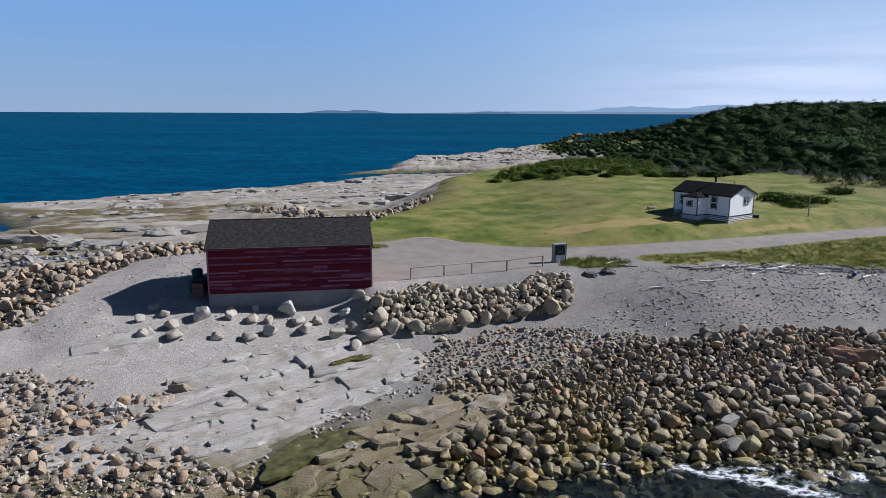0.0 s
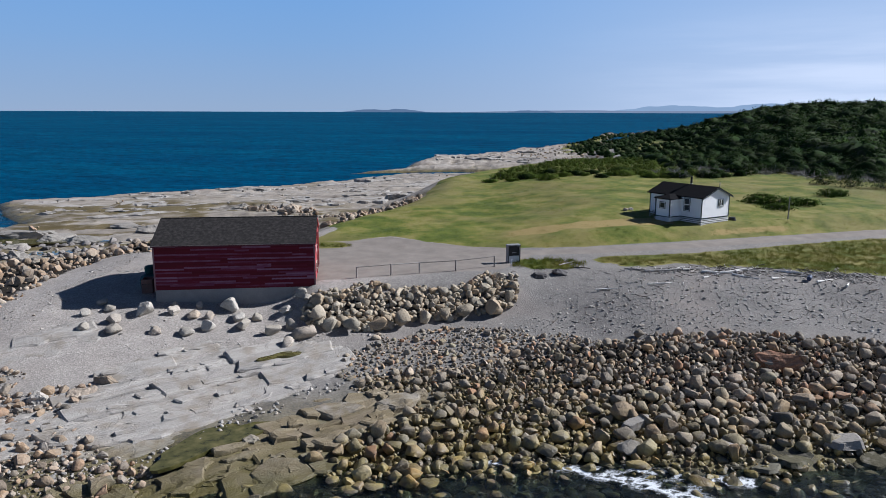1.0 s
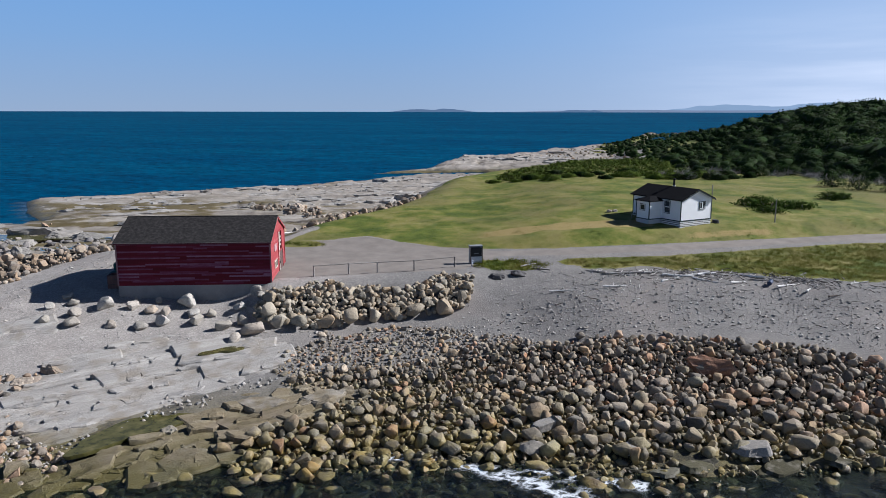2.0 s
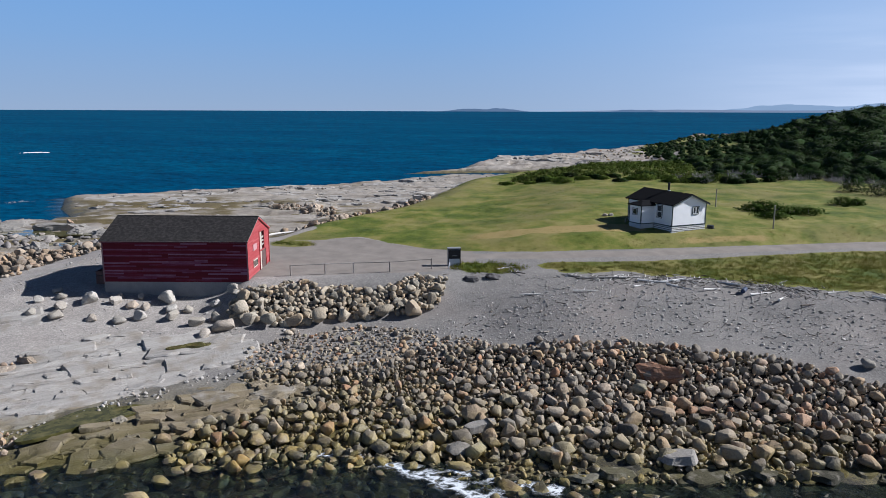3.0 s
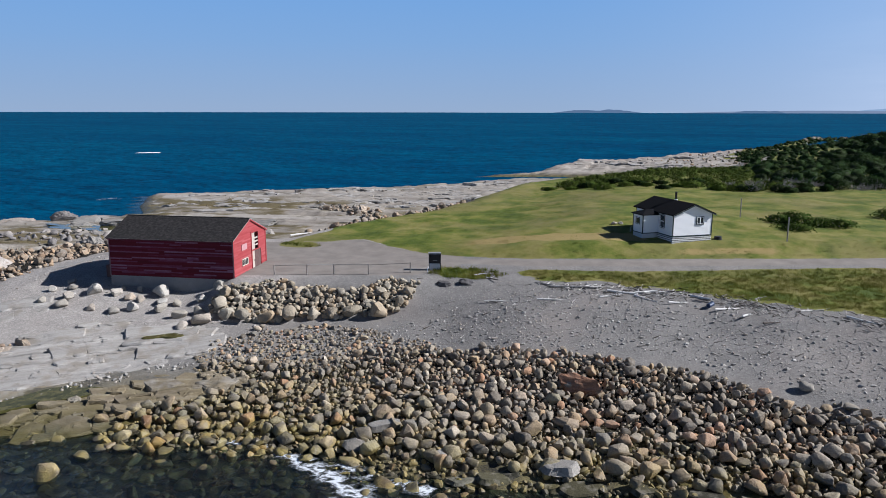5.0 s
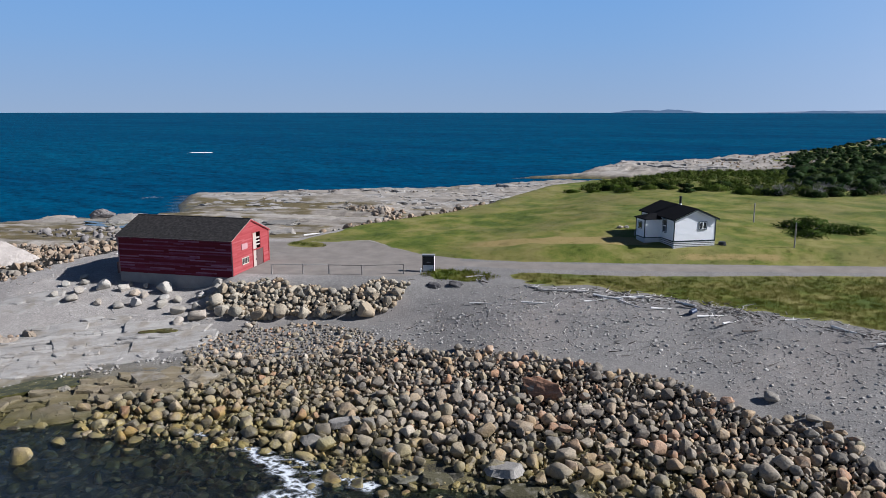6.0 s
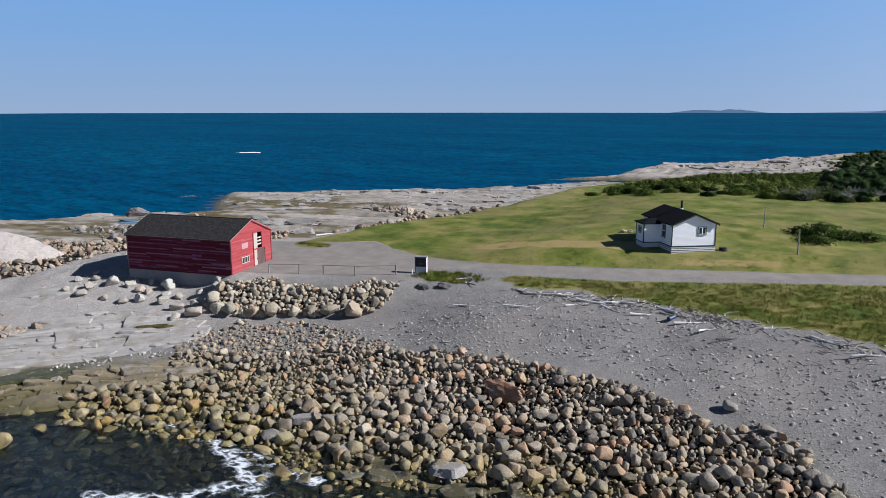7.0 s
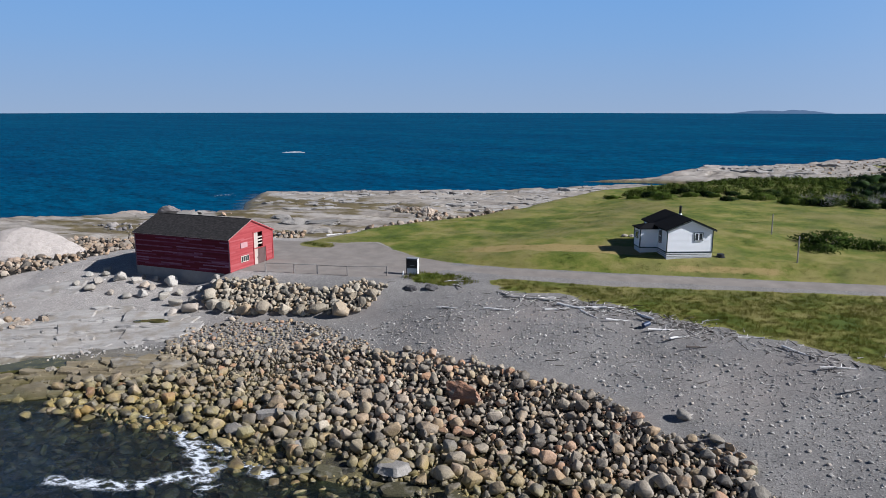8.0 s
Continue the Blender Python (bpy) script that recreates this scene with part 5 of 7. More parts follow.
# heap of stones that holds the platform
for x, y, h in ((-5.9, 54.9, .9), (-4.2, 54.9, 1.0), (-2.1, 55.6, 1.0), (-0.3, 56.5, 1.0), (1.5, 57.6, .85), (3.2, 58.4, .9), (4.9, 59.1, 1.05), (7.2, 59.6, 1.15), (-7.2, 55.6, .9), (8.6, 61.2, .8), (9.0, 62.6, .7)):
    stone("boulder", WARM_MESH, x, y - 0.1, h * 0.9, random.uniform(0.8, 0.95), "large tan boulder at the foot of the stone heap", "boulder", "stones of the bank heap", 0.15, lift=0.1)
HEAP = [(-8.8, 57.4), (-8, 55.6), (-6, 55.0), (-2, 55.8), (2, 57.8), (6, 59.4), (9, 60.6), (10, 62.8), (9.4, 64.4), (8, 64.0), (0, 60.8)]
hp, hr = fill(rng, HEAP, 1000, 0.21, 0.3, 0.54, 5)
hr = hr * np.interp(59.4 + (hp[:, 0] + 8) * 0.375 - hp[:, 1], [0, 5], [0.85, 1.2])
scatter("heap_filling", rng, hp[240:], hr[240:] * 1.15, SHAPES3[:12], WARM_ISLAND, "smaller tan stones filling the bank heap", "stones", 0.85, 0.15, 0.4)
for (x, y), h in zip(hp[:240], hr[:240]):
    stone("boulder", WARM_MESH, x, y, h * 1.1, random.uniform(0.75, 1.0), "tan rounded stone heaped on the bank below the platform", "boulder", "stones of the bank heap", 0.2, lift=0.0)


def crag(name, x, y, sx, sy, sz, turn, seed, mat, label, smooth_shade=False, lift=0.0):
    """A rugged lump of rock: a hull broken up by finer and finer relief."""
    r = np.random.default_rng(seed)
    v, f = hull_shape(r, 22)
    bm = bmesh.new()
    vs = [bm.verts.new(c) for c in v]
    for t in f:
        bm.faces.new([vs[i] for i in t])
    for k in range(5 if smooth_shade else 3):
        bmesh.ops.subdivide_edges(bm, edges=bm.edges[:], cuts=1, use_grid_fill=True)
        if smooth_shade and k < 2:
            bmesh.ops.smooth_vert(bm, verts=bm.verts[:], factor=0.5, use_axis_x=True, use_axis_y=True, use_axis_z=True)
    for q in bm.verts:
        n = noise.fractal(q.co * 2.4 + Vector((seed * 3.1, 0, 0)), 0.75, 2.2, 5)
        q.co *= 1 + (0.05 if smooth_shade else 0.16) * n
        q.co.x, q.co.y, q.co.z = q.co.x * sx, q.co.y * sy, q.co.z * sz
    bmesh.ops.triangulate(bm, faces=bm.faces[:])
    for face in bm.faces:
        face.smooth = False
    ob = part(name, bm, mat)
    ob.matrix_world = pose(x, y, ground_z(x, y) + lift, 0, 0, turn)
    return tagged(ob, label, "rock")


crag("rust_boulder", 27.4, 49.6, 1.95, 1.2, 1.0, 160, 24, RUST_STONE, "large rust-orange wedge boulder among grey cobbles", lift=0.4)
crag("whaleback_rock", -50, 59.5, 11, 7.0, 6.2, 35, 3, PALE_ROCK, "great smooth pale whaleback of bare rock", True)
crag("shore_crag", -86, 99, 5, 1.8, 0.9, 40, 4, LEDGE_ISLAND, "jagged grey crag at the sea's edge")
crag("shore_crag", -78, 103, 3.0, 0.9, 1.9, 30, 6, LEDGE_ISLAND, "upturned dark slab of rock by the sea")
RUGGED = [(-76, 84), (-66, 95), (-52, 99), (-38, 96), (-33, 90), (-42, 86), (-60, 80)]
ptsb, radb = fill(rng, RUGGED, 160, 0.4, 0.5, 0.9, 3)
scatter("rugged_ledge_rocks", rng, ptsb, np.minimum(radb, 0.8), SHAPES2, LEDGE_ISLAND, "broken grey rocks beside the tide pools", "rocks", 0.6, 0.3, 0.3)
for x, y, sx, sy, sz, turn, seed in ((-61, 100, 5.5, 2.4, 1.7, 25, 41), (-55, 98.5, 3.4, 2.0, 1.5, 60, 42), (-50.5, 98, 4.6, 2.6, 1.6, 10, 43), (-43.5, 105, 4.4, 2.4, 1.5, 20, 44), (-38, 107, 5.0, 2.2, 1.3, 15, 45), (-49.5, 108, 3.6, 1.6, 1.0, 0, 46),
                                     (-56, 91, 2.6, 1.6, 0.9, 35, 47), (-68, 97, 4.0, 2.0, 1.2, 30, 48), (-52, 84.5, 1.6, 1.3, 1.2, 0, 49), (-33, 101, 3.2, 1.6, 1.0, 20, 50), (-72, 103, 4.2, 2.0, 1.3, 40, 51)):
    crag("ledge_crag", x, y, sx, sy, sz, turn, seed, LEDGE_OBJECT, "weathered grey outcrop rising beside the tide pools")
LOOSE = [(-4, 54), (9, 58), (20, 66), (45, 63), (56, 58), (54, 46), (46, 51), (33, 56), (16, 55.5)]
ptsc, radc = fill(rng, LOOSE, 2600, 0.075, 0.55, 1.2, 4)
scatter("loose_stones", rng, ptsc, np.minimum(radc, 0.2), SHAPES2, PEBBLE_ISLAND, "loose stones lying about on the gravel", "stones", 0.5, 0.4, 0.25)
REEF = [(74, 600), (100, 596), (150, 640), (160, 690), (130, 690), (90, 630)]
ptsd, radd = fill(rng, REEF, 120, 0.7, 0.3, 1.0)
scatter("far_reef", rng, ptsd, radd * 3.2, SHAPES2, STONE_ISLAND, "far low reef of brown rock off the point", "rocks", 0.45, 0.35, 0.2, lift=0.3)
crag("skerry", -50, 226, 9, 1.6, 1.0, 20, 10, OLIVE_STONE, "low dark skerry awash off the point")
crag("bank_boulder", -38.6, 129.8, 2.6, 2.0, 1.9, 0, 14, PALE_OBJECT, "big pale boulder on the shelf behind the shed")
crag("bank_boulder", -29, 128, 2.2, 1.8, 1.6, 0, 15, PALE_OBJECT, "big pale boulder on the shelf behind the shed")
crag("perched_boulder", -19.4, 44.3, 1.2, 0.75, 0.6, 20, 16, OCHRE_ISLAND, "tan boulder perched on the rock slab")
crag("perched_boulder", -20.2, 42.6, 1.3, 0.8, 0.6, 15, 17, PALE_OBJECT, "brown-grey boulder leaning on the rock slab")
crag("perched_boulder", -22.4, 41.6, 0.9, 0.8, 0.7, 0, 18, PALE_OBJECT, "grey boulder beside the rock slab")


# ---- the red shed ----
def thing(name, m, label, category, group="", kind=""):
    ob = new(name)
    ob.matrix_world = m
    return tagged(ob, label, category, group, kind)


def slope_course(length, depth, thick=0.012):
    """One course of roofing as a thin lapped strip."""
    return boxes(((0, 0, 0), (length, depth, thick)))


def red_shed():
    L, W, Z0, EAVE, RIDGE = 13.37, 8.0, 4.95, 8.82, 10.45
    shed = thing("red_shed", pose(-21.23, 56.66, 0, 0, 0, math.degrees(math.atan2(0.187, 0.982))), "long red clapboard shed with worn paint on a concrete footing", "shed")
    part("foundation", boxes(((0.03, 0.03, 3.0), (L - 0.03, W - 0.03, Z0))), CONCRETE, shed, "grey concrete footing")
    half = W / 2
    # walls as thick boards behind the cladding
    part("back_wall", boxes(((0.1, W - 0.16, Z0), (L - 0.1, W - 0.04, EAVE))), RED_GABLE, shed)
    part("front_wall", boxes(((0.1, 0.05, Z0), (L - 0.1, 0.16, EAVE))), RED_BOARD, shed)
    slope = (RIDGE - EAVE) / half
    west = prism([(0.05, Z0), (W - 0.05, Z0), (W - 0.05, EAVE), (half, RIDGE - 0.03), (0.05, EAVE)], 0.04, 0.16)
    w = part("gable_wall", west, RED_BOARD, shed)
    w.matrix_local = pose(0, 0, 0, 0, 0, 90) @ Matrix.Scale(-1, 4, (0, 1, 0))
    # east gable, with real openings: loft door and lower door and window
    lower = (4.35, 6.55, Z0 + 0.02, Z0 + 2.05)
    loft = (4.35, 5.95, Z0 + 2.15, Z0 + 3.95)
    win = (1.95, 3.35, Z0 + 0.95, Z0 + 1.65)
    hatch = (1.95, 3.15, Z0 + 2.55, Z0 + 3.15)
    holes = [lower, loft, win]

    def top_at(s):
        return EAVE + slope * min(s, W - s)
    row = 0.14
    me_front = bpy.data.meshes.new("clapboard")
    bm = bmesh.new()
    vs = [bm.verts.new(c) for c in ((0, 0.02, 0), (1, 0.02, 0), (1, 0.02, 1.06), (0, 0.02, 1.06), (0, -0.024, 0), (1, -0.024, 0), (1, -0.004, 1.06), (0, -0.004, 1.06))]
    for f in ((4, 5, 6, 7), (0, 4, 7, 3), (5, 1, 2, 6), (0, 1, 5, 4), (7, 6, 2, 3), (3, 2, 1, 0)):
        bm.faces.new([vs[i] for i in f])
    bm.to_mesh(me_front)
    bm.free()
    me_gable = me_front.copy()
    me_gable.name = "gable_clapboard"
    # shaded red on the long front, sunlit red on the gable
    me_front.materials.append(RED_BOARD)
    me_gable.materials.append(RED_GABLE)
    random.seed(3)
    k, z = 0, Z0
    while z < EAVE - 0.02:
        x = 0.06
        while x < L - 0.07:
            length = min(random.choice((1.2, 1.8, 2.4, 3.0, 3.6, 4.2)), L - 0.06 - x)
            if L - 0.06 - x - length < 0.5:
                length = L - 0.06 - x
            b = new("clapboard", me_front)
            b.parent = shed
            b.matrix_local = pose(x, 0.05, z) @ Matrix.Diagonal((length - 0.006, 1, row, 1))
            x += length
        z += row
    # gable boards run between the openings
    z = Z0
    while z < RIDGE - 0.12:
        mid = z + row / 2
        inset = max(0.0, (mid + row / 2 - EAVE) / slope) if mid + row / 2 > EAVE else 0.0
        spans = [(0.05 + inset, W - 0.05 - inset)]
        for a, b, lo, hi in holes:
            if lo - 0.02 < mid < hi + 0.02:
                nxt = []
                for p, q in spans:
                    if a > p:
                        nxt.append((p, min(q, a)))
                    if b < q:
                        nxt.append((max(p, b), q))
                spans = [s for s in nxt if s[1] - s[0] > 0.05]
        for p, q in spans:
            cuts = [p] + ([random.uniform(p + 1, q - 1)] if q - p > 3.2 else []) + [q]
            for a, b in zip(cuts, cuts[1:]):
                o = new("gable_clapboard", me_gable)
                o.parent = shed
                o.matrix_local = pose(L - 0.05, a, z, 0, 0, 90) @ Matrix.Diagonal((b - a - 0.005, 1, row, 1))
        z += row
    # sheathing behind the gable boards, pieces round the openings
    bm = bmesh.new()
    x0, x1 = L - 0.16, L - 0.075
    for lo, hi in (((x0, 0.05, Z0), (x1, 1.95, EAVE)), ((x0, 1.95, Z0), (x1, 3.35, win[2])), ((x0, 1.95, win[3]), (x1, 3.35, EAVE)), ((x0, 3.35, Z0), (x1, 4.35, EAVE)),
                   ((x0, 4.35, lower[3]), (x1, 5.95, loft[2])), ((x0, 5.95, lower[3]), (x1, 6.55, EAVE)), ((x0, 6.55, Z0), (x1, W - 0.05, EAVE))):
        box(bm, lo, hi)
    part("sheathing", bm, RED_GABLE, shed)
    # upper gable triangle sheathing, left and right of the loft door
    tri = prism([(0.1, EAVE), (4.35, EAVE), (4.35, top_at(4.35) - 0.06), (half, RIDGE - 0.06)], -x1, -x0)
    t = part("sheathing", tri, RED_GABLE, shed)
    t.matrix_local = pose(0, 0, 0, 0, 0, 90)
    tri = prism([(4.35, loft[3]), (5.95, loft[3]), (5.95, top_at(5.95) - 0.06), (4.35, top_at(4.35) - 0.06)], -x1, -x0)
    t = part("sheathing", tri, RED_GABLE, shed)
    t.matrix_local = pose(0, 0, 0, 0, 0, 90)
    tri = prism([(5.95, EAVE), (W - 0.1, EAVE), (5.95, top_at(5.95) - 0.06)], -x1, -x0)
    t = part("sheathing", tri, RED_GABLE, shed)
    t.matrix_local = pose(0, 0, 0, 0, 0, 90)
    part("loft_floor", boxes(((0.3, 0.3, Z0 + 2.0), (L - 0.3, W - 0.3, Z0 + 2.1))), DARK_ROOM, shed)
    part("ground_floor", boxes(((0.2, 0.2, Z0 - 0.05), (L - 0.2, W - 0.2, Z0 + 0.01))), DARK_ROOM, shed)
    xo = L + 0.0
    # lower door: one dark plank leaf and one pale leaf
    door = part("door", boxes(((xo - 0.09, 5.05, lower[2]), (xo - 0.03, 6.5, lower[3] - 0.03))), DOOR_WOOD, shed, "dark plank door")
    part("door_plank", boxes(*[((xo - 0.03, 5.08 + 0.24 * i, lower[2] + 0.02), (xo - 0.012, 5.30 + 0.24 * i, lower[3] - 0.05)) for i in range(6)]), DOOR_WOOD, door)
    leaf = part("door", boxes(((xo - 0.09, 4.4, lower[2]), (xo - 0.02, 5.03, lower[3] - 0.03))), PALE_WOOD, shed, "pale worn door leaf")
    part("door_handle", boxes(((xo - 0.02, 4.9, Z0 + 0.9), (xo + 0.04, 4.95, Z0 + 1.1))), STOVE_BLACK, leaf)
    for lo, hi in (((xo - 0.06, 4.25, Z0), (xo + 0.035, 4.37, lower[3] + 0.1)), ((xo - 0.06, 6.53, Z0), (xo + 0.035, 6.65, lower[3] + 0.1)), ((xo - 0.06, 4.37, lower[3]), (xo + 0.035, 6.53, lower[3] + 0.1))):
        part("door_frame", boxes((lo, hi)), RED_TRIM, shed)
    part("door_step", boxes(((xo, 5.0, Z0 - 0.35), (xo + 0.9, 6.3, Z0 - 0.12))), WOOD_GREY, shed, "grey plank step")
    # loft door with a pale shutter and planks across the dark
    part("loft_shutter", boxes(((xo - 0.05, 4.38, loft[2] + 0.03), (xo + 0.0, 5.1, loft[3] - 0.03))), PALE_WOOD, shed, "pale loft shutter")
    for z in (0.35, 0.72, 1.08):
        part("loft_plank", boxes(((xo - 0.07, 5.12, loft[2] + z), (xo - 0.03, 5.93, loft[2] + z + 0.16))), PALE_WOOD, shed)
    for lo, hi in (((xo - 0.06, 4.25, loft[2]), (xo + 0.03, 4.37, loft[3])), ((xo - 0.06, 5.94, loft[2]), (xo + 0.03, 6.05, loft[3])), ((xo - 0.06, 4.25, loft[3]), (xo + 0.03, 6.05, loft[3] + 0.1))):
        part("loft_frame", boxes((lo, hi)), RED_TRIM, shed)
    # four-pane window
    window = part("window", boxes(((xo - 0.06, win[0], win[2]), (xo + 0.03, win[0] + 0.06, win[3])), ((xo - 0.06, win[1] - 0.06, win[2]), (xo + 0.03, win[1], win[3])),
                                  ((xo - 0.06, win[0] + 0.06, win[2]), (xo + 0.03, win[1] - 0.06, win[2] + 0.06)), ((xo - 0.06, win[0] + 0.06, win[3] - 0.06), (xo + 0.03, win[1] - 0.06, win[3]))),
                  CREAM, shed, "cream four-pane window")
    step = (win[1] - win[0] - 0.12) / 4
    for i in range(4):
        a = win[0] + 0.06 + i * step
        part("pane", boxes(((xo - 0.04, a + 0.03, win[2] + 0.06), (xo - 0.03, a + step - 0.03, win[3] - 0.06))), GLASS, window)
        part("mullion", boxes(((xo - 0.05, a - 0.025, win[2] + 0.06), (xo + 0.02, a + 0.025, win[3] - 0.06))), CREAM, window)
    part("hatch", boxes(((xo - 0.04, hatch[0], hatch[2]), (xo + 0.03, hatch[1], hatch[3]))), plain("greyed_pink_boards", [(0.2, (0.40, 0.20, 0.20)), (0.8, (0.46, 0.29, 0.29))], 3, 0.8), shed, "boarded-up grey window")
    # corner boards and barge boards
    for x, y in ((-0.02, -0.0), (L - 0.1, -0.0)):
        part("corner_board", boxes(((x, y - 0.01, Z0), (x + 0.12, y + 0.06, EAVE))), plain("greyed_trim", [(0.2, (0.15, 0.07, 0.085)), (0.8, (0.24, 0.16, 0.17))], 3, 0.8), shed)
    part("corner_board", boxes(((L - 0.04, -0.005, Z0), (L + 0.02, 0.12, EAVE))), RED_TRIM, shed)
    part("corner_board", boxes(((L - 0.06, W - 0.14, Z0), (L + 0.02, W + 0.005, EAVE))), RED_TRIM, shed)
    # roof: decks and lapped shingle courses
    ang = math.degrees(math.atan2(RIDGE - EAVE, half))
    run = math.hypot(RIDGE - EAVE, half) + 0.22
    for side in (0, 1):
        base = pose(-0.12, -0.20, EAVE - 0.20 * slope + 0.02, ang, 0, 0) if side == 0 else pose(L + 0.12, W + 0.20, EAVE - 0.20 * slope + 0.02, ang, 0, 180)
        deck = part("roof_deck", boxes(((0, 0, 0), (L + 0.24, run, 0.06))), WOOD_GREY, shed)
        deck.matrix_local = base
        me = None
        n = 28
        for i in range(n):
            if me is None:
                c = part("shingle_course", slope_course(L + 0.26, run / n + 0.03, 0.014), SHINGLE, deck)
                me = c.data
            else:
                c = part("shingle_course", me, SHINGLE, deck)
            c.matrix_local = pose(-0.01, i * run / n - 0.01, 0.062 + 0.004 * (i % 2), 1.2, 0, 0)
    part("ridge_cap", boxes(((-0.1, half - 0.12, RIDGE + 0.075), (L + 0.1, half + 0.12, RIDGE + 0.115))), SHINGLE, shed)
    for s0, s1 in (((-0.16), half), (half, W + 0.16)):
        bm = prism([(s0, top_at(s0) - 0.12), (s1, top_at(s1) - 0.12), (s1, top_at(s1) + 0.02), (s0, top_at(s0) + 0.02)], -L - 0.11, -L - 0.06)
        o = part("barge_board", bm, RED_TRIM, shed)
        o.matrix_local = pose(0, 0, 0, 0, 0, 90)
    part("fascia", boxes(((-0.1, -0.2, EAVE - 0.17), (L + 0.1, -0.16, EAVE - 0.06))), plain("dark_fascia", [(0.2, (0.05, 0.012, 0.02)), (0.8, (0.10, 0.03, 0.04))], 3, 0.8), shed)
    return shed


red_shed()


def gear_pile():
    """Crates and nets stacked against the shed's west end."""
    random.seed(8)
    gear = thing("gear_stack", pose(-22.7, 58.6, ground_z(-22.7, 58.6), 0, 0, 12), "stack of dark fishing crates and green nets by the shed", "fishing gear")
    for k in range(3):
        bm = boxes(((-0.45, -0.6, 0.02 + 0.42 * k), (-0.40, 0.6, 0.4 + 0.42 * k)), ((0.40, -0.6, 0.02 + 0.42 * k), (0.45, 0.6, 0.4 + 0.42 * k)), ((-0.40, -0.6, 0.02 + 0.42 * k), (0.40, -0.55, 0.4 + 0.42 * k)),
                   ((-0.40, 0.55, 0.02 + 0.42 * k), (0.40, 0.6, 0.4 + 0.42 * k)), ((-0.40, -0.55, 0.02 + 0.42 * k), (0.40, 0.55, 0.06 + 0.42 * k)))
        part("crate", bm, DOOR_WOOD, gear)
    v, f = rock_shape(np.random.default_rng(4), 3, 5, 0.7, 0.95, 0.1)
    part("net_heap", mesh_from("net_heap", v * np.array([0.9, 1.6, 0.8]) + np.array([-0.3, 1.9, 0.55]), f), NET, gear, "dark green heaped net")
    part("net_heap", mesh_from("net_heap", v * np.array([0.5, 0.7, 0.5]) + np.array([-0.4, 2.4, 1.5]), f), NET, gear, "green net bundle")


gear_pile()


# ---- the white house ----
def siding(length, z0, z1, top=None, row=0.13):
    """Lapped boards along x, facing -y; top(x0, x1 at height) trims the rows to a gable."""
    bm = bmesh.new()
    z = z0
    while z < z1 - 0.01:
        a, b = 0.0, length
        if top:
            a, b = top(min(z + row, z1))
        if b - a > 0.08:
            zz = min(z + row, z1)
            co = ((a, 0.03, z), (b, 0.03, z), (b, 0.03, zz), (a, 0.03, zz), (a, -0.011, z), (b, -0.011, z), (b, -0.004, zz), (a, -0.004, zz))
            vs = [bm.verts.new(c) for c in co]
            for f in ((4, 5, 6, 7), (0, 4, 7, 3), (5, 1, 2, 6), (0, 1, 5, 4), (7, 6, 2, 3)):
                bm.faces.new([vs[i] for i in f])
        z += row
    return bm


def sash_window(parent, m, w, h, cols=1, rows=2):
    """A trimmed window, its wall side at y = 0, facing -y."""
    win = part("window", boxes(((-0.06, -0.06, -0.06), (0.0, 0.0, h + 0.06)), ((w, -0.06, -0.06), (w + 0.06, 0.0, h + 0.06)), ((0, -0.06, h), (w, 0.0, h + 0.06)), ((0, -0.08, -0.06), (w, 0.0, 0))), DARK_TRIM, parent, "window with dark trim")
    win.matrix_local = m
    for i in range(cols):
        for j in range(rows):
            a, b, c, d = w * i / cols, w * (i + 1) / cols, h * j / rows, h * (j + 1) / rows
            part("pane", boxes(((a + 0.05, -0.035, c + 0.05), (b - 0.05, -0.028, d - 0.05))), GLASS, win)
            part("sash", boxes(((a, -0.05, c), (a + 0.05, -0.01, d)), ((b - 0.05, -0.05, c), (b, -0.01, d)), ((a + 0.05, -0.05, c), (b - 0.05, -0.01, c + 0.05)), ((a + 0.05, -0.05, d - 0.05), (b - 0.05, -0.01, d))), WHITE, win)
    return win


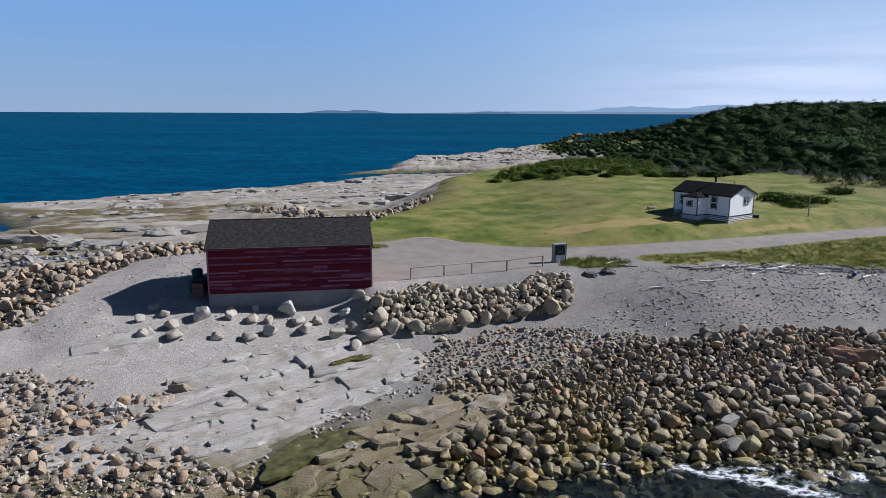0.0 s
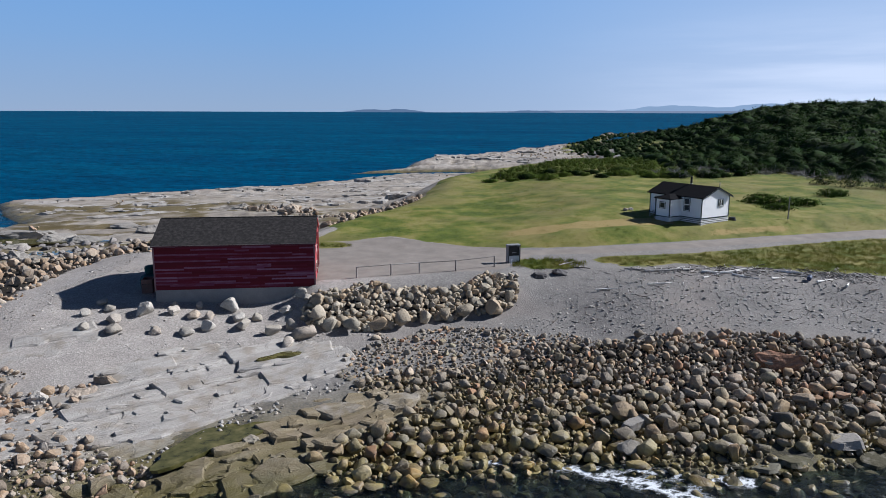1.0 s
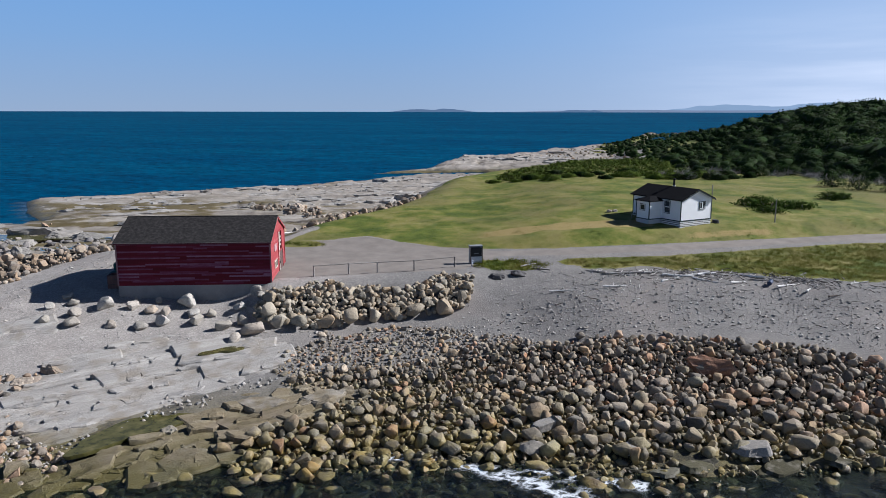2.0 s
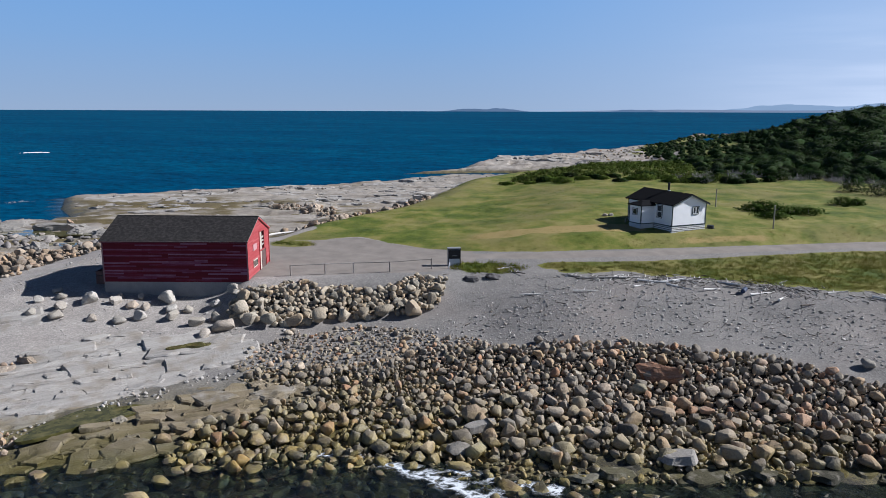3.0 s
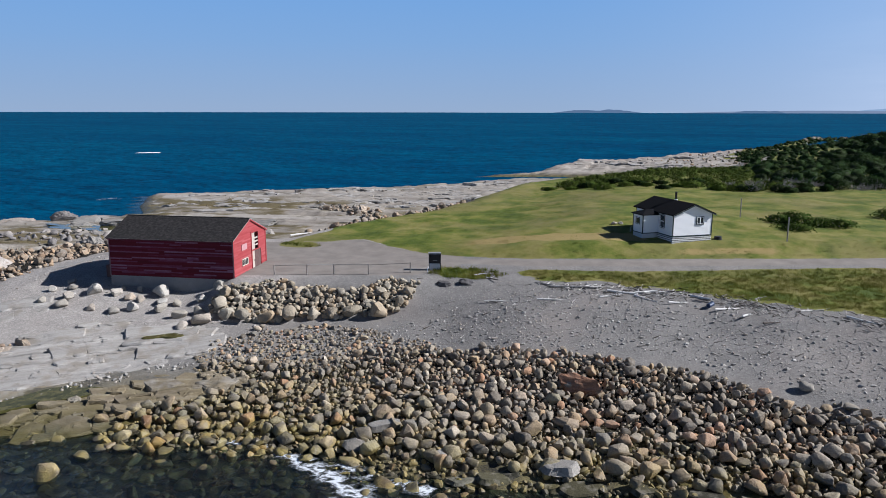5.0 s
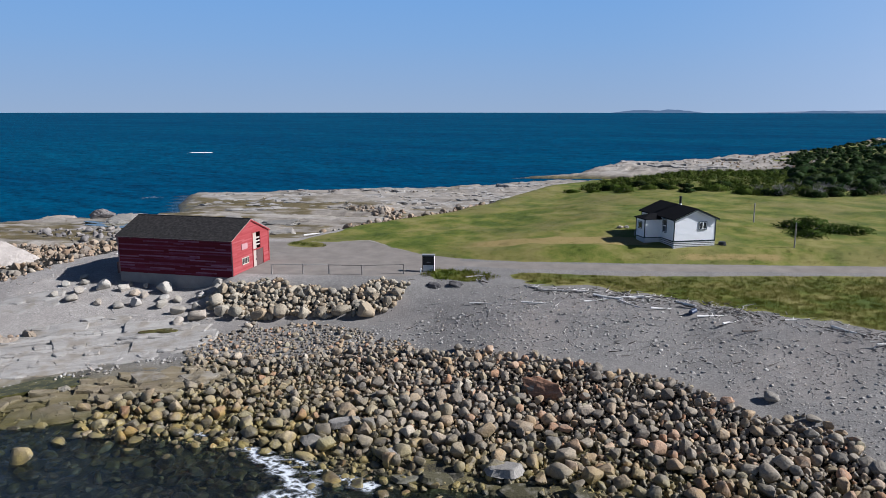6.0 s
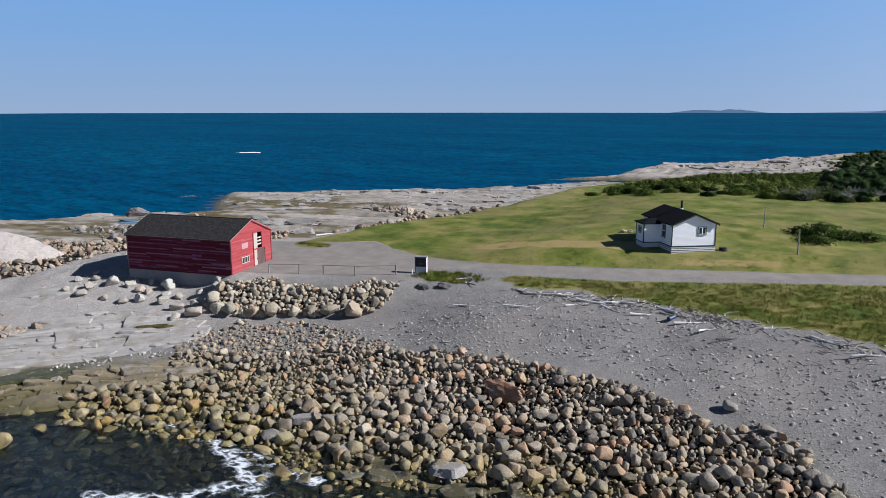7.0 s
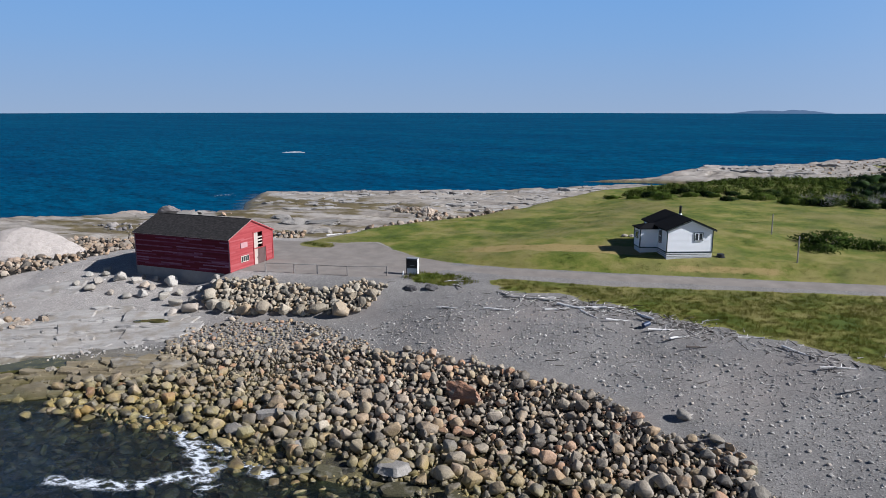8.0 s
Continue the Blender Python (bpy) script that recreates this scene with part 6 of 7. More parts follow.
def white_house():
    # x runs along the gable end, y away along the ridge
    G, D, Z0, Z1, EAVE, RISE = 5.0, 7.8, 6.95, 7.55, 10.05, 1.05
    turn = math.degrees(math.atan2(0.586, 0.81))
    house = thing("white_house", pose(31.78, 84.87, 0, 0, 0, turn), "small white clapboard house with black gable roof and porch", "house")
    g0 = 5.8
    # dark block behind the skirt boards, the shade of their gaps in its colour
    part("crawlspace_shade", boxes(((0.06, 0.06, g0), (G - 0.06, D - 0.06, Z1))), DARK_ROOM, house)
    for k in range(4):
        z = 6.76 + 0.195 * k
        part("skirt_board", boxes(((0.0, -0.02, z), (G, 0.05, z + 0.12))), SKIRT, house)
        part("skirt_board", boxes(((-0.02, 0.06, z), (0.05, D, z + 0.12))), SKIRT, house)
    part("skirt_board", boxes(((0.0, -0.02, g0), (G, 0.05, 6.70))), SKIRT, house)
    part("skirt_board", boxes(((-0.02, 0.06, g0), (0.05, D, 6.70))), SKIRT, house)
    half = G / 2
    core = prism([(0.03, Z1), (G - 0.03, Z1), (G - 0.03, EAVE), (half, EAVE + RISE - 0.06), (0.03, EAVE)], 0.03, D - 0.03)
    part("wall", core, WHITE, house)

    def gable_top(z):
        if z <= EAVE:
            return 0.0, G
        i = (z - EAVE) / RISE * half
        return i, G - i
    part("siding", siding(G, Z1, EAVE + RISE - 0.1, gable_top), WHITE, house)
    s = part("siding", siding(D, Z1, EAVE), WHITE, house)
    s.matrix_local = pose(0, D, 0, 0, 0, -90)
    s = part("siding", siding(D, Z1, EAVE), WHITE, house)
    s.matrix_local = pose(G, 0, 0, 0, 0, 90)
    part("belt_trim", boxes(((-0.035, -0.045, Z1 - 0.06), (G + 0.035, -0.02, Z1 + 0.07))), DARK_TRIM, house)
    part("belt_trim", boxes(((-0.045, -0.02, Z1 - 0.06), (-0.02, D, Z1 + 0.04))), DARK_TRIM, house)
    for x, y in ((0, 0), (G, 0), (0, D)):
        part("corner_trim", boxes(((x - 0.045, y - 0.045, Z1 + 0.04), (x + 0.045, y + 0.045, EAVE))), DARK_TRIM, house)
    # roof
    slope = RISE / half
    over, ends = 0.32, 0.3
    for side in (0, 1):
        out = [(-over, EAVE - over * slope), (half, EAVE + RISE), (half, EAVE + RISE + 0.11), (-over, EAVE - over * slope + 0.11)]
        if side:
            out = [(G - x, z) for x, z in out]
        part("roof_slope", prism(out, -ends, D + ends), BLACK_ROOF, house)
        edge = [(x, z - 0.02) for x, z in out[:2]] + [(x, z - 0.13) for x, z in out[1::-1]]
        part("barge_board", prism(edge, -ends - 0.03, -ends + 0.01), DARK_TRIM, house)
    pipe = bmesh.new()
    rod(pipe, (half + 0.25, 3.9, EAVE + RISE - 0.3), (half + 0.25, 3.9, EAVE + RISE + 0.95), 0.13, None, 12)
    stack = part("stovepipe", pipe, STOVE_BLACK, house, "black stovepipe chimney")
    part("flashing", rod(bmesh.new(), (half + 0.25, 3.9, EAVE + RISE - 0.1), (half + 0.25, 3.9, EAVE + RISE + 0.14), 0.24, 0.17, 12), WHITE, stack)
    part("cap", rod(bmesh.new(), (half + 0.25, 3.9, EAVE + RISE + 0.95), (half + 0.25, 3.9, EAVE + RISE + 1.05), 0.22, 0.04, 12), STOVE_BLACK, stack)
    sash_window(house, pose(3.0, -0.02, Z1 + 1.3), 0.85, 0.8, 2, 1)
    sash_window(house, pose(-0.02, 2.5, Z1 + 0.75, 0, 0, -90), 0.8, 1.45, 1, 2)
    sash_window(house, pose(-0.02, 6.9, Z1 + 0.9, 0, 0, -90), 0.8, 1.1, 1, 2)
    # porch
    p0, p1, out, pe = 3.0, 5.1, 2.0, 9.62
    porch = part("porch", boxes(((-out + 0.03, p0 + 0.03, Z1), (0.0, p1 - 0.03, pe))), WHITE, house, "white boarded entrance porch")
    part("porch_skirt", boxes(((-out + 0.02, p0 + 0.02, g0), (-0.03, p1 - 0.02, Z1))), SKIRT, porch)
    s = part("siding", siding(p1 - p0, Z1, pe), WHITE, porch)
    s.matrix_local = pose(-out, p1, 0, 0, 0, -90)
    s = part("siding", siding(out, Z1, pe), WHITE, porch)
    s.matrix_local = pose(-out, p0, 0, 0, 0, 0)
    part("belt_trim", boxes(((-out - 0.045, p0 - 0.045, Z1 - 0.06), (-out - 0.02, p1, Z1 + 0.04)), ((-out - 0.02, p0 - 0.045, Z1 - 0.06), (-0.05, p0 - 0.02, Z1 + 0.04))), DARK_TRIM, porch)
    for x, y in ((-out, p0), (-out, p1)):
        part("corner_trim", boxes(((x - 0.05, y - 0.05, Z1 + 0.04), (x + 0.05, y + 0.05, pe))), DARK_TRIM, porch)
    roof = bmesh.new()
    lo = [roof.verts.new(c) for c in ((-out - 0.22, p0 - 0.22, pe), (0.0, p0 - 0.22, pe), (0.0, p1 + 0.22, pe), (-out - 0.22, p1 + 0.22, pe))]
    mid = [roof.verts.new((v.co.x, v.co.y, pe + 0.1)) for v in lo]
    hi = [roof.verts.new(c) for c in ((-out + 0.9, (p0 + p1) / 2 - 0.15, pe + 0.52), (0.0, (p0 + p1) / 2 - 0.15, pe + 0.52), (0.0, (p0 + p1) / 2 + 0.15, pe + 0.52), (-out + 0.9, (p0 + p1) / 2 + 0.15, pe + 0.52))]
    roof.faces.new(lo[::-1]), roof.faces.new(hi)
    for ring, up in ((lo, mid), (mid, hi)):
        for k in range(4):
            roof.faces.new((ring[k], ring[(k + 1) % 4], up[(k + 1) % 4], up[k]))
    part("porch_roof", roof, BLACK_ROOF, porch)
    sash_window(porch, pose(-out - 0.02, 4.45, Z1 + 1.0, 0, 0, -90), 0.75, 0.7, 1, 1)
    part("porch_door", boxes(((-out + 0.5, p1 - 0.03, Z1 + 0.02), (-out + 1.35, p1 + 0.03, Z1 + 1.95))), DOOR_WOOD, porch)
    # steps with a rail beside the porch door
    steps_ob = part("steps", boxes(*[((-out + 0.4, p1 + 0.05 + 0.3 * k, Z1 - 0.2 - 0.18 * k), (-out + 1.45, p1 + 0.35 + 0.3 * k, Z1 - 0.14 - 0.18 * k)) for k in range(4)],
                                   ((-out + 0.4, p1 + 0.05, g0), (-out + 0.46, p1 + 0.5, Z1 - 0.2)), ((-out + 1.39, p1 + 0.05, g0), (-out + 1.45, p1 + 0.5, Z1 - 0.2))), WOOD_GREY, house, "grey wooden steps")
    for x in (-out + 0.42, -out + 1.43):
        bm = bmesh.new()
        rod(bm, (x, p1 + 0.15, Z1 - 0.2), (x, p1 + 0.15, Z1 + 0.8), 0.035)
        rod(bm, (x, p1 + 1.25, g0 + 0.6), (x, p1 + 1.25, Z1 + 0.1), 0.035)
        rod(bm, (x, p1 + 0.1, Z1 + 0.8), (x, p1 + 1.3, Z1 + 0.1), 0.035)
        rod(bm, (x, p1 + 0.1, Z1 + 0.4), (x, p1 + 1.3, Z1 - 0.3), 0.03)
        part("hand_rail", bm, WOOD_GREY, steps_ob)
    return house


white_house()
stone("woodpile_stone", PALE_MESH, 24.4, 92.5, 0.5, 0.6, "heap of grey stones by the house steps", "stone", "")
stone("woodpile_stone", PALE_MESH, 25.2, 92.9, 0.4, 0.6, "heap of grey stones by the house steps", "stone", "")
tub = thing("dark_tub", pose(36.6, 88.6, ground_z(36.6, 88.6)), "dark overturned tub in the grass by the house", "tub")
part("tub_shell", rod(bmesh.new(), (0, 0, -0.05), (0, 0, 0.35), 0.45, 0.38, 14), STOVE_BLACK, tub)
part("rim", rod(bmesh.new(), (0, 0, -0.06), (0, 0, 0.03), 0.5, 0.5, 14), STOVE_BLACK, tub)


# ---- fence, sign and poles ----
def platform_fence():
    spots = [(-4.9, 61.3), (-2.0, 62.7), (0.5, 63.65), (3.8, 64.75), (7.4, 67.0)]
    fence = thing("rail_fence", pose(0, 0, 0), "low wooden fence with round posts and one rail", "fence")
    for i, (x, y) in enumerate(spots):
        z = ground_z(x, y)
        part("post", rod(bmesh.new(), (x, y, z - 0.2), (x, y, z + 1.05), 0.075, 0.07), WOOD_GREY, fence)
        if i:
            px, py = spots[i - 1]
            part("rail", rod(bmesh.new(), (px, py, ground_z(px, py) + 1.0), (x, y, z + 1.0), 0.05, 0.045), WOOD_GREY, fence)
    return fence


platform_fence()


def info_sign():
    z = ground_z(9.2, 69.0)
    sign = thing("notice_kiosk", pose(9.25, 69.1, z, 0, 0, 20), "grey box-shaped notice kiosk with a black panel", "notice board")
    part("side_panel", boxes(((-0.62, -0.33, 0.06), (-0.56, 0.33, 1.75))), SIGN_GREY, sign)
    # sun side: the light on it is put into a paler colour
    part("side_panel", boxes(((0.56, -0.33, 0.06), (0.62, 0.33, 1.75))), SKIRT, sign, "side panel in a paler, sunlit tone")
    part("back_panel", boxes(((-0.56, 0.25, 0.06), (0.56, 0.31, 1.75))), SIGN_GREY, sign)
    part("lower_panel", boxes(((-0.56, -0.30, 0.06), (0.56, -0.24, 0.72))), SKIRT, sign)
    part("display_panel", boxes(((-0.56, -0.22, 0.72), (0.56, -0.18, 1.60))), SIGN_BLACK, sign, "black display panel")
    part("notice_bar", boxes(((-0.2, -0.23, 1.0), (0.25, -0.222, 1.06))), SIGN_GREY, sign)
    for x in (-0.62, 0.55):
        part("edge_trim", boxes(((x, -0.36, 0.06), (x + 0.07, -0.332, 1.75))), SIGN_BLACK, sign)
    part("top", boxes(((-0.66, -0.38, 1.75), (0.66, 0.36, 1.82))), SIGN_GREY, sign)
    for x in (-0.5, 0.5):
        part("foot", boxes(((x - 0.06, -0.25, -0.1), (x + 0.06, 0.25, 0.06))), WOOD_GREY, sign)


info_sign()
marker = thing("marker_post", pose(9.0, 67.6, ground_z(9.0, 67.6), 0, 8, 0), "short white marker post by the notice kiosk", "post")
part("shaft", rod(bmesh.new(), (0, 0, -0.1), (0, 0, 0.62), 0.05, 0.05), WHITE, marker)
part("tip", rod(bmesh.new(), (0, 0, 0.62), (0, 0, 0.68), 0.055, 0.02), WHITE, marker)

for x, y, h, r, label in ((44.0, 90.4, 2.8, 0.08, "weathered grey wooden post standing in the grass"), (39.4, 103.0, 2.5, 0.08, "weathered grey wooden post standing in the grass")):
    z = ground_z(x, y)
    pole = thing("wooden_post", pose(x, y, z), label, "post", "posts in the meadow")
    part("shaft", rod(bmesh.new(), (0, 0, -0.3), (0, 0, h - 0.05), r, r * 0.85), WOOD_GREY, pole)
    part("top", rod(bmesh.new(), (0, 0, h - 0.05), (0, 0, h), r * 0.85, r * 0.5), WOOD_GREY, pole)
for x, y in ((11.6, 65.4), (13.5, 66.2)):
    crag("dark_stump_rock", x, y, 0.95, 0.6, 0.6, 10, 31 + int(x), plain("dark_wet_rock", [(0.2, (0.05, 0.047, 0.045)), (0.8, (0.13, 0.12, 0.115))], 3, 0.8), "dark squared rock at the edge of the gravel")


# ---- driftwood ----
def log(x, y, length, r, turn, tilt, label, mat=DRIFT, knots=2):
    ob = thing("driftwood_log", pose(x, y, ground_z(x, y) + r * 0.8, 0, tilt, turn), label, "driftwood", "driftwood along the grass edge")
    bm = bmesh.new()
    n = 6
    pts_ = [Vector((length * (k / n - 0.5), 0.06 * length * math.sin(2.2 * k / n + x), 0.02 * length * math.sin(3.1 * k / n + y))) for k in range(n + 1)]
    rings = []
    for k, c in enumerate(pts_):
        rr = r * (1 - 0.45 * k / n)
        rings.append([bm.verts.new(c + Vector((0, rr * math.cos(0.9 * q), rr * math.sin(0.9 * q)))) for q in range(7)])
    for one, two in zip(rings, rings[1:]):
        for q in range(7):
            bm.faces.new((one[q], two[q], two[(q + 1) % 7], one[(q + 1) % 7]))
    bm.faces.new(rings[0]), bm.faces.new(rings[-1][::-1])
    bmesh.ops.recalc_face_normals(bm, faces=bm.faces[:])
    part("trunk", bm, mat, ob)
    for k in range(knots):
        p = pts_[2 + k]
        part("branch_stub", rod(bmesh.new(), p, p + Vector((0.15, random.choice((-1, 1)) * 0.35, 0.18)), r * 0.4, r * 0.15, 6), mat, ob)
    return ob


random.seed(12)
for x, y, length, r, turn in ((24.0, 67.6, 4.6, 0.13, 4), (26.3, 68.0, 2.0, 0.12, 25), (25.4, 68.5, 1.4, 0.1, 40), (29.7, 67.5, 3.6, 0.12, 12), (31.4, 68.0, 2.6, 0.1, 30), (32.8, 68.6, 3.0, 0.09, 22),
                              (27.5, 66.0, 2.2, 0.09, 38), (30.6, 65.8, 2.4, 0.1, -30), (33.6, 65.6, 2.6, 0.1, 40), (36.4, 66.4, 3.4, 0.1, -15), (37.6, 65.0, 2.8, 0.1, 30), (39.2, 64.2, 2.4, 0.09, 60),
                              (21.3, 67.8, 2.6, 0.1, -20), (22.6, 64.2, 3.0, 0.09, 15), (17.6, 63.2, 2.4, 0.07, 10), (40.8, 63.0, 2.0, 0.08, 45), (44.0, 66.2, 2.0, 0.1, 20), (47.6, 64.8, 2.6, 0.1, -20),
                              (50.6, 63.0, 3.0, 0.09, 30), (52.0, 61.0, 2.6, 0.09, 50), (35.2, 67.4, 2.2, 0.12, -35), (28.4, 67.1, 2.8, 0.14, -6), (14.6, 69.4, 2.6, 0.06, 55), (15.6, 68.0, 2.4, 0.08, -35)):
    log(x, y, length, r, turn + random.uniform(-6, 6), random.uniform(-4, 4), "bleached driftwood log washed up along the grass edge")
log(-17.3, 88.2, 4.5, 0.14, 58, 0.0, "long bleached pole lying at the foot of the grassy bank", DRIFT, 0)
tube = thing("blue_barrel", pose(36.0, 65.0, ground_z(36.0, 65.0) + 0.3, 0, 80, 60), "faded blue plastic barrel lying in the driftwood", "barrel")
part("drum", rod(bmesh.new(), (0, 0, -0.32), (0, 0, 0.32), 0.2, 0.2, 16), BLUE_PLASTIC, tube)
part("lid", rod(bmesh.new(), (0, 0, 0.32), (0, 0, 0.36), 0.18, 0.17, 16), BLUE_PLASTIC, tube)


def sticks():
    """Small broken sticks strewn in the wrack line."""
    r = np.random.default_rng(9)
    bm = bmesh.new()
    for _ in range(760):
        if r.random() < 0.8:
            s = r.choice((0.08, 0.2, 0.3, 0.36, 0.5, 0.56, 0.62, 0.85)) + r.normal(0, 0.045)
            x, y = 20 + 34 * s, 67.4 - 2.0 * smooth(0.35, 1.0, np.array(s)) * 2.2 + r.normal(0, 1.0)
        else:
            x, y = r.uniform(8, 58), r.uniform(56, 67)
        z = ground_z(x, float(y)) + 0.05
        a, l = r.uniform(0, np.pi), r.uniform(0.2, 1.0)
        p = Vector((x, float(y), z))
        rod(bm, p, p + Vector((l * math.cos(a), l * math.sin(a), r.uniform(-0.02, 0.2))), r.uniform(0.02, 0.05), 0.015, 5)
    return tagged(part("drift_sticks", bm, DRIFT_ISLAND), "broken bleached sticks strewn along the wrack line", "driftwood", kind="stuff")


sticks()


# ---- plants ----
def leaf_cloud(r, count, radius, squash, size, cone=0.0, lean=0.0):
    """Small triangles that fill a crown; cone narrows it towards the top."""
    d = r.normal(size=(count, 3))
    d /= np.linalg.norm(d, axis=1)[:, None]
    p = d * (r.uniform(0.25, 1, count) ** 0.45)[:, None]
    p *= (1 + 0.28 * np.sin(3 * d[:, 0:1] * 2 + 5 * d[:, 1:2]) + 0.15 * np.sin(9 * d[:, 2:3] + 4 * d[:, 0:1]))
    h = (p[:, 2] + 1) / 2
    p[:, :2] *= (1 - cone * np.clip(h, 0, 1))[:, None]
    p = p * np.array([radius, radius, radius * squash])
    p[:, 0] += lean * h * radius
    a = r.normal(size=(count, 3))
    a /= np.linalg.norm(a, axis=1)[:, None]
    b = np.cross(a, r.normal(size=(count, 3)))
    b /= np.linalg.norm(b, axis=1)[:, None]
    s = size * r.uniform(0.6, 1.3, (count, 1))
    tri = np.stack([p - a * s * 0.5 - b * s * 0.35, p + a * s * 0.5 - b * s * 0.35, p + b * s * 0.6], 1)
    return tri


def soft_normals(me, away, upright=0.0):
    """Stores for each leaf the way its crown faces there."""
    away = away + np.array([0, 0, upright])
    away = away / np.maximum(np.linalg.norm(away, axis=1), 1e-6)[:, None]
    a = me.attributes.new("puff", "FLOAT_VECTOR", "POINT")
    a.data.foreach_set("vector", away.astype(np.float32).ravel())


def spread(name, tris_list, places, heights, turn, mat, label, category, rng_, upright=0.0):
    """Copies of crowns in one mesh."""
    out, round_ = [], []
    pick = rng_.integers(0, len(tris_list), len(places))
    for k, tri in enumerate(tris_list):
        idx = np.nonzero(pick == k)[0]
        c, s = np.cos(turn[idx]), np.sin(turn[idx])
        t = tri.reshape(-1, 3)
        p = np.empty((len(idx), len(t), 3), np.float32)
        p[:, :, 0] = t[None, :, 0] * c[:, None] - t[None, :, 1] * s[:, None]
        p[:, :, 1] = t[None, :, 0] * s[:, None] + t[None, :, 1] * c[:, None]
        p[:, :, 2] = t[None, :, 2]
        p *= heights[idx][:, None, None]
        p += places[idx][:, None, :]
        out.append(p.reshape(-1, 3))
        c0 = p.mean(axis=1, keepdims=True) - np.array([0, 0, 0.15]) * heights[idx][:, None, None]
        round_.append(((p - c0) / heights[idx][:, None, None]).reshape(-1, 3))
    v = np.concatenate(out)
    me = mesh_from(name, v, np.arange(len(v)).reshape(-1, 3), False)
    soft_normals(me, np.concatenate(round_), upright)
    return tagged(part(name, me, mat), label, category, kind="stuff")


rp = np.random.default_rng(77)


def crown_heart(k, radius, level):
    """The dense inner foliage of a crown: a few broken shelves of needles, wide below and leaning from the wind."""
    r = np.random.default_rng(900 + k)
    bm = bmesh.new()
    bmesh.ops.create_icosphere(bm, subdivisions=level, radius=1.0)
    v = np.array([q.co[:] for q in bm.verts])
    f = np.array([[q.index for q in t.verts] for t in bm.faces])
    bm.free()
    lobes = r.normal(size=(7, 3)) * np.array([1, 1, 0.6])
    lobes /= np.linalg.norm(lobes, axis=1)[:, None]
    bulge = np.maximum.reduce([np.clip(v @ q, 0, 1) ** 6 for q in lobes])
    v = v * (0.62 + 0.55 * bulge + 0.12 * r.random(len(v)))[:, None]
    v = v * np.array([radius, radius, radius * 0.72])
    v[:, 0] += 0.25 * radius * (v[:, 2] / radius + 0.5)
    v[:, 2] += 0.34
    return v[f[v[f][:, :, 2].mean(axis=1) > 0.0]]


def wood():
    """Wind-cut spruce over the whole hill."""
    n = 13000
    x, y = rp.uniform(25, 330, n), 118 + 520 * rp.random(n) ** 1.5
    xl = np.interp(y, [135, 150, 200, 245, 330, 450, 640], [40, 44, 46, 52, 46, 62, 100])
    front = np.interp(x, [25, 42, 62, 75, 95, 330], [152, 146, 152, 132, 124, 118])
    keep = (x > xl + rp.uniform(-6, 3, n)) & (y > front + rp.uniform(-3, 3, n)) & (x < 50 + 0.72 * y)
    x, y = x[keep], y[keep]
    z = terrain(x, y, False)
    edge = smooth(0, 45, np.minimum(x - np.interp(y, [135, 150, 200, 245, 330, 450], [40, 44, 50, 66, 78, 98]), (y - np.interp(x, [25, 42, 62, 75, 95, 330], [152, 146, 152, 132, 124, 118])) * 1.2))
    h = (1.35 + 2.3 * edge) * np.exp(rp.normal(0, 0.25, len(x)))
    near = y < 290
    for side, leaves, size, level in ((near, 380, 0.13, 3), (~near, 80, 0.22, 2)):
        crowns = []
        for k in range(12):
            heart = crown_heart(k, 0.58 + 0.1 * (k % 3), level)
            spot = heart[rp.integers(0, len(heart), leaves)].mean(axis=1)
            out = spot - np.array([0.05, 0, 0.25])
            out /= np.linalg.norm(out, axis=1)[:, None]
            spot = spot + out * rp.uniform(-0.02, 0.22, (leaves, 1)) + rp.normal(0, 0.05, (leaves, 3))
            a, b = rp.normal(size=(leaves, 3)) * np.array([1, 1, 0.45]), rp.normal(size=(leaves, 3)) * np.array([1, 1, 0.45])
            a, b = (w / np.linalg.norm(w, axis=1)[:, None] * size * rp.uniform(0.5, 1.1, (leaves, 1)) for w in (a, b))
            crowns.append(np.concatenate([heart, np.stack([spot - a * 0.5, spot + a * 0.5, spot + b * 0.7 + out * 0.3 * size], 1)]))
        spread("spruce_wood", crowns, np.stack([x, y, z], 1)[side], h[side], rp.uniform(0, 6.3, int(side.sum())), SPRUCE, "dense wind-cut spruce wood covering the hill", "woods", rp)


wood()


def bush(name, x, y, radius, squash, mat, label, category, seed, count=420, group=""):
    """A bush or low tree: stems and a broken crown of small leaves."""
    r = np.random.default_rng(seed)
    z = ground_z(x, y)
    ob = thing(name, pose(x, y, z), label, category, group)
    bm = bmesh.new()
    for k in range(4):
        a = 1.6 * k + seed
        rod(bm, (0, 0, -0.2), (0.45 * radius * math.cos(a), 0.45 * radius * math.sin(a), radius * squash * 0.9), 0.08, 0.03, 6)
    part("stems", bm, TRUNK, ob)
    tri = leaf_cloud(r, count * 2, radius, squash, 0.21, 0.25, 0.15)
    tri[:, :, 2] += radius * squash * 0.6
    v = tri.reshape(-1, 3)
    me = mesh_from("crown", v, np.arange(len(v)).reshape(-1, 3), False)
    soft_normals(me, (v - v.mean(axis=0)) / radius, 0.2)
    part("crown", me, mat, ob)
    return ob


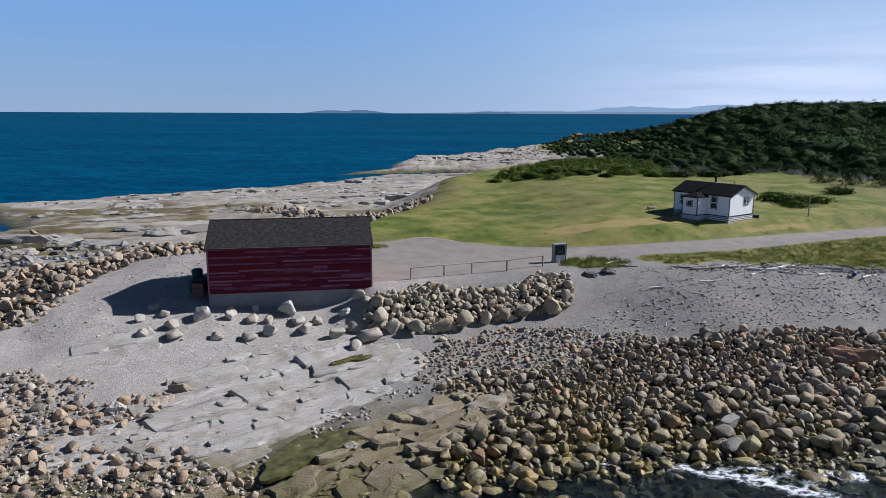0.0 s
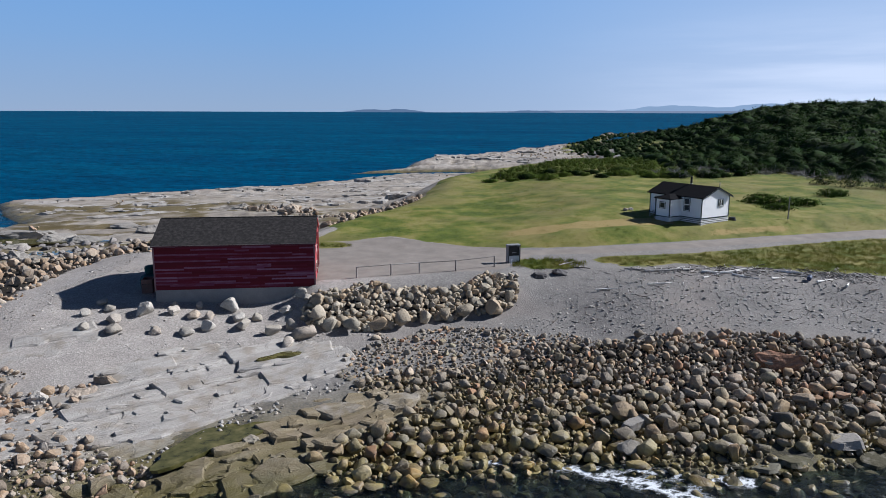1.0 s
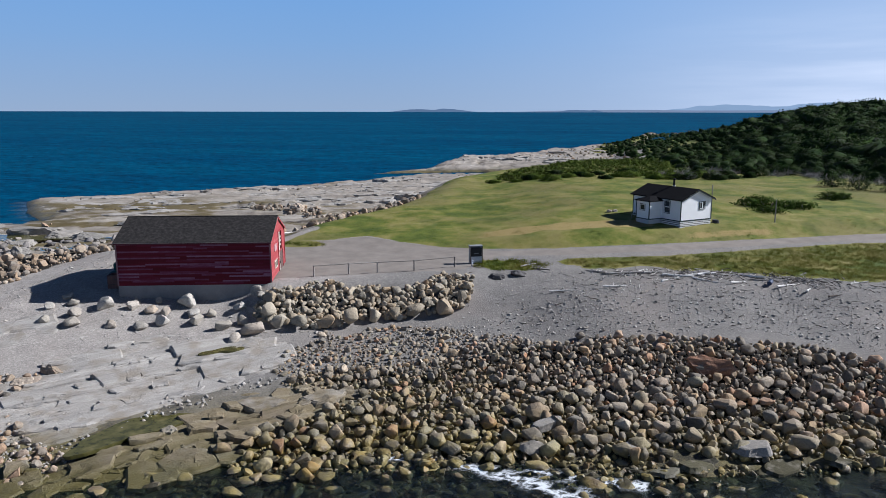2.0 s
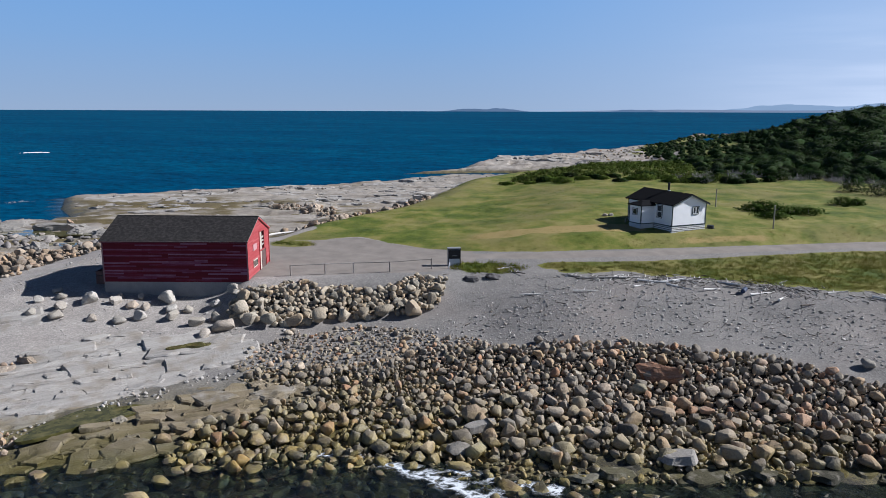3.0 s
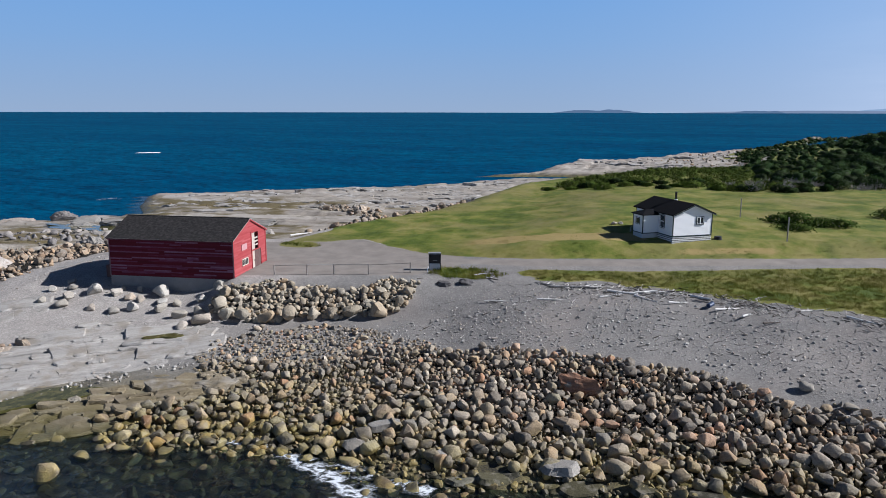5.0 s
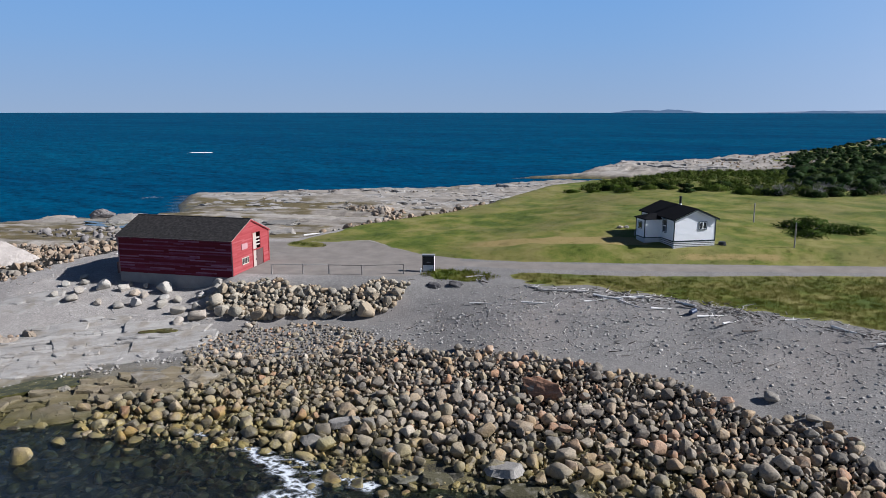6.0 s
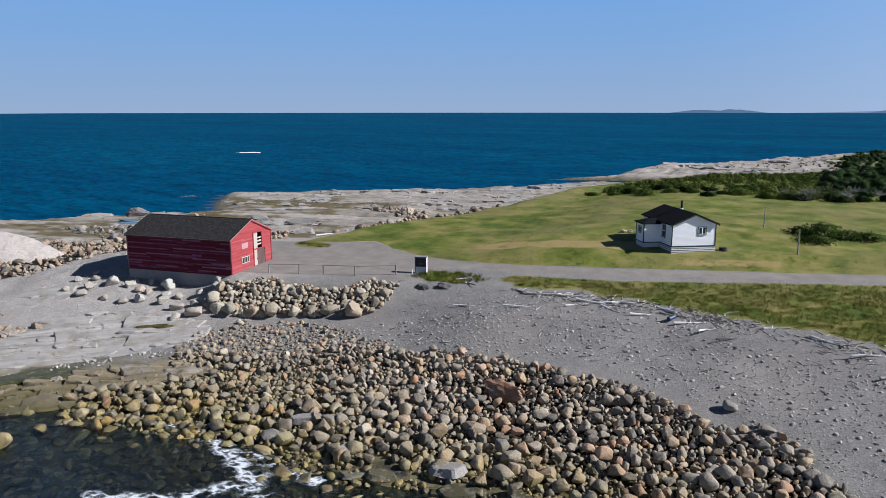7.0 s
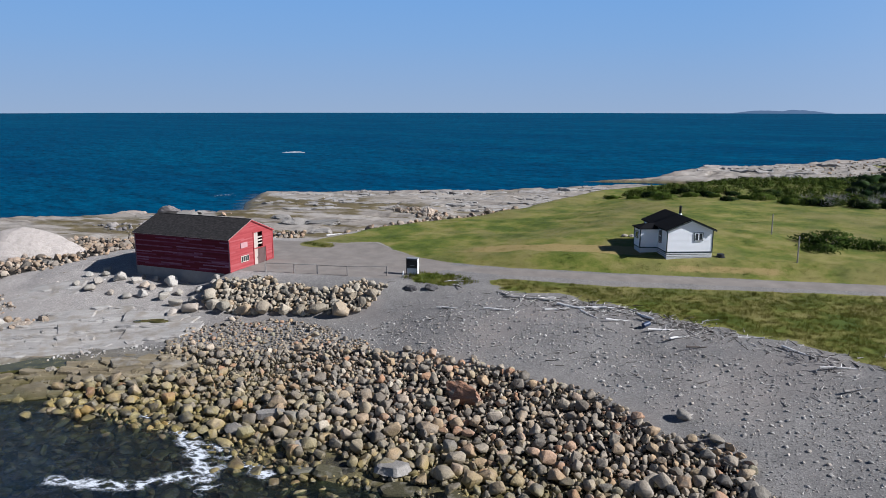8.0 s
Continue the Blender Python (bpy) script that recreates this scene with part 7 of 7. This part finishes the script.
k = 0
for x, y, rad_, sq in ((43.6, 101.0, 2.0, 0.3), (46.0, 100.2, 2.6, 0.34), (48.4, 101.2, 2.2, 0.3), (45.8, 105.0, 2.2, 0.26), (45.2, 97.2, 2.4, 0.18), (50.8, 101.4, 2.1, 0.24), (57.5, 110.0, 1.8, 0.45), (59.4, 110.6, 1.4, 0.42),
                       (66, 121, 2.4, 0.55), (70, 119, 2.6, 0.6), (74, 121, 2.8, 0.6), (63.5, 125, 2.2, 0.5), (78, 117, 2.6, 0.6)):
    bush("meadow_bush", x, y, rad_, sq, MEADOW_SHRUB if x < 62 else SPRUCE, "low dark green bush in the meadow", "bush", 100 + k, 420, "bushes in the meadow")
    k += 1
rb = random.Random(4)
for i in range(46):
    s = i / 45
    x = 8 + 72 * s + rb.uniform(-1.5, 1.5)
    y = float(np.interp(x, [8, 14, 30, 50, 62, 80], [138, 134, 138, 138, 147, 128])) + rb.uniform(-4, 6)
    low = x < 40
    bush("tuckamore_bush" if low else "dwarf_spruce", x, y, rb.uniform(1.2, 2.4) if low else rb.uniform(1.3, 2.6), rb.uniform(0.16, 0.3) if low else rb.uniform(0.26, 0.46), SHRUB if low and rb.random() < 0.6 else SPRUCE,
         "rounded green shrub at the edge of the wood" if low else "stunted wind-bent spruce at the edge of the wood", "bush" if low else "tree", 200 + i, 520, "shrubs along the wood's edge")


def shrub_belt():
    n = 3000
    x, y = rp.uniform(6, 76, n), rp.uniform(134, 250, n)
    xl = np.interp(y, [134, 150, 168, 200, 245], [7, 10, 19, 36, 56])
    keep = (x > xl) & (x < xl + 44) & (y > 139 + 7 * fbm(x / 7, x * 0 + 1.5, 5)) & (fbm(x / 6, y / 6, 15) > -0.6)
    x, y = x[keep], y[keep]
    crowns = []
    for k in range(5):
        t = leaf_cloud(rp, 110, 1.0, 0.6, 0.24, 0.2, 0.1)
        t[:, :, 2] += 0.35
        crowns.append(t)
    return spread("shrub_belt", crowns, np.stack([x, y, terrain(x, y, False)], 1), rp.uniform(0.5, 1.1, len(x)), rp.uniform(0, 6.3, len(x)), SHRUB_DARK, "low green shrubs along the coast side of the wood", "shrubs", rp)


shrub_belt()


def dead_brush():
    """Bare grey branches of wind-killed spruce along the wood's edge."""
    r = np.random.default_rng(52)
    out, away = [], []
    for _ in range(70):
        x = r.uniform(38, 92)
        y = float(np.interp(x, [30, 42, 62, 75, 95], [142, 142, 148, 130, 122])) + r.normal(3, 6)
        z = float(terrain(np.array([x]), np.array([y]), False)[0])
        n, wide = 60, r.uniform(0.9, 2.0)
        p = np.stack([r.normal(0, wide * 0.45, n), r.normal(0, wide * 0.45, n), r.uniform(0, 0.4, n)], 1)
        d = r.normal(size=(n, 3)) * np.array([1, 1, 0.6])
        d[:, 2] = np.abs(d[:, 2]) + 0.25
        d *= (r.uniform(0.5, 1.5, n) / np.linalg.norm(d, axis=1))[:, None]
        side = np.cross(d, r.normal(size=(n, 3)))
        side *= 0.05 / np.linalg.norm(side, axis=1)[:, None]
        out.append((np.stack([p - side, p + side, p + d], 1) + np.array([x, y, z])).reshape(-1, 3))
    v = np.concatenate(out)
    return tagged(part("dead_brush", mesh_from("dead_brush", v, np.arange(len(v)).reshape(-1, 3), False), DEAD_TWIG), "bare grey dead branches along the wood's edge", "dead branches", kind="stuff")


DEAD_TWIG = plain("silvered_dead_twigs", [(0.2, (0.20, 0.185, 0.17)), (0.8, (0.36, 0.34, 0.32))], 3, 0.85)
dead_brush()


def blades(count, height, width):
    """A tuft of grass: narrow upright triangles."""
    a, rr = rp.uniform(0, 6.3, count), rp.uniform(0, width, count)
    p = np.stack([rr * np.cos(a), rr * np.sin(a), np.zeros(count)], 1)
    b = rp.uniform(0, 6.3, count)
    side = np.stack([np.cos(b), np.sin(b), np.zeros(count)], 1) * 0.022
    tip = p + np.stack([rp.normal(-0.14, 0.16, count), rp.normal(-0.06, 0.16, count), height * rp.uniform(0.6, 1.1, count)], 1)
    return np.stack([p - side, p + side, tip], 1)


def meadow(name, poly, n, height, mat, label, ymax=140):
    xs, ys = [p[0] for p in poly], [p[1] for p in poly]
    x = rp.uniform(max(min(xs), -14), min(max(xs), 80), n)
    y = min(ys) + (min(max(ys), ymax) - min(ys)) * rp.random(n) ** 1.2
    keep = (signed(poly, x, y) + 1.4 * fbm(x / 2.6, y / 2.6, 41) * smooth(2.5, 5.0, np.abs(y - road_y(x))) > 0.3) & (np.abs(y - road_y(x)) > 1.2) & (fbm(x / 3, y / 3, 81) > -0.9)
    # none inside the house
    hx, hy = (x - 31.78) * 0.81 + (y - 84.87) * 0.586, -(x - 31.78) * 0.586 + (y - 84.87) * 0.81
    keep &= ~((hx > -2.3) & (hx < 5.2) & (hy > -0.2) & (hy < 8))
    x, y = x[keep], y[keep]
    return spread(name, [blades(12, height, 0.3) for _ in range(8)], np.stack([x, y, terrain(x, y) - 0.03], 1), rp.uniform(0.6, 1.25, len(x)), rp.uniform(0, 6.3, len(x)), mat, label, "grass", rp, 3.0)


meadow("meadow_grass", GRASS, 24000, 0.07, BLADE, "short green and straw-coloured meadow grass")
meadow("roadside_grass", STRIP, 17000, 0.27, BLADE_GREEN, "tall green grass between track and gravel")
meadow("kiosk_grass", [(8.6, 66.6), (11, 66.2), (15.5, 68.2), (17, 70.8), (13, 71.6), (9, 70.6)], 420, 0.4, BLADE, "rough grass and dry stalks round the notice kiosk")
meadow("yard_grass", [(-14, 75.2), (-8, 75.0), (-7.5, 77), (-13, 77.4)], 160, 0.25, BLADE, "patch of grass at the back of the yard")
